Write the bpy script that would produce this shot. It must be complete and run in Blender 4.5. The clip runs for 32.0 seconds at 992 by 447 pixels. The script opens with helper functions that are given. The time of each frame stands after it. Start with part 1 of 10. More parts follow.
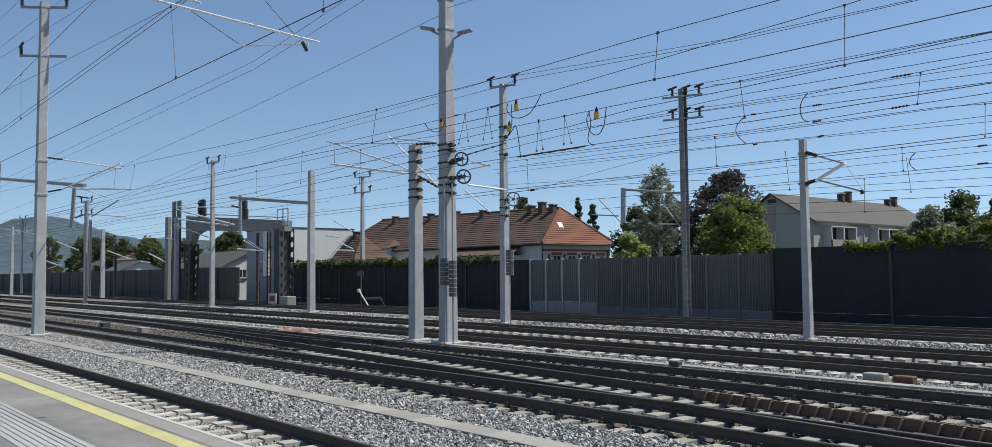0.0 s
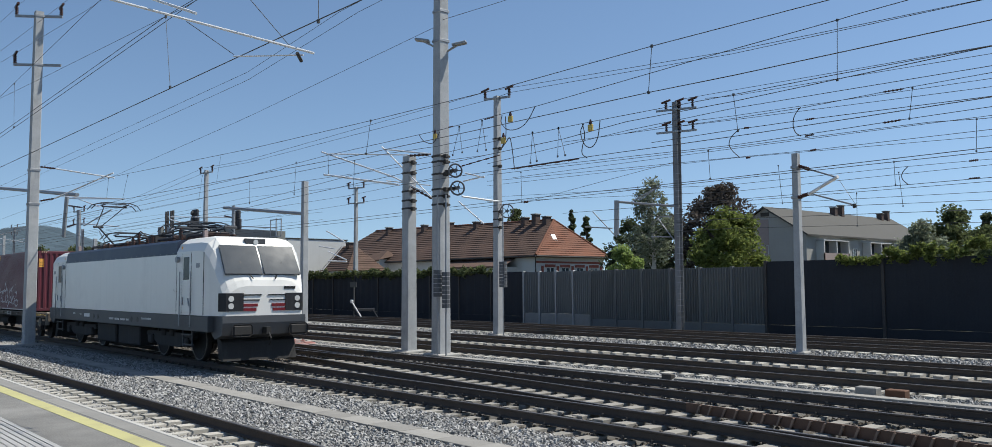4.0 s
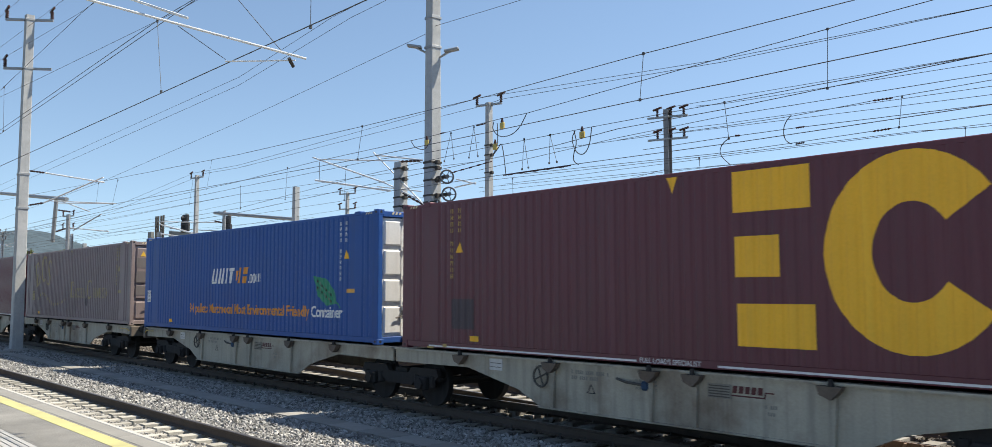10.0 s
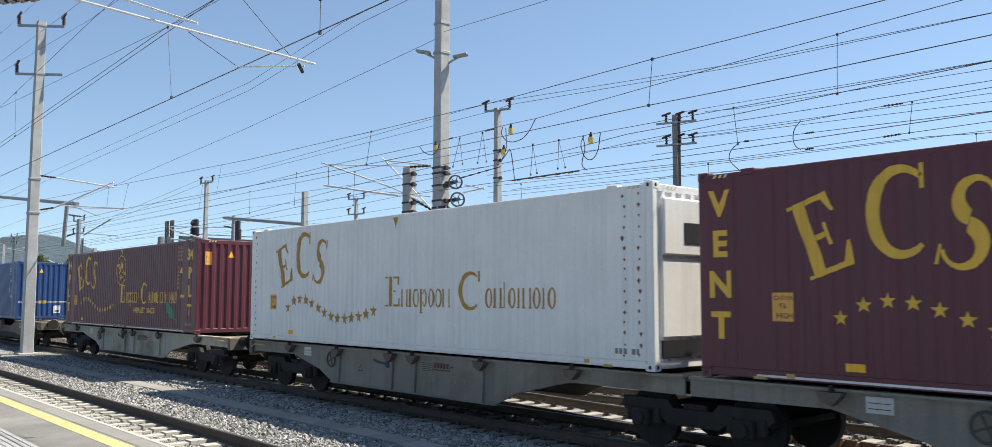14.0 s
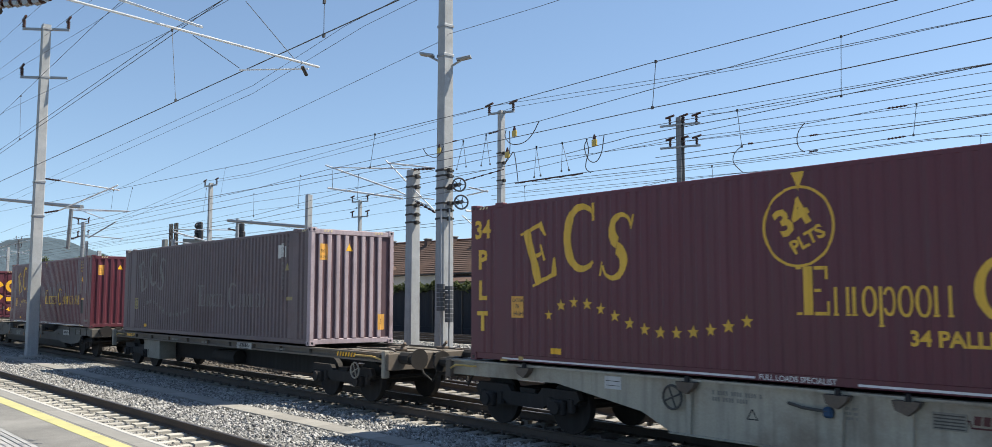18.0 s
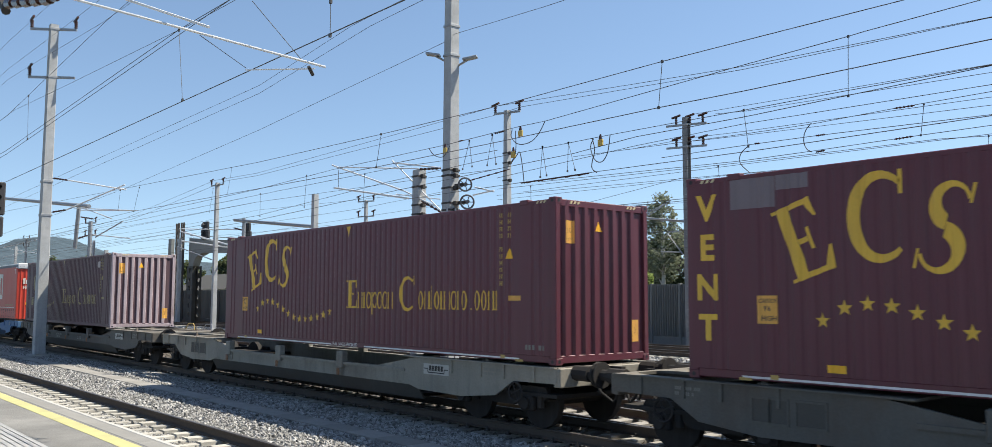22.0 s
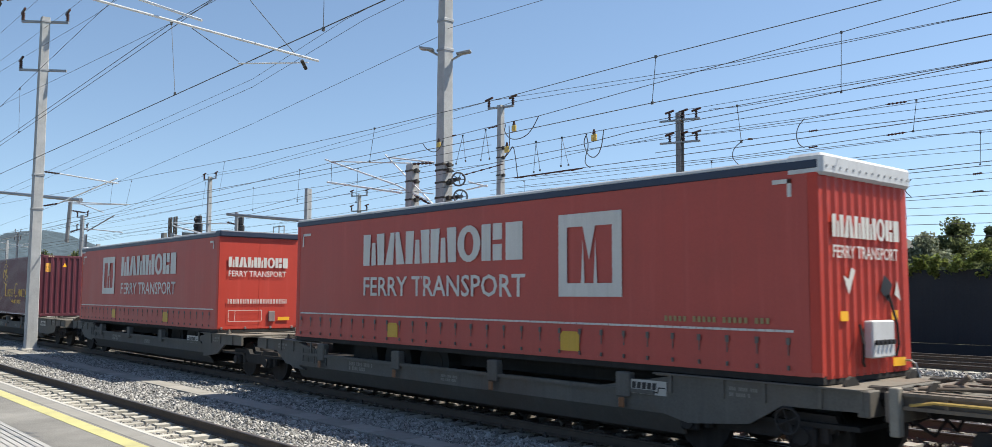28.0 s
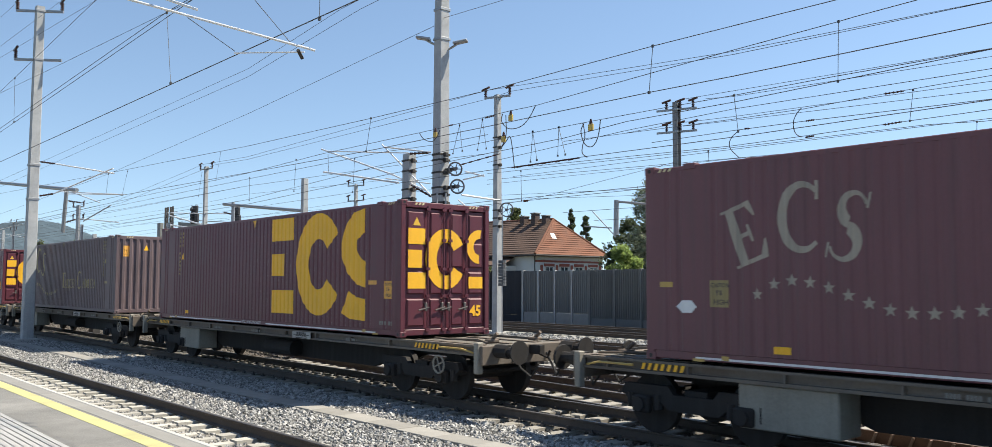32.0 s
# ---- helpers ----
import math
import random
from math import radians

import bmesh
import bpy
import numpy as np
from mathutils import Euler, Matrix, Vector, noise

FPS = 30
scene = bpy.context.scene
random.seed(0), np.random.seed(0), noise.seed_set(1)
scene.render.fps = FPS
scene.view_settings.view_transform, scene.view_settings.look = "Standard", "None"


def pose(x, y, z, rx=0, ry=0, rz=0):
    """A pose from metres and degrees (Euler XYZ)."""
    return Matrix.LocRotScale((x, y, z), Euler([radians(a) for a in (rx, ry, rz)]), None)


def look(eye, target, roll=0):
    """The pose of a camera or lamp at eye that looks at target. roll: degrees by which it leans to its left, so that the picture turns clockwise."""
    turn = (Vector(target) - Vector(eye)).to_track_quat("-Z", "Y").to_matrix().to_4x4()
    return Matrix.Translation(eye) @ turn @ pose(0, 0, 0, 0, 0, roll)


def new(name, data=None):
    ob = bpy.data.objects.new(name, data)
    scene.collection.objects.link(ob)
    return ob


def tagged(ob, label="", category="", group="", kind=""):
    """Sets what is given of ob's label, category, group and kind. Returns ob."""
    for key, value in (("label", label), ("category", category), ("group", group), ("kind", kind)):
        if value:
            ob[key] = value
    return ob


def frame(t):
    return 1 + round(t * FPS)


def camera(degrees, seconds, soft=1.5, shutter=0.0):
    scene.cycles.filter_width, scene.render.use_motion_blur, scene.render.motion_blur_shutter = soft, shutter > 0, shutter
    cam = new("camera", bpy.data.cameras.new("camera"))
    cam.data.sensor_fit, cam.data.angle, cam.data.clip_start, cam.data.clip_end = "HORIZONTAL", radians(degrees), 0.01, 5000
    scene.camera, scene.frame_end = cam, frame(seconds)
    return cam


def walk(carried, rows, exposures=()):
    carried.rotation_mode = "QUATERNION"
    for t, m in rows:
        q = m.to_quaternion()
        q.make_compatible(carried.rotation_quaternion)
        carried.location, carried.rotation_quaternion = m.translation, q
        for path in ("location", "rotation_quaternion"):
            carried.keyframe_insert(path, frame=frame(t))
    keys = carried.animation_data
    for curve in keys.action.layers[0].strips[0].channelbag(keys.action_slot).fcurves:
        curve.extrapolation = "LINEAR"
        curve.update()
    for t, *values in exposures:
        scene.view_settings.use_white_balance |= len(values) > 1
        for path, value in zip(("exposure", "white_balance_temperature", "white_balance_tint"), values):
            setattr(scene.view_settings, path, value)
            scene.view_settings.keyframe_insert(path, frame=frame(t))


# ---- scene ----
EYE = (0.0, 0.0, 2.28)   # rail top is z = 0, x runs along the tracks
cam = camera(59.20, 32.0, soft=0.6, shutter=0.06)


def aim(turn, tilt, lean):
    """A pose at the standing place on the platform."""
    return pose(*EYE, 90 + tilt, 0, turn) @ pose(0, 0, 0, 0, 0, lean)


walk(cam, [(t, aim(turn, tilt, lean)) for t, turn, tilt, lean in (
        (0, 49.56, 3.30, -0.59), (0.5, 49.47, 3.34, -0.57), (1, 49.39, 3.47, -0.55), (1.5, 49.39, 3.63, -0.57), (2, 49.38, 3.78, -0.52), 
        (2.5, 49.35, 3.90, -0.52), (3, 49.27, 4.00, -0.54), (3.5, 49.22, 4.07, -0.38), (5.5, 48.93, 4.02, -0.16), (6, 48.81, 4.07, -0.07), 
        (6.5, 48.70, 4.03, -0.10), (7, 48.70, 4.12, -0.12), (7.5, 48.69, 4.17, -0.07), (8, 48.73, 4.27, -0.17), (8.5, 48.69, 4.34, -0.20), 
        (9, 48.61, 4.40, -0.21), (9.5, 48.56, 4.47, -0.17), (10, 48.56, 4.48, -0.09), (10.5, 48.56, 4.45, -0.13), (11, 48.57, 4.42, -0.10), 
        (11.5, 48.64, 4.44, -0.16), (12, 48.72, 4.53, -0.10), (12.5, 48.83, 4.63, -0.07), (13, 48.94, 4.71, -0.05), (13.5, 49.03, 4.80, -0.02), 
        (14, 49.12, 4.83, 0.04), (14.5, 49.25, 4.83, 0.04), (16.5, 49.37, 5.04, 0.19), (17, 49.29, 5.04, 0.12), (17.5, 49.28, 5.04, 0.16), 
        (18, 49.36, 5.00, 0.03), (18.5, 49.45, 5.04, -0.03), (19, 49.54, 5.06, 0.06), (19.5, 49.60, 5.04, 0.07), (20, 49.66, 4.99, 0.08), 
        (20.5, 49.72, 4.99, 0.08), (21, 49.73, 5.03, 0.18), (21.5, 49.73, 5.04, 0.23), (22, 49.75, 4.99, 0.13), (22.5, 49.68, 4.91, 0.20), 
        (23, 49.61, 4.79, 0.20), (23.5, 49.62, 4.66, 0.18), (24, 49.70, 4.60, 0.21), (24.5, 49.74, 4.47, 0.22), (25, 49.74, 4.35, 0.26), 
        (25.5, 49.73, 4.33, 0.28), (27.5, 49.50, 4.65, 0.26), (28, 49.31, 4.65, 0.23), (28.5, 49.14, 4.61, 0.34), (29, 49.06, 4.49, 0.32), 
        (29.5, 48.97, 4.42, 0.27), (30, 48.90, 4.29, 0.24), (30.5, 48.87, 4.15, 0.17), (31, 48.92, 4.05, 0.20), (31.5, 48.99, 4.00, 0.19), 
        (32, 49.10, 3.98, 0.17), )],
     exposures=[(0, 0.26, 6350, 7), (3, 0.23, 6300, 7), (5.5, 0.38, 6400, 7), (6.8, 0.74, 6800, 7), (13, 0.80, 6900, 7), (18, 0.76, 6750, 7), (20.5, 0.75, 6700, 7), (22, 0.78, 6750, 7), (23.3, 0.80, 6800, 7), (24.5, 0.78, 6750, 7), (28, 0.73, 6750, 7), (30, 0.83, 6850, 7), (32, 0.86, 6850, 7)])

# how far the train has run, second by second
RUN = [(0, -149.08), (3, -99.18), (5.5, -57.78), (6, -49.57), (6.5, -41.27), (7, -33.05), (7.5, -24.77), (8, -16.51), 
         (8.5, -8.26), (9, -0.00), (9.5, 8.34), (10, 16.66), (10.5, 25.02), (11, 33.29), (11.5, 41.64), (12, 49.91), 
         (12.5, 58.24), (13, 66.50), (13.5, 74.95), (14, 83.23), (14.5, 91.39), (16.5, 125.26), (17, 133.47), (17.5, 141.94), 
         (18, 150.28), (18.5, 158.55), (19, 166.76), (19.5, 175.09), (20, 183.24), (20.5, 191.58), (21, 200.11), (21.5, 208.45), 
         (22, 216.70), (22.5, 224.91), (23, 233.26), (23.5, 241.56), (24, 249.85), (24.5, 258.11), (25, 266.34), (25.5, 274.63), 
         (27.5, 307.84), (28, 315.66), (28.5, 324.21), (29, 332.58), (29.5, 341.08), (30, 349.45), (30.5, 357.88), (31, 366.39), 
         (31.5, 375.01), (32, 383.51), ]
# front ends of the units, where the run is zero
UNIT_X = {1: 37.09, 2: 15.01, 3: -1.48, 4: -17.68, 5: -32.30, 6: -47.40, 7: -61.98, 8: -77.11, 9: -91.66, 10: -109.11, 11: -131.60, 12: -149.47, 13: -169.39, 14: -187.15, 15: -210.97, 16: -227.45, 17: -251.85, 18: -267.74, 19: -284.44, 20: -301.77, 21: -321.84, 22: -340.10, 23: -360.45, 24: -378.37, 25: -398.60, 26: -416.85, 27: -434.95}

# ---- light ----
SUN_TO = Vector((0.54, 1.0, 1.72)).normalized()
world = bpy.data.worlds.new("sky")
scene.world = world
world.use_nodes = True
wn = world.node_tree.nodes
wn.clear()
sky = wn.new("ShaderNodeTexSky")
sky.sky_type = "NISHITA"
sky.sun_disc = False
sky.sun_elevation = math.asin(SUN_TO.z)
sky.sun_rotation = math.atan2(SUN_TO.x, SUN_TO.y)
sky.altitude = 300
sky.air_density, sky.dust_density, sky.ozone_density = 1.0, 0.2, 1.8
# the haze near the ground is thin: the lookup stays a little above the horizon
tco, lift, unit = wn.new("ShaderNodeTexCoord"), wn.new("ShaderNodeVectorMath"), wn.new("ShaderNodeVectorMath")
lift.operation, unit.operation = "ADD", "NORMALIZE"
lift.inputs[1].default_value = (0, 0, 0.08)
world.node_tree.links.new(tco.outputs["Generated"], lift.inputs[0])
world.node_tree.links.new(lift.outputs[0], unit.inputs[0])
world.node_tree.links.new(unit.outputs[0], sky.inputs[0])
bg = wn.new("ShaderNodeBackground")
bg.inputs["Strength"].default_value = 0.105
wo = wn.new("ShaderNodeOutputWorld")
world.node_tree.links.new(sky.outputs[0], bg.inputs[0])
world.node_tree.links.new(bg.outputs[0], wo.inputs[0])
sun_data = bpy.data.lights.new("sun", "SUN")
sun_data.energy, sun_data.angle, sun_data.color = 5.0, radians(0.55), (1.0, 0.93, 0.83)
sun = new("sun", sun_data)
sun.matrix_basis = look(SUN_TO * 60, (0, 0, 0))

# ---- helpers of the place ----
def noise_mat(name, base, rough=0.7, metal=0.0, var=0.25, scale=3.0, fine=40.0, bump=0.15, streak=0.0,
              stain=None, stain_amt=0.0, rand=0.0, spec=0.4, dist=0.01, gloss=0.25, fade=0.0):
    """A surface with variation at two scales, optional rain streaks, stains, and a change from piece to piece."""
    m = bpy.data.materials.new(name)
    m.use_nodes = True
    nt = m.node_tree
    n, l = nt.nodes, nt.links
    p = n["Principled BSDF"]
    tc = n.new("ShaderNodeTexCoord")

    def noise_at(s, detail=4.0, stretch=None):
        t = n.new("ShaderNodeTexNoise")
        t.inputs["Scale"].default_value, t.inputs["Detail"].default_value = s, detail
        t.inputs["Roughness"].default_value = 0.6
        if stretch:
            mp = n.new("ShaderNodeMapping")
            mp.inputs["Scale"].default_value = stretch
            l.new(tc.outputs["Object"], mp.inputs[0])
            l.new(mp.outputs[0], t.inputs["Vector"])
        else:
            l.new(tc.outputs["Object"], t.inputs["Vector"])
        return t.outputs["Fac"]

    def mathn(op, a, b):
        q = n.new("ShaderNodeMath")
        q.operation = op
        for i, v in enumerate((a, b)):
            if isinstance(v, (int, float)):
                q.inputs[i].default_value = v
            else:
                l.new(v, q.inputs[i])
        return q.outputs[0]

    def mixc(fac, a, b, mode="MIX"):
        q = n.new("ShaderNodeMix")
        q.data_type, q.blend_type = "RGBA", mode
        for i, v in ((0, fac), (6, a), (7, b)):
            if isinstance(v, (int, float)):
                q.inputs[i].default_value = v
            elif isinstance(v, tuple):
                q.inputs[i].default_value = (*v, 1.0)
            else:
                l.new(v, q.inputs[i])
        return q.outputs[2]

    def ramp(v, lo, hi):
        q = n.new("ShaderNodeMapRange")
        l.new(v, q.inputs[0])
        q.inputs[1].default_value, q.inputs[2].default_value = lo, hi
        return q.outputs[0]

    big, small = noise_at(scale), noise_at(fine, 3.0)
    dark = tuple(c * (1 - var) for c in base)
    light = tuple(min(1.0, c * (1 + var)) for c in base)
    f = mathn("ADD", mathn("MULTIPLY", ramp(big, 0.3, 0.7), 0.6), mathn("MULTIPLY", ramp(small, 0.3, 0.7), 0.4))
    col = mixc(f, dark, light)
    if streak:
        s = ramp(noise_at(1.0, 5.0, (7.0, 7.0, 0.35)), 0.5, 0.75)
        col = mixc(mathn("MULTIPLY", s, streak), col, tuple(c * 0.45 + 0.03 for c in base))
    if fade:
        s = ramp(noise_at(1.3, 6.0, (4.0, 4.0, 0.22)), 0.55, 0.80)
        col = mixc(mathn("MULTIPLY", s, fade), col, tuple(min(1.0, c * 1.5 + 0.06) for c in base))
    if stain:
        s = ramp(noise_at(scale * 0.7 + 0.13, 6.0), 0.52, 0.72)
        col = mixc(mathn("MULTIPLY", s, stain_amt), col, stain)
    if rand:
        oi = n.new("ShaderNodeObjectInfo")
        hv = n.new("ShaderNodeHueSaturation")
        l.new(mathn("ADD", mathn("MULTIPLY", oi.outputs["Random"], rand), 1.0 - rand / 2), hv.inputs["Value"])
        l.new(col, hv.inputs["Color"])
        col = hv.outputs[0]
    l.new(col, p.inputs["Base Color"])
    l.new(mathn("ADD", mathn("MULTIPLY", big, gloss), rough - gloss * 0.48), p.inputs["Roughness"])
    p.inputs["Metallic"].default_value = metal
    p.inputs["Specular IOR Level"].default_value = spec
    if bump:
        b = n.new("ShaderNodeBump")
        b.inputs["Strength"].default_value, b.inputs["Distance"].default_value = bump, dist
        l.new(small, b.inputs["Height"])
        l.new(b.outputs[0], p.inputs["Normal"])
    return m


class Geo:
    """Collects boxes, prisms, tubes and sheets into one mesh."""

    def __init__(self):
        self.v, self.f = [], []

    def add(self, vs, fs):
        o = len(self.v)
        self.v += [tuple(p) for p in vs]
        self.f += [tuple(i + o for i in q) for q in fs]
        return self

    def box(self, x0, x1, y0, y1, z0, z1, m=None):
        vs = [Vector((x, y, z)) for z in (z0, z1) for y in (y0, y1) for x in (x0, x1)]
        if m is not None:
            vs = [m @ p for p in vs]
        return self.add(vs, [(0, 2, 3, 1), (4, 5, 7, 6), (0, 1, 5, 4), (2, 6, 7, 3), (0, 4, 6, 2), (1, 3, 7, 5)])

    def bbox(self, x0, x1, y0, y1, z0, z1, b=0.01, m=None):
        """A box with chamfered edges."""
        vs, idx = [], {}
        for sx in (0, 1):
            for sy in (0, 1):
                for sz in (0, 1):
                    c = ((x0, x1)[sx], (y0, y1)[sy], (z0, z1)[sz])
                    d = ((b, -b)[sx], (b, -b)[sy], (b, -b)[sz])
                    for a in range(3):
                        q = [c[i] if i == a else c[i] + d[i] for i in range(3)]
                        idx[sx, sy, sz, a] = len(vs)
                        vs.append(Vector(q))
        fs = []
        for a, (u, w) in enumerate(((1, 2), (2, 0), (0, 1))):
            for s in (0, 1):
                k = []
                for p, q in ((0, 0), (1, 0), (1, 1), (0, 1)):
                    t = [0, 0, 0]
                    t[a], t[u], t[w] = s, p, q
                    k.append(idx[(*t, a)])
                fs.append(tuple(k) if s else tuple(reversed(k)))
        for a, (u, w) in enumerate(((1, 2), (2, 0), (0, 1))):
            for p in (0, 1):
                for q in (0, 1):
                    t0, t1 = [0, 0, 0], [0, 0, 0]
                    t0[u], t0[w], t1[u], t1[w] = p, q, p, q
                    t1[a] = 1
                    k = (idx[(*t0, u)], idx[(*t1, u)], idx[(*t1, w)], idx[(*t0, w)])
                    fs.append(k if p != q else tuple(reversed(k)))
        for sx in (0, 1):
            for sy in (0, 1):
                for sz in (0, 1):
                    k = tuple(idx[sx, sy, sz, a] for a in range(3))
                    fs.append(k if (sx + sy + sz) % 2 else tuple(reversed(k)))
        if m is not None:
            vs = [m @ p for p in vs]
        return self.add(vs, fs)

    def prism(self, pts, y0, y1, m=None):
        """An outline in x and z, drawn out from y0 to y1."""
        n = len(pts)
        vs = [Vector((x, y0, z)) for x, z in pts] + [Vector((x, y1, z)) for x, z in pts]
        fs = [tuple(range(n)), tuple(range(2 * n - 1, n - 1, -1))]
        fs += [((i + 1) % n, i, n + i, n + (i + 1) % n) for i in range(n)]
        if m is not None:
            vs = [m @ p for p in vs]
        return self.add(vs, fs)

    def tube(self, a, b, r0, r1=None, n=8, caps=True):
        a, b = Vector(a), Vector(b)
        r1 = r0 if r1 is None else r1
        d = (b - a).normalized()
        u = d.orthogonal().normalized()
        w = d.cross(u)
        ring = [(math.cos(2 * math.pi * i / n), math.sin(2 * math.pi * i / n)) for i in range(n)]
        vs = [a + (u * c + w * s) * r0 for c, s in ring] + [b + (u * c + w * s) * r1 for c, s in ring]
        fs = [(i, (i + 1) % n, n + (i + 1) % n, n + i) for i in range(n)]
        if caps:
            fs += [tuple(range(n - 1, -1, -1)), tuple(range(n, 2 * n))]
        return self.add(vs, fs)

    def path(self, pts, r, n=5):
        """A bent round rod along points."""
        pts = [Vector(p) for p in pts]
        vs, fs = [], []
        for k, p in enumerate(pts):
            d = (pts[min(k + 1, len(pts) - 1)] - pts[max(k - 1, 0)]).normalized()
            u = d.cross(Vector((0.31, 0.2, 0.93))).normalized()
            w = d.cross(u)
            vs += [p + (u * math.cos(2 * math.pi * i / n) + w * math.sin(2 * math.pi * i / n)) * r for i in range(n)]
            if k:
                o = (k - 1) * n
                fs += [(o + i, o + (i + 1) % n, o + n + (i + 1) % n, o + n + i) for i in range(n)]
        return self.add(vs, fs)

    def ring(self, c, axis, r, t, n=16, k=6):
        """A wheel rim: a torus round an axis."""
        c, d = Vector(c), Vector(axis).normalized()
        u = d.orthogonal().normalized()
        w = d.cross(u)
        vs = []
        for i in range(n):
            e = u * math.cos(2 * math.pi * i / n) + w * math.sin(2 * math.pi * i / n)
            vs += [c + e * (r + t * math.cos(2 * math.pi * j / k)) + d * t * math.sin(2 * math.pi * j / k) for j in range(k)]
        fs = [(i * k + j, i * k + (j + 1) % k, ((i + 1) % n) * k + (j + 1) % k, ((i + 1) % n) * k + j)
              for i in range(n) for j in range(k)]
        return self.add(vs, fs)

    def mesh(self, name, material, smooth=False):
        me = bpy.data.meshes.new(name)
        me.from_pydata(self.v, [], self.f)
        me.materials.append(material)
        if smooth:
            me.polygons.foreach_set("use_smooth", [True] * len(me.polygons))
        me.update()
        return me


def part(name, geo, material, parent, label="", at=None, smooth=False):
    """Links a Geo, or a mesh that is there already, as one mesh object under a thing or a part."""
    me = geo.mesh(name, material, smooth) if isinstance(geo, Geo) else geo
    ob = new(name, me)
    if parent is not None:
        ob.parent = parent
    if at is not None:
        ob.matrix_basis = at
    return tagged(ob, label)


def thing(name, label, category, m=None, group="", kind=""):
    ob = new(name)
    ob.empty_display_size = 0.2
    if m is not None:
        ob.matrix_basis = m
    return tagged(ob, label, category, group, kind)


def lump(name, geo, material, label, category, m=None, group="", kind="", smooth=False):
    """A thing of one mesh."""
    ob = part(name, geo, material, None, "", m, smooth)
    return tagged(ob, label, category, group, kind)


# ---- materials ----
M = {}
M["asphalt"] = noise_mat("platform_asphalt", (0.184, 0.180, 0.169), 0.92, var=0.52, scale=0.9, fine=60, bump=0.8, stain=(0.105, 0.0992, 0.0899), stain_amt=0.35)
M["kerb"] = noise_mat("kerb_concrete", (0.347, 0.34, 0.319), 0.85, var=0.12, scale=2.5, fine=90, bump=0.2)
M["yellow_paint"] = noise_mat("yellow_paint", (0.43, 0.405, 0.185), 0.7, var=0.12, scale=3, fine=120, bump=0.1, stain=(0.224, 0.205, 0.128), stain_amt=0.35)
M["edge"] = noise_mat("edge_stone_concrete", (0.222, 0.216, 0.200), 0.9, var=0.15, scale=2.5, fine=120, bump=0.2, rand=0.12)
M["edge_lip"] = noise_mat("pale_edge_concrete", (0.403, 0.392, 0.364), 0.9, var=0.15, scale=2.5, fine=120, bump=0.2, rand=0.1)
M["lid"] = noise_mat("dusty_lid_concrete", (0.248, 0.238, 0.218), 0.9, var=0.2, scale=3, fine=60, bump=0.25, rand=0.25)
M["tactile"] = noise_mat("tactile_paint", (0.322, 0.32, 0.31), 0.8, var=0.1, scale=3, fine=90)
M["ballast"] = noise_mat("ballast_stone", (0.187, 0.174, 0.152), 0.95, var=0.35, scale=0.6, fine=22, bump=0.9, dist=0.05, stain=(0.105, 0.0806, 0.062), stain_amt=0.4)
M["ballast_gaps"] = noise_mat("ballast_gap_shade", (0.125, 0.120, 0.112), 0.95, var=0.35, scale=0.6, fine=22, bump=0.9, dist=0.05)
M["ballast_dark"] = noise_mat("ballast_rusty", (0.085, 0.073, 0.06), 0.95, var=0.35, scale=0.5, fine=20, bump=0.9, dist=0.05)
M["sleeper"] = noise_mat("sleeper_concrete", (0.375, 0.358, 0.318), 0.9, var=0.18, scale=3, fine=60, bump=0.25, rand=0.35)
M["sleeper_main"] = noise_mat("grimy_sleeper_concrete", (0.265, 0.25, 0.222), 0.9, var=0.2, scale=3, fine=60, bump=0.25, rand=0.35)
M["rail"] = noise_mat("rail_rust", (0.085, 0.068, 0.055), 0.85, metal=0.1, var=0.3, scale=2, fine=60)
M["rail_top"] = noise_mat("rail_running_face", (0.154, 0.14, 0.13), 0.5, metal=0.8, var=0.1, scale=1, fine=40, bump=0.02)
M["concrete"] = noise_mat("mast_concrete", (0.375, 0.385, 0.39), 0.9, var=0.22, scale=2.2, fine=30, bump=0.25, streak=0.3, stain=(0.5, 0.5, 0.49), stain_amt=0.5)
M["steel"] = noise_mat("galvanised_steel", (0.336, 0.344, 0.352), 0.55, metal=0.7, var=0.15, scale=4, fine=60, bump=0.05)
M["mast_steel"] = noise_mat("dull_mast_steel", (0.30, 0.305, 0.32), 0.65, metal=0.3, var=0.25, scale=2, fine=40, bump=0.05)
M["mast_dull"] = noise_mat("weathered_mast_steel", (0.20, 0.206, 0.215), 0.7, metal=0.2, var=0.3, scale=2, fine=40, bump=0.05)
M["alu"] = noise_mat("aluminium_tube", (0.74, 0.74, 0.73), 0.4, metal=0.1, var=0.08, scale=4, fine=60, bump=0.03)
M["dark_steel"] = noise_mat("weathered_steel", (0.07, 0.065, 0.06), 0.75, metal=0.3, var=0.3, scale=4, fine=60)
M["insulator"] = noise_mat("brown_insulator", (0.06, 0.028, 0.02), 0.25, var=0.2, scale=6, fine=60, bump=0)
M["wire"] = noise_mat("copper_wire", (0.085, 0.085, 0.085), 0.55, metal=0.4, var=0.2, scale=2, fine=30, bump=0)

# ---- ground, tracks and platform ----
TRAIN_Y = 11.66
g = Geo().add([(-2500, -1500, -0.62), (2500, -1500, -0.62), (2500, 3500, -0.62), (-2500, 3500, -0.62)], [(0, 1, 2, 3)])
M["earth"] = noise_mat("dry_earth", (0.077, 0.0735, 0.042), 0.95, var=0.35, scale=0.05, fine=3, bump=0.4)
lump("ground", g, M["earth"], "flat grassy earth reaching to the horizon", "ground", kind="structure")

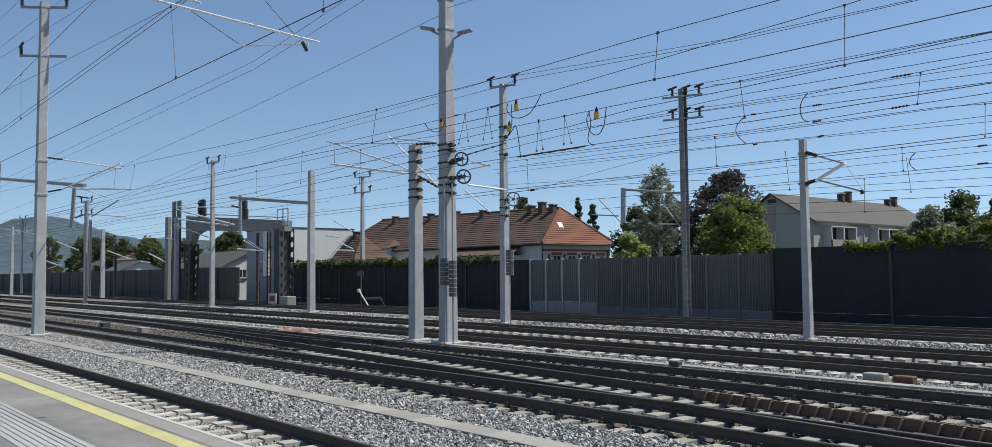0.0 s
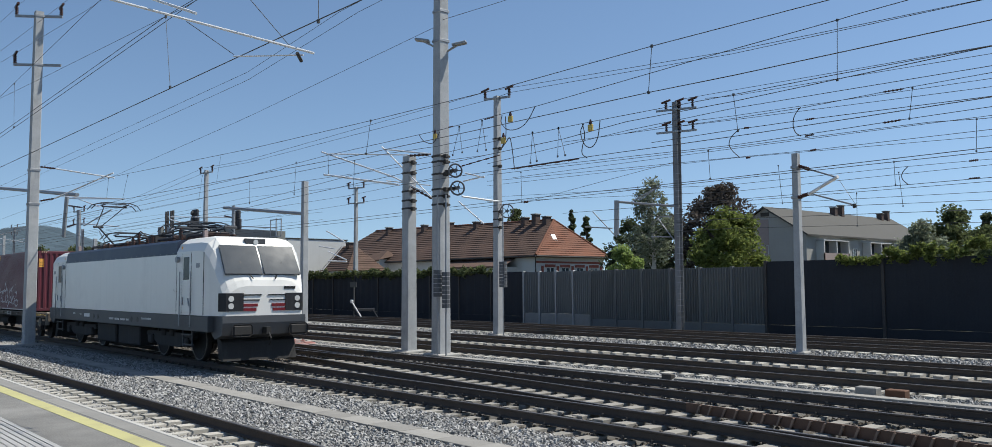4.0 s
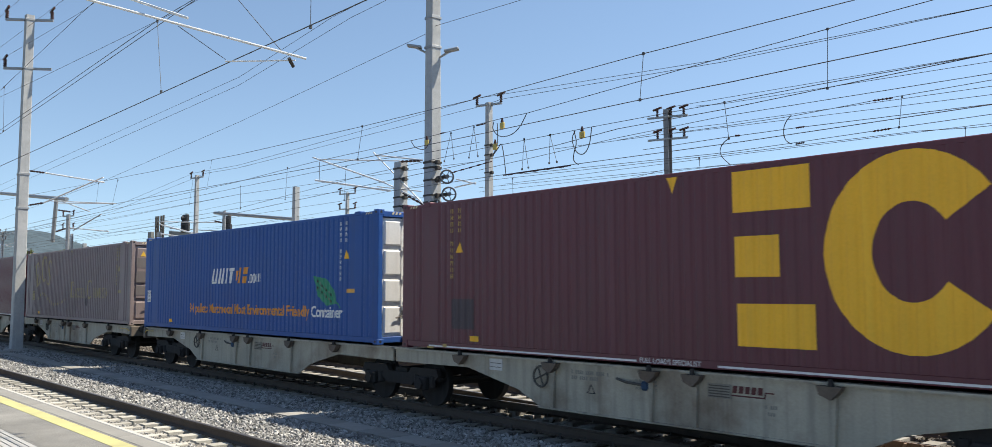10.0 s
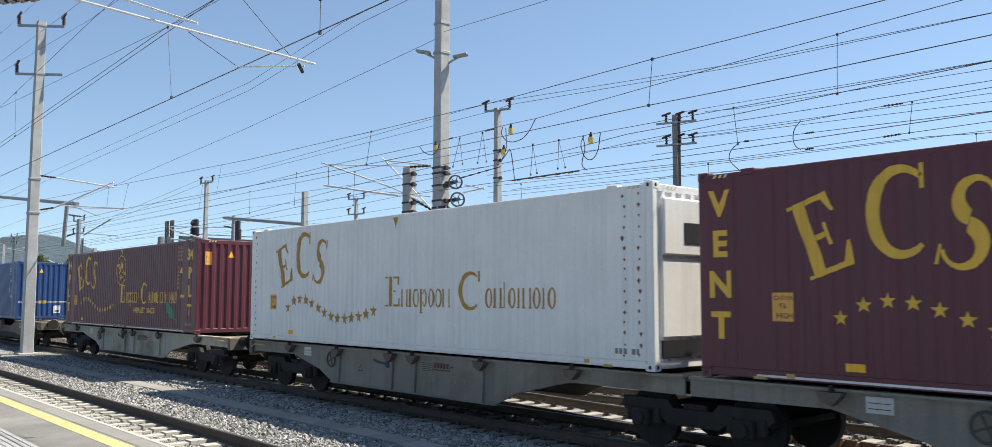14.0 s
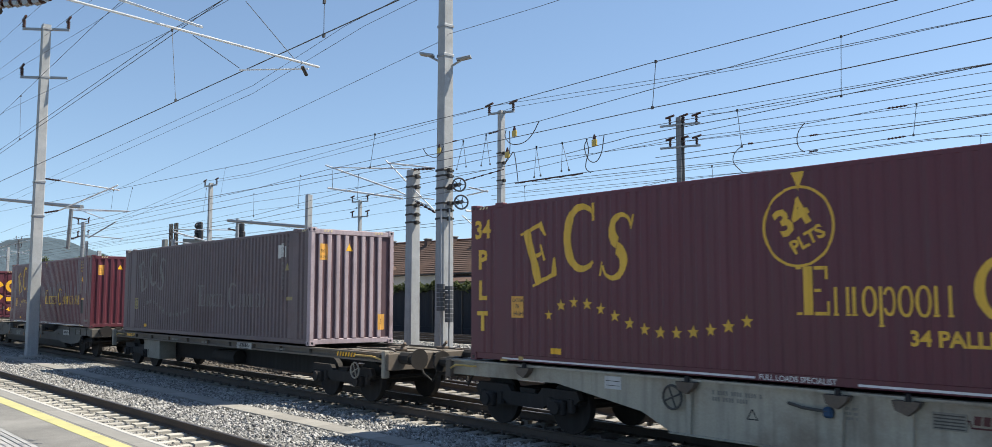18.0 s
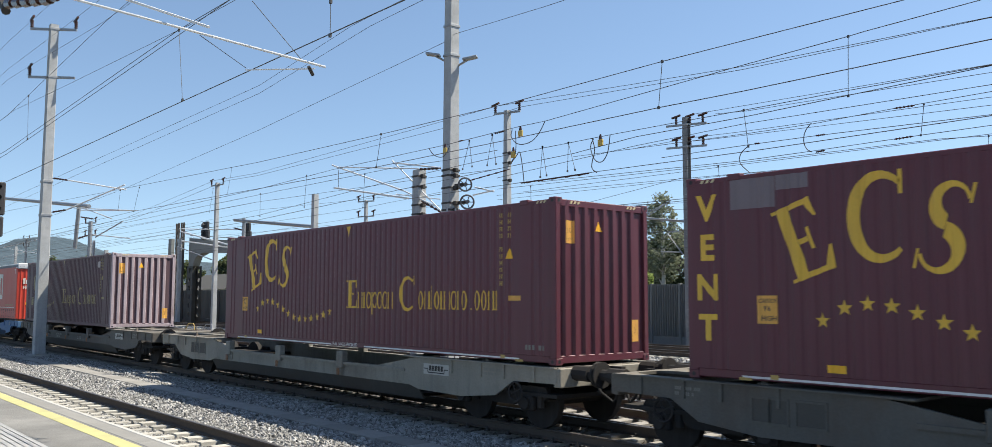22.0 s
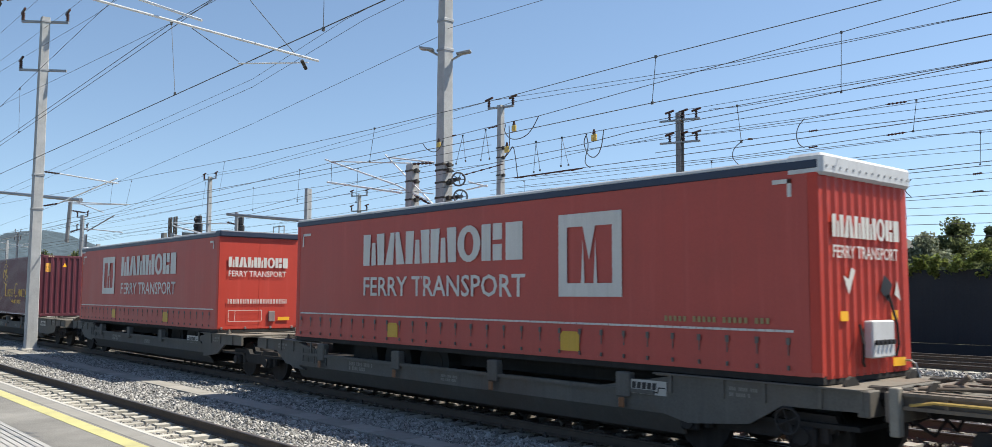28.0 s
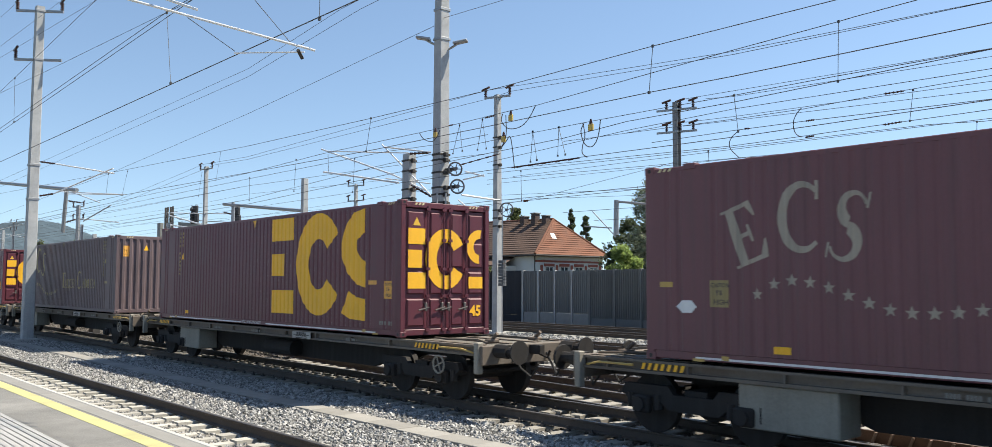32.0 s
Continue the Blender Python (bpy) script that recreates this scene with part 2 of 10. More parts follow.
# the ballast bed: a finely humped sheet
rng = np.random.default_rng(4)


def bed(name, x0, x1, y0, y1, step, amp, material, label, z=-0.25):
    nx, ny = int((x1 - x0) / step) + 1, int((y1 - y0) / step) + 1
    xs, ys = np.linspace(x0, x1, nx), np.linspace(y0, y1, ny)
    gx, gy = np.meshgrid(xs, ys)
    gz = z + rng.normal(0, amp, gx.shape)
    gz[0, :] = gz[-1, :] = z
    v = np.stack([gx, gy, gz], -1).reshape(-1, 3)
    i = np.arange(nx * ny).reshape(ny, nx)
    f = np.stack([i[:-1, :-1], i[:-1, 1:], i[1:, 1:], i[1:, :-1]], -1).reshape(-1, 4)
    me = bpy.data.meshes.new(name)
    me.from_pydata(v.tolist(), [], f.tolist())
    me.materials.append(material)
    return tagged(new(name, me), label, "ballast", kind="stuff")


# this bed is darker than its stones: shade of the gaps as colour
bed("ballast_bed", -240, 60, 3.6, 10.35, 0.5, 0.012, M["ballast_gaps"], "ballast bed round the tracks, darkened as shade between stones", -0.26)
bed("ballast_bed", -240, 60, 4.15, 7.15, 0.4, 0.008, M["ballast"], "pale ballast packed between the sleepers of the platform track", -0.235)
bed("ballast_bed", -240, 60, 10.35, 17.6, 0.5, 0.012, M["ballast_dark"], "dark oily ballast of the main tracks", -0.262)
bed("ballast_bed", -240, 60, 17.6, 19.9, 0.5, 0.012, M["ballast"], "pale grey ballast beside the masts", -0.26)
bed("ballast_bed", -240, 60, 19.9, 38.6, 0.6, 0.012, M["ballast"], "grey and brown ballast of the far tracks", -0.26)


def rail_profile(geo, x0, x1, y, pts=None, top=0.0):
    """A flat-bottomed rail, 172 mm high, straight or along points."""
    prof = [(-0.075, -0.172), (0.075, -0.172), (0.075, -0.16), (0.012, -0.14), (0.012, -0.045), (0.036, -0.03), (0.036, -0.006),
            (-0.036, -0.006), (-0.036, -0.03), (-0.012, -0.045), (-0.012, -0.14), (-0.075, -0.16)]
    line = pts or [(x0, y), (x1, y)]
    n = len(prof)
    vs = [(px, py + a, top + c) for px, py in line for a, c in prof]
    fs = []
    for k in range(len(line) - 1):
        fs += [(k * n + i, k * n + (i + 1) % n, (k + 1) * n + (i + 1) % n, (k + 1) * n + i) for i in range(n)]
    return geo.add(vs, fs)


def rail_head(geo, x0, x1, y, pts=None):
    line = pts or [(x0, y), (x1, y)]
    vs = [(px, py + a, c) for px, py in line for a, c in ((-0.034, -0.006), (-0.026, 0.0), (0.026, 0.0), (0.034, -0.006))]
    fs = []
    for k in range(len(line) - 1):
        fs += [(k * 4 + i, k * 4 + i + 1, k * 4 + 5 + i, k * 4 + 4 + i) for i in range(3)]
    return geo.add(vs, fs)


def sleeper_mesh(material):
    s = Geo()
    # a waisted concrete sleeper
    for y0, y1, z0, z1 in ((-1.3, -0.35, -0.178, -0.172), (-0.35, 0.35, -0.20, -0.20), (0.35, 1.3, -0.172, -0.178)):
        w0 = 0.10 if abs(y0) < 1 and abs(y1) < 1 else 0.13
        s.add([(-0.14, y0, -0.36), (0.14, y0, -0.36), (0.14, y1, -0.36), (-0.14, y1, -0.36),
               (-w0, y0, z0), (w0, y0, z0), (w0, y1, z1), (-w0, y1, z1)],
              [(4, 5, 6, 7), (0, 1, 5, 4), (2, 3, 7, 6), (1, 2, 6, 5), (3, 0, 4, 7)])
    return s.mesh("sleeper", material)


def clips_mesh():
    s = Geo()
    for ry in (-0.753, 0.753):
        for d in (-0.115, 0.115):
            s.box(-0.05, 0.05, ry + d - 0.03, ry + d + 0.03, -0.178, -0.14)
            s.tube((0.0, ry + d, -0.14), (0.0, ry + d, -0.085), 0.018, n=6)
    return s.mesh("rail_clips", M["dark_steel"])


SLEEPER, GRIMY, CLIPS = sleeper_mesh(M["sleeper"]), sleeper_mesh(M["sleeper_main"]), clips_mesh()


def track(y, x0, x1, s0, s1, label, clips=False):
    t = thing("railway_track", label, "track", pose(0, y, 0), group="tracks", kind="structure")
    for ry in (-0.753, 0.753):
        r = part("rail", rail_profile(Geo(), x0, x1, ry), M["rail"], t)
        part("running_face", rail_head(Geo(), x0, x1, ry), M["rail_top"], r, "bright worn running face")
    x, k = s0, 0
    while x < s1:
        sl = part("sleeper", GRIMY if clips else SLEEPER, None, t, at=pose(x, random.uniform(-0.01, 0.01), random.uniform(-0.006, 0.003), 0, 0, random.uniform(-0.6, 0.6)))
        if clips:
            sl.location.z -= 0.03
        if clips and -32 < x < 3:
            part("rail_clips", CLIPS, None, sl)
        x += 0.6
        k += 1
    return t


track(5.65, -260, 60, -60, 0, "platform track with pale concrete sleepers and rusty rails")
track(TRAIN_Y, -260, 60, -70, 4, "main track with dark rails on concrete sleepers", True)
track(16.2, -260, 60, -80, 4, "second main track with dark rails on concrete sleepers", True)
track(21.0, -260, 60, -90, -4, "far track with brown rails on concrete sleepers")
track(25.4, -260, 60, -100, -8, "far track with brown rails on concrete sleepers")
track(31.6, -260, 60, -80, -10, "siding along the noise barrier, rusty rails")
track(35.4, -260, 60, -80, -10, "siding along the noise barrier, rusty rails")

M["rust_bar"] = noise_mat("rusty_tie_bar", (0.13, 0.08, 0.055), 0.85, var=0.25)
M["rust_brace"] = noise_mat("rusty_brace", (0.24, 0.17, 0.125), 0.85, var=0.25)
# the crossover between the two main tracks
xo = thing("track_crossover", "switch rails of a crossover between two main tracks", "track", group="tracks", kind="structure")
def cross_at(x):
    return 16.2 - 4.54 * (0.5 - 0.5 * math.cos(math.pi * min(1, max(0, (x + 50) / 66))))


cross = [(float(x), cross_at(float(x))) for x in np.arange(-50, 17, 2.0)]
for off in (-0.753, 0.753):
    pts = [(x, y + off) for x, y in cross]
    r = part("rail", rail_profile(Geo(), 0, 0, 0, pts, -0.002), M["rail"], xo)
    part("running_face", rail_head(Geo(), 0, 0, 0, pts), M["rail_top"], r)
# long timbers under the crossover, and the rusty check rail with its braces
long_sleeper = Geo().bbox(-0.13, 0.13, -1.25, 1.25, -0.36, -0.176, 0.012).mesh("long_sleeper", M["sleeper_main"])
for i in range(46):
    x = -26.1 + i * 0.6
    part("long_sleeper", long_sleeper, None, xo, at=pose(x, cross_at(x) + random.uniform(-0.03, 0.03), random.uniform(-0.006, 0.002), 0, 0, random.uniform(-1.0, 1.0)))
check = [(x * 0.5, cross_at(x * 0.5) + 0.753 - 0.085) for x in range(-21, 9)]
g = Geo()
for (xa, ya), (xb, yb) in zip(check, check[1:]):
    g.add([(xa, ya, -0.17), (xb, yb, -0.17), (xb, yb, 0.012), (xa, ya, 0.012), (xa, ya + 0.03, 0.012), (xb, yb + 0.03, 0.012)], [(0, 1, 2, 3), (3, 2, 5, 4)])
part("check_rail", g, M["rust_bar"], xo, "rusty check rail plate")
for i in range(22):
    x = -10.2 + i * 0.6
    for d in (0.0, 0.27):
        y = cross_at(x + d) + 0.753 - 0.087
        part("brace", Geo().prism([(x + d - 0.02, -0.17), (x + d + 0.02, -0.17), (x + d + 0.09, 0.0), (x + d + 0.05, 0.0)], y - 0.05, y - 0.004), M["rust_brace"], xo)

# loose stones on the bed, thicker near the platform
def stones(name, n, x0, x1, y0, y1, s0, s1, material, label, z=-0.245, gaps=()):
    base = np.array([(-1, -1, -0.6), (1, -0.8, -0.5), (0.9, 1, -0.6), (-0.8, 0.9, -0.5), (-0.6, -0.7, 0.6), (0.7, -0.5, 0.5), (0.5, 0.7, 0.7), (-0.7, 0.5, 0.4)])
    quads = np.array([(4, 5, 6, 7), (0, 1, 5, 4), (1, 2, 6, 5), (2, 3, 7, 6), (3, 0, 4, 7)])
    x = x1 - (x1 - x0) * rng.random(n) ** 1.5
    y = y0 + (y1 - y0) * rng.random(n)
    keep = np.ones(n, bool)
    for a, b in gaps:
        keep &= ~((y > a) & (y < b))
    x, y = x[keep], y[keep]
    n = len(x)
    s = s0 + (s1 - s0) * rng.random(n) ** 2
    a = rng.random(n) * 6.283
    pts = base[None] * (1 + rng.normal(0, 0.22, (n, 8, 3)))
    pts = pts * s[:, None, None] * (1 + rng.normal(0, 0.2, (n, 1, 3)))
    ca, sa = np.cos(a)[:, None], np.sin(a)[:, None]
    tilt = rng.normal(0, 0.45, (n, 1))
    px, py, pz = pts[..., 0] * ca - pts[..., 1] * sa, pts[..., 0] * sa + pts[..., 1] * ca, pts[..., 2]
    pz = pz + px * tilt
    v = np.stack([px + x[:, None], py + y[:, None], pz + z + 0.035 * rng.random((n, 1))], -1).reshape(-1, 3)
    f = (quads[None] + (np.arange(n) * 8)[:, None, None]).reshape(-1, 4)
    me = bpy.data.meshes.new(name)
    me.from_pydata(v.tolist(), [], f.tolist())
    me.materials.append(material)
    return tagged(new(name, me), label, "ballast", kind="stuff")


def stone_mat(name, base, spread):
    m = noise_mat(name, base, 0.95, var=0.25, scale=8, fine=60, bump=0.2)
    n, l = m.node_tree.nodes, m.node_tree.links
    p = n["Principled BSDF"]
    src = p.inputs["Base Color"].links[0].from_socket
    ge, hv, ma = n.new("ShaderNodeNewGeometry"), n.new("ShaderNodeHueSaturation"), n.new("ShaderNodeMath")
    ma.operation = "MULTIPLY_ADD"
    ma.inputs[1].default_value, ma.inputs[2].default_value = spread, 1 - spread / 2
    l.new(ge.outputs["Random Per Island"], ma.inputs[0])
    l.new(ma.outputs[0], hv.inputs["Value"])
    l.new(src, hv.inputs["Color"])
    l.new(hv.outputs[0], p.inputs["Base Color"])
    return m


M["stone"] = stone_mat("grey_ballast_stone", (0.262, 0.259, 0.250), 1.2)
M["stone_brown"] = stone_mat("rusty_ballast_stone", (0.118, 0.104, 0.088), 1.2)
stones("ballast_stones", 130000, -62, 2, 6.5, 10.46, 0.015, 0.040, M["stone"], "loose pale grey ballast stones", gaps=((8.59, 9.11),))
stones("ballast_stones", 34000, -40, -2, 4.0, 7.3, 0.014, 0.034, M["stone"], "loose grey ballast stones between the sleepers", -0.252)
stones("ballast_stones", 50000, -60, 2, 10.4, 17.4, 0.016, 0.038, M["stone_brown"], "loose brownish ballast stones between the rails", -0.275)
stones("ballast_stones", 30000, -70, -4, 17.5, 20.0, 0.018, 0.045, M["stone"], "loose pale ballast stones by the masts", -0.25)
stones("ballast_stones", 12000, -80, -8, 26.6, 30.4, 0.03, 0.07, M["stone"], "loose pale ballast stones by the far masts", -0.25)

# cable trough with concrete lids
trough = thing("cable_trough", "long concrete cable trough with pale lids in the ballast", "trough", pose(0, 8.85, 0), kind="structure")
wide_lid = Geo().bbox(-0.497, 0.497, -0.25, 0.25, -0.27, -0.185, 0.008).mesh("lid", M["lid"])
lid = Geo().bbox(-0.497, 0.497, -0.17, 0.17, -0.27, -0.185, 0.008).mesh("lid", M["lid"])
for i in range(78):
    part("lid", wide_lid, None, trough, at=pose(-70 + i * 1.0, random.uniform(-0.008, 0.008), random.uniform(-0.006, 0.006), random.uniform(-0.4, 0.4), 0, random.uniform(-0.4, 0.4)))
trough2 = thing("cable_trough", "concrete cable trough beside the catenary masts", "trough", pose(0, 18.75, 0.02), kind="structure")
for i in range(60):
    part("lid", lid, None, trough2, at=pose(-62 + i * 1.0, 0, random.uniform(-0.006, 0.006)))

# the platform
plat = thing("platform", "asphalt station platform with pale edge and yellow line", "platform", kind="structure")
part("slab", Geo().box(-260, 60, -9.0, 3.62, -0.62, 0.55), M["asphalt"], plat)
edge = Geo().bbox(-0.996, 0.996, -0.115, 0.115, -0.2, 0.003, 0.006).mesh("edge_stone", M["edge"])
lip = Geo().bbox(-0.997, 0.997, -0.04, 0.04, -0.2, 0.004, 0.012).mesh("edge_lip", M["edge_lip"])
for i in range(60):
    part("edge_stone", edge, None, plat, at=pose(-100 + i * 2.0, 3.737, 0.55))
    part("edge_lip", lip, None, plat, at=pose(-100 + i * 2.0, 3.895, 0.55))
part("edge_wall", Geo().box(-260, 60, 3.62, 3.72, -0.62, 0.35), M["kerb"], plat)
part("safety_line", Geo().box(-260, 60, 3.37, 3.575, 0.545, 0.554), M["yellow_paint"], plat, "worn yellow safety line")
for i in range(8):
    y = 2.70 - i * 0.075
    part("guide_rib", Geo().prism([(-260, 0.545), (60, 0.545), (60, 0.556), (-260, 0.556)], y - 0.029, y + 0.029), M["tactile"], plat, "pale tactile guide rib")

# ---- masts, arms and wires ----
def wire(label, y, r, *pts):
    g = Geo().path([(x, y, z) for x, z in pts], r * 0.72, 5)
    return lump("overhead_wire", g, M["wire"], "thin dark overhead " + label, "wire", group="overhead wires")


def dropper(a, b):
    g = Geo().tube(a, b, 0.004 + 0.00016 * a[1], n=4)
    for p in (a, b):
        p = Vector(p)
        g.box(p.x - 0.02, p.x + 0.02, p.y - 0.015, p.y + 0.015, p.z - 0.025, p.z + 0.025)
    return lump("dropper_wire", g, M["wire"], "thin dropper between messenger and contact wire", "wire", group="droppers")


def jumper(*pts):
    # rounded by halving the corners twice
    p = [Vector(q) for q in pts]
    for _ in range(2):
        p = [p[0]] + [q for a, b in zip(p, p[1:]) for q in (a.lerp(b, 0.25), a.lerp(b, 0.75))] + [p[-1]]
    return lump("jumper_cable", Geo().path(p, 0.013, 5), M["wire"], "looped black jumper cable between wires", "cable", group="jumper cables")


def line_insulator(a, b, r):
    r = r * 0.6
    a, b = Vector(a), Vector(b)
    g = Geo().tube(a, b, r * 0.5, n=6)
    for f in (0.12, 0.3, 0.5, 0.7, 0.88):
        c = a.lerp(b, f)
        g.tube(c - (b - a) * 0.03, c + (b - a) * 0.03, r, r * 0.8, 8)
    return lump("line_insulator", g, M["insulator"], "dark ribbed insulator let into a wire", "insulator", group="line insulators")


def section_tag(p):
    p = Vector(p)
    t = thing("section_tag", "yellow section tag hanging under a wire", "sign", Matrix.Translation(p), group="section tags")
    part("tag_plate", Geo().bbox(-0.08, 0.08, -0.03, 0.03, -0.10, 0.07, 0.01), M["yellow_sign"], t)
    part("hanger", Geo().tube((0, 0, 0.08), (0, 0, 0.2), 0.05, 0.02, 8), M["insulator"], t)
    return t


def cantilever(label, *rods):
    t = thing("cantilever", label, "cantilever", group="cantilevers")
    for kind, a, b, r in rods:
        a, b = Vector(a), Vector(b)
        if kind == "insulator":
            r = r * 0.75
            g = Geo().tube(a, b, r * 0.45, n=6)
            for f in np.linspace(0.15, 0.85, 5):
                c = a.lerp(b, float(f))
                g.tube(c - (b - a) * 0.04, c + (b - a) * 0.04, r, r * 0.75, 8)
            part("insulator", g, M["insulator"], t)
        else:
            mat = {"tube": "alu", "bright": "alu", "clamp": "dark_steel", "wire": "wire", "rod": "steel"}[kind]
            part({"tube": "arm_tube", "bright": "arm_tube", "clamp": "clamp", "wire": "stay_wire", "rod": "strut"}[kind], Geo().tube(a, b, r, n=8), M[mat], t)
    return t


def mast_geo(h, w0, w1):
    """A square tapered shaft with chamfered corners."""
    c = 0.06
    vs, n = [], 8
    for z, w in ((-0.6, w0), (h, w1)):
        s, k = w / 2, w / 2 * (1 - 2 * c)
        vs += [(s, -k, z), (s, k, z), (k, s, z), (-k, s, z), (-s, k, z), (-s, -k, z), (-k, -s, z), (k, -s, z)]
    fs = [(i, (i + 1) % n, n + (i + 1) % n, n + i) for i in range(n)] + [tuple(range(n, 2 * n))]
    return Geo().add(vs, fs)


def mast(label, kind, x, y, h, w0, w1):
    t = thing("catenary_mast", label, "mast", pose(x, y, 0), group="catenary masts")
    if kind == "concrete":
        part("shaft", mast_geo(h, w0, w1), M["concrete"], t)
    else:
        # one rolled section with two flanges and a web
        a, b = w0 / 2, w0 / 2 - 0.03
        ring = [(-a, -a), (a, -a), (a, -b), (0.03, -b), (0.03, b), (a, b), (a, a), (-a, a), (-a, b), (-0.03, b), (-0.03, -b), (-a, -b)]
        caps = [(0, 1, 2, 11), (11, 2, 3, 10), (10, 3, 4, 9), (9, 4, 5, 8), (8, 5, 6, 7)]
        g = Geo().add([(x, y, z) for z in (-0.6, h) for x, y in ring], [(i, (i + 1) % 12, 12 + (i + 1) % 12, 12 + i) for i in range(12)] + [tuple(12 + i for i in c) for c in caps])
        part("shaft", g, M["dark_steel"] if "dark" in label else M["mast_dull"] if "weathered" in label else M["mast_steel"], t)
    part("foundation", Geo().bbox(-w0 * 0.9, w0 * 0.9, -w0 * 0.9, w0 * 0.9, -0.6, -0.12, 0.03), M["kerb"], t)
    return t


def band(t, z, w, mat="steel"):
    e, h = (0.012, 0.035) if mat == "dark_steel" else (0.02, 0.05)
    part("band", Geo().bbox(-w / 2 - e, w / 2 + e, -w / 2 - e, w / 2 + e, z - h, z + h, 0.008), M[mat], t)
    if mat == "dark_steel":
        part("clamp", Geo().bbox(w / 2, w / 2 + 0.16, -0.09, 0.05, z - 0.09, z + 0.06, 0.02), M[mat], t)


def cross_arm(t, z, length, insul, direction=0.0, w=0.3):
    """A short steel arm with upright insulators on its ends."""
    c, s = math.cos(radians(direction)), math.sin(radians(direction))
    arm = part("cross_arm", Geo().box(-length, length, -0.05, 0.05, z - 0.05, z + 0.05, Matrix.Rotation(radians(direction), 4, "Z")), M["steel"], t)
    band(t, z, w)
    for k in insul:
        g = Geo()
        px, py = k * c, k * s
        for i in range(4):
            g.tube((px, py, z + 0.08 + i * 0.09), (px, py, z + 0.13 + i * 0.09), 0.085, 0.07, 8)
        g.tube((px, py, z), (px, py, z + 0.5), 0.04, n=6)
        g.tube((px - 0.28 * 1, py, z + 0.44), (px + 0.28, py, z + 0.52), 0.06, n=6)
        part("insulator", g, M["insulator"], arm, "brown pin insulator")


def tension_wheel(t, x, y, z, r):
    g = Geo().ring((x, y, z), (1, -0.5, 0), r * 0.94, 0.032, 20, 6)
    for a in range(5):
        d = Vector((0.45, 0.9, 0)).normalized() * math.cos(a * 1.2566) + Vector((0, 0, 1)) * math.sin(a * 1.2566)
        g.tube((x, y, z), Vector((x, y, z)) + d * r, 0.016, n=5)
    g.tube((x - 0.1, y + 0.05, z), (x + 0.1, y - 0.05, z), 0.07, n=8)
    part("tension_wheel", g, M["wheel_grey"], t, "spoked tensioning wheel")


def weights(t, x, y, z0, z1, r):
    rod = part("guide_rod", Geo().tube((x, y, -0.2), (x, y, z1 + 2.6), 0.03, n=6), M["steel"], t)
    n = int((z1 - z0) / 0.16)
    for i in range(n):
        part("weight", Geo().tube((x, y, z0 + i * 0.16), (x, y, z0 + i * 0.16 + 0.14), r, n=10), M["weight_iron"], rod)


M["yellow_sign"] = noise_mat("yellow_plastic", (0.58, 0.42, 0.10), 0.5, var=0.15, bump=0)
M["wheel_grey"] = noise_mat("grey_cast_wheel", (0.13, 0.13, 0.135), 0.7, metal=0.3, var=0.2)
M["weight_iron"] = noise_mat("grey_iron_weights", (0.10, 0.105, 0.112), 0.7, var=0.25)
M["black_iron"] = noise_mat("dark_iron_weights", (0.045, 0.045, 0.048), 0.7, var=0.2)

m1 = mast("slender tapered concrete mast standing in the ballast", "concrete", -42.15, 9.6, 14.55, 0.46, 0.34)
cross_arm(m1, 14.35, 1.0, (-0.95, 0.95), 55, 0.35)
cross_arm(m1, 12.15, 1.0, (-0.95,), 55, 0.36)
band(m1, 7.45, 0.40), band(m1, 5.95, 0.41)
m2 = mast("tall thick concrete mast with two floodlights", "concrete", -25.05, 19.05, 17.0, 0.52, 0.36)
band(m2, 11.2, 0.42), band(m2, 12.3, 0.41)
for s, d in ((-1, 0.75), (1, 0.65)):
    lamp = part("floodlight", Geo().bbox(-0.27, 0.27, -0.14, 0.14, -0.045, 0.045, 0.02), M["steel"], m2, "flat grey floodlight", pose(s * 0.54, s * 0.44, 11.28 if s < 0 else 11.08, 0, -10 * s, 40))
    part("bracket", Geo().tube((-s * 0.1, 0, -0.04), (-s * 0.5, -s * 0.0, -0.18), 0.04, n=6), M["steel"], lamp)
for z in (6.95, 6.75, 6.3, 5.75, 5.5, 5.2):
    band(m2, z, 0.47, "dark_steel")
tension_wheel(m2, 0.72, 0.1, 6.38, 0.25), tension_wheel(m2, 0.78, 0.15, 5.75, 0.26)
part("wheel_bracket", Geo().box(0.2, 0.72, 0.0, 0.16, 6.33, 6.43), M["dark_steel"], m2)
part("wheel_bracket", Geo().box(0.2, 0.78, 0.05, 0.2, 5.70, 5.80), M["dark_steel"], m2)
weights(m2, 0.62, -0.25, 1.5, 2.9, 0.15)
weights(m2, 0.35, -0.42, 1.9, 2.95, 0.15)
m8 = mast("short concrete mast beside the tall one", "concrete", -27.1, 19.1, 7.2, 0.44, 0.38)
for z in (6.95, 6.55, 5.85, 5.5, 5.2):
    band(m8, z, 0.40, "dark_steel")
m3 = mast("concrete mast with insulators on its cross-arm", "concrete", -33.15, 28.8, 11.9, 0.40, 0.27)
cross_arm(m3, 11.8, 0.75, (-0.7, 0.7), 20, 0.29)
for z in (9.7, 9.2, 8.3, 6.0, 5.6, 5.2):
    band(m3, z, 0.33, "dark_steel")
tension_wheel(m3, 0.6, 0.1, 6.0, 0.36)
weights(m3, 0.62, -0.2, 2.2, 3.6, 0.2)
m5 = mast("short concrete mast with one aluminium arm", "concrete", -16.65, 28.8, 7.0, 0.28, 0.22)
band(m5, 6.5, 0.24), band(m5, 5.4, 0.25)
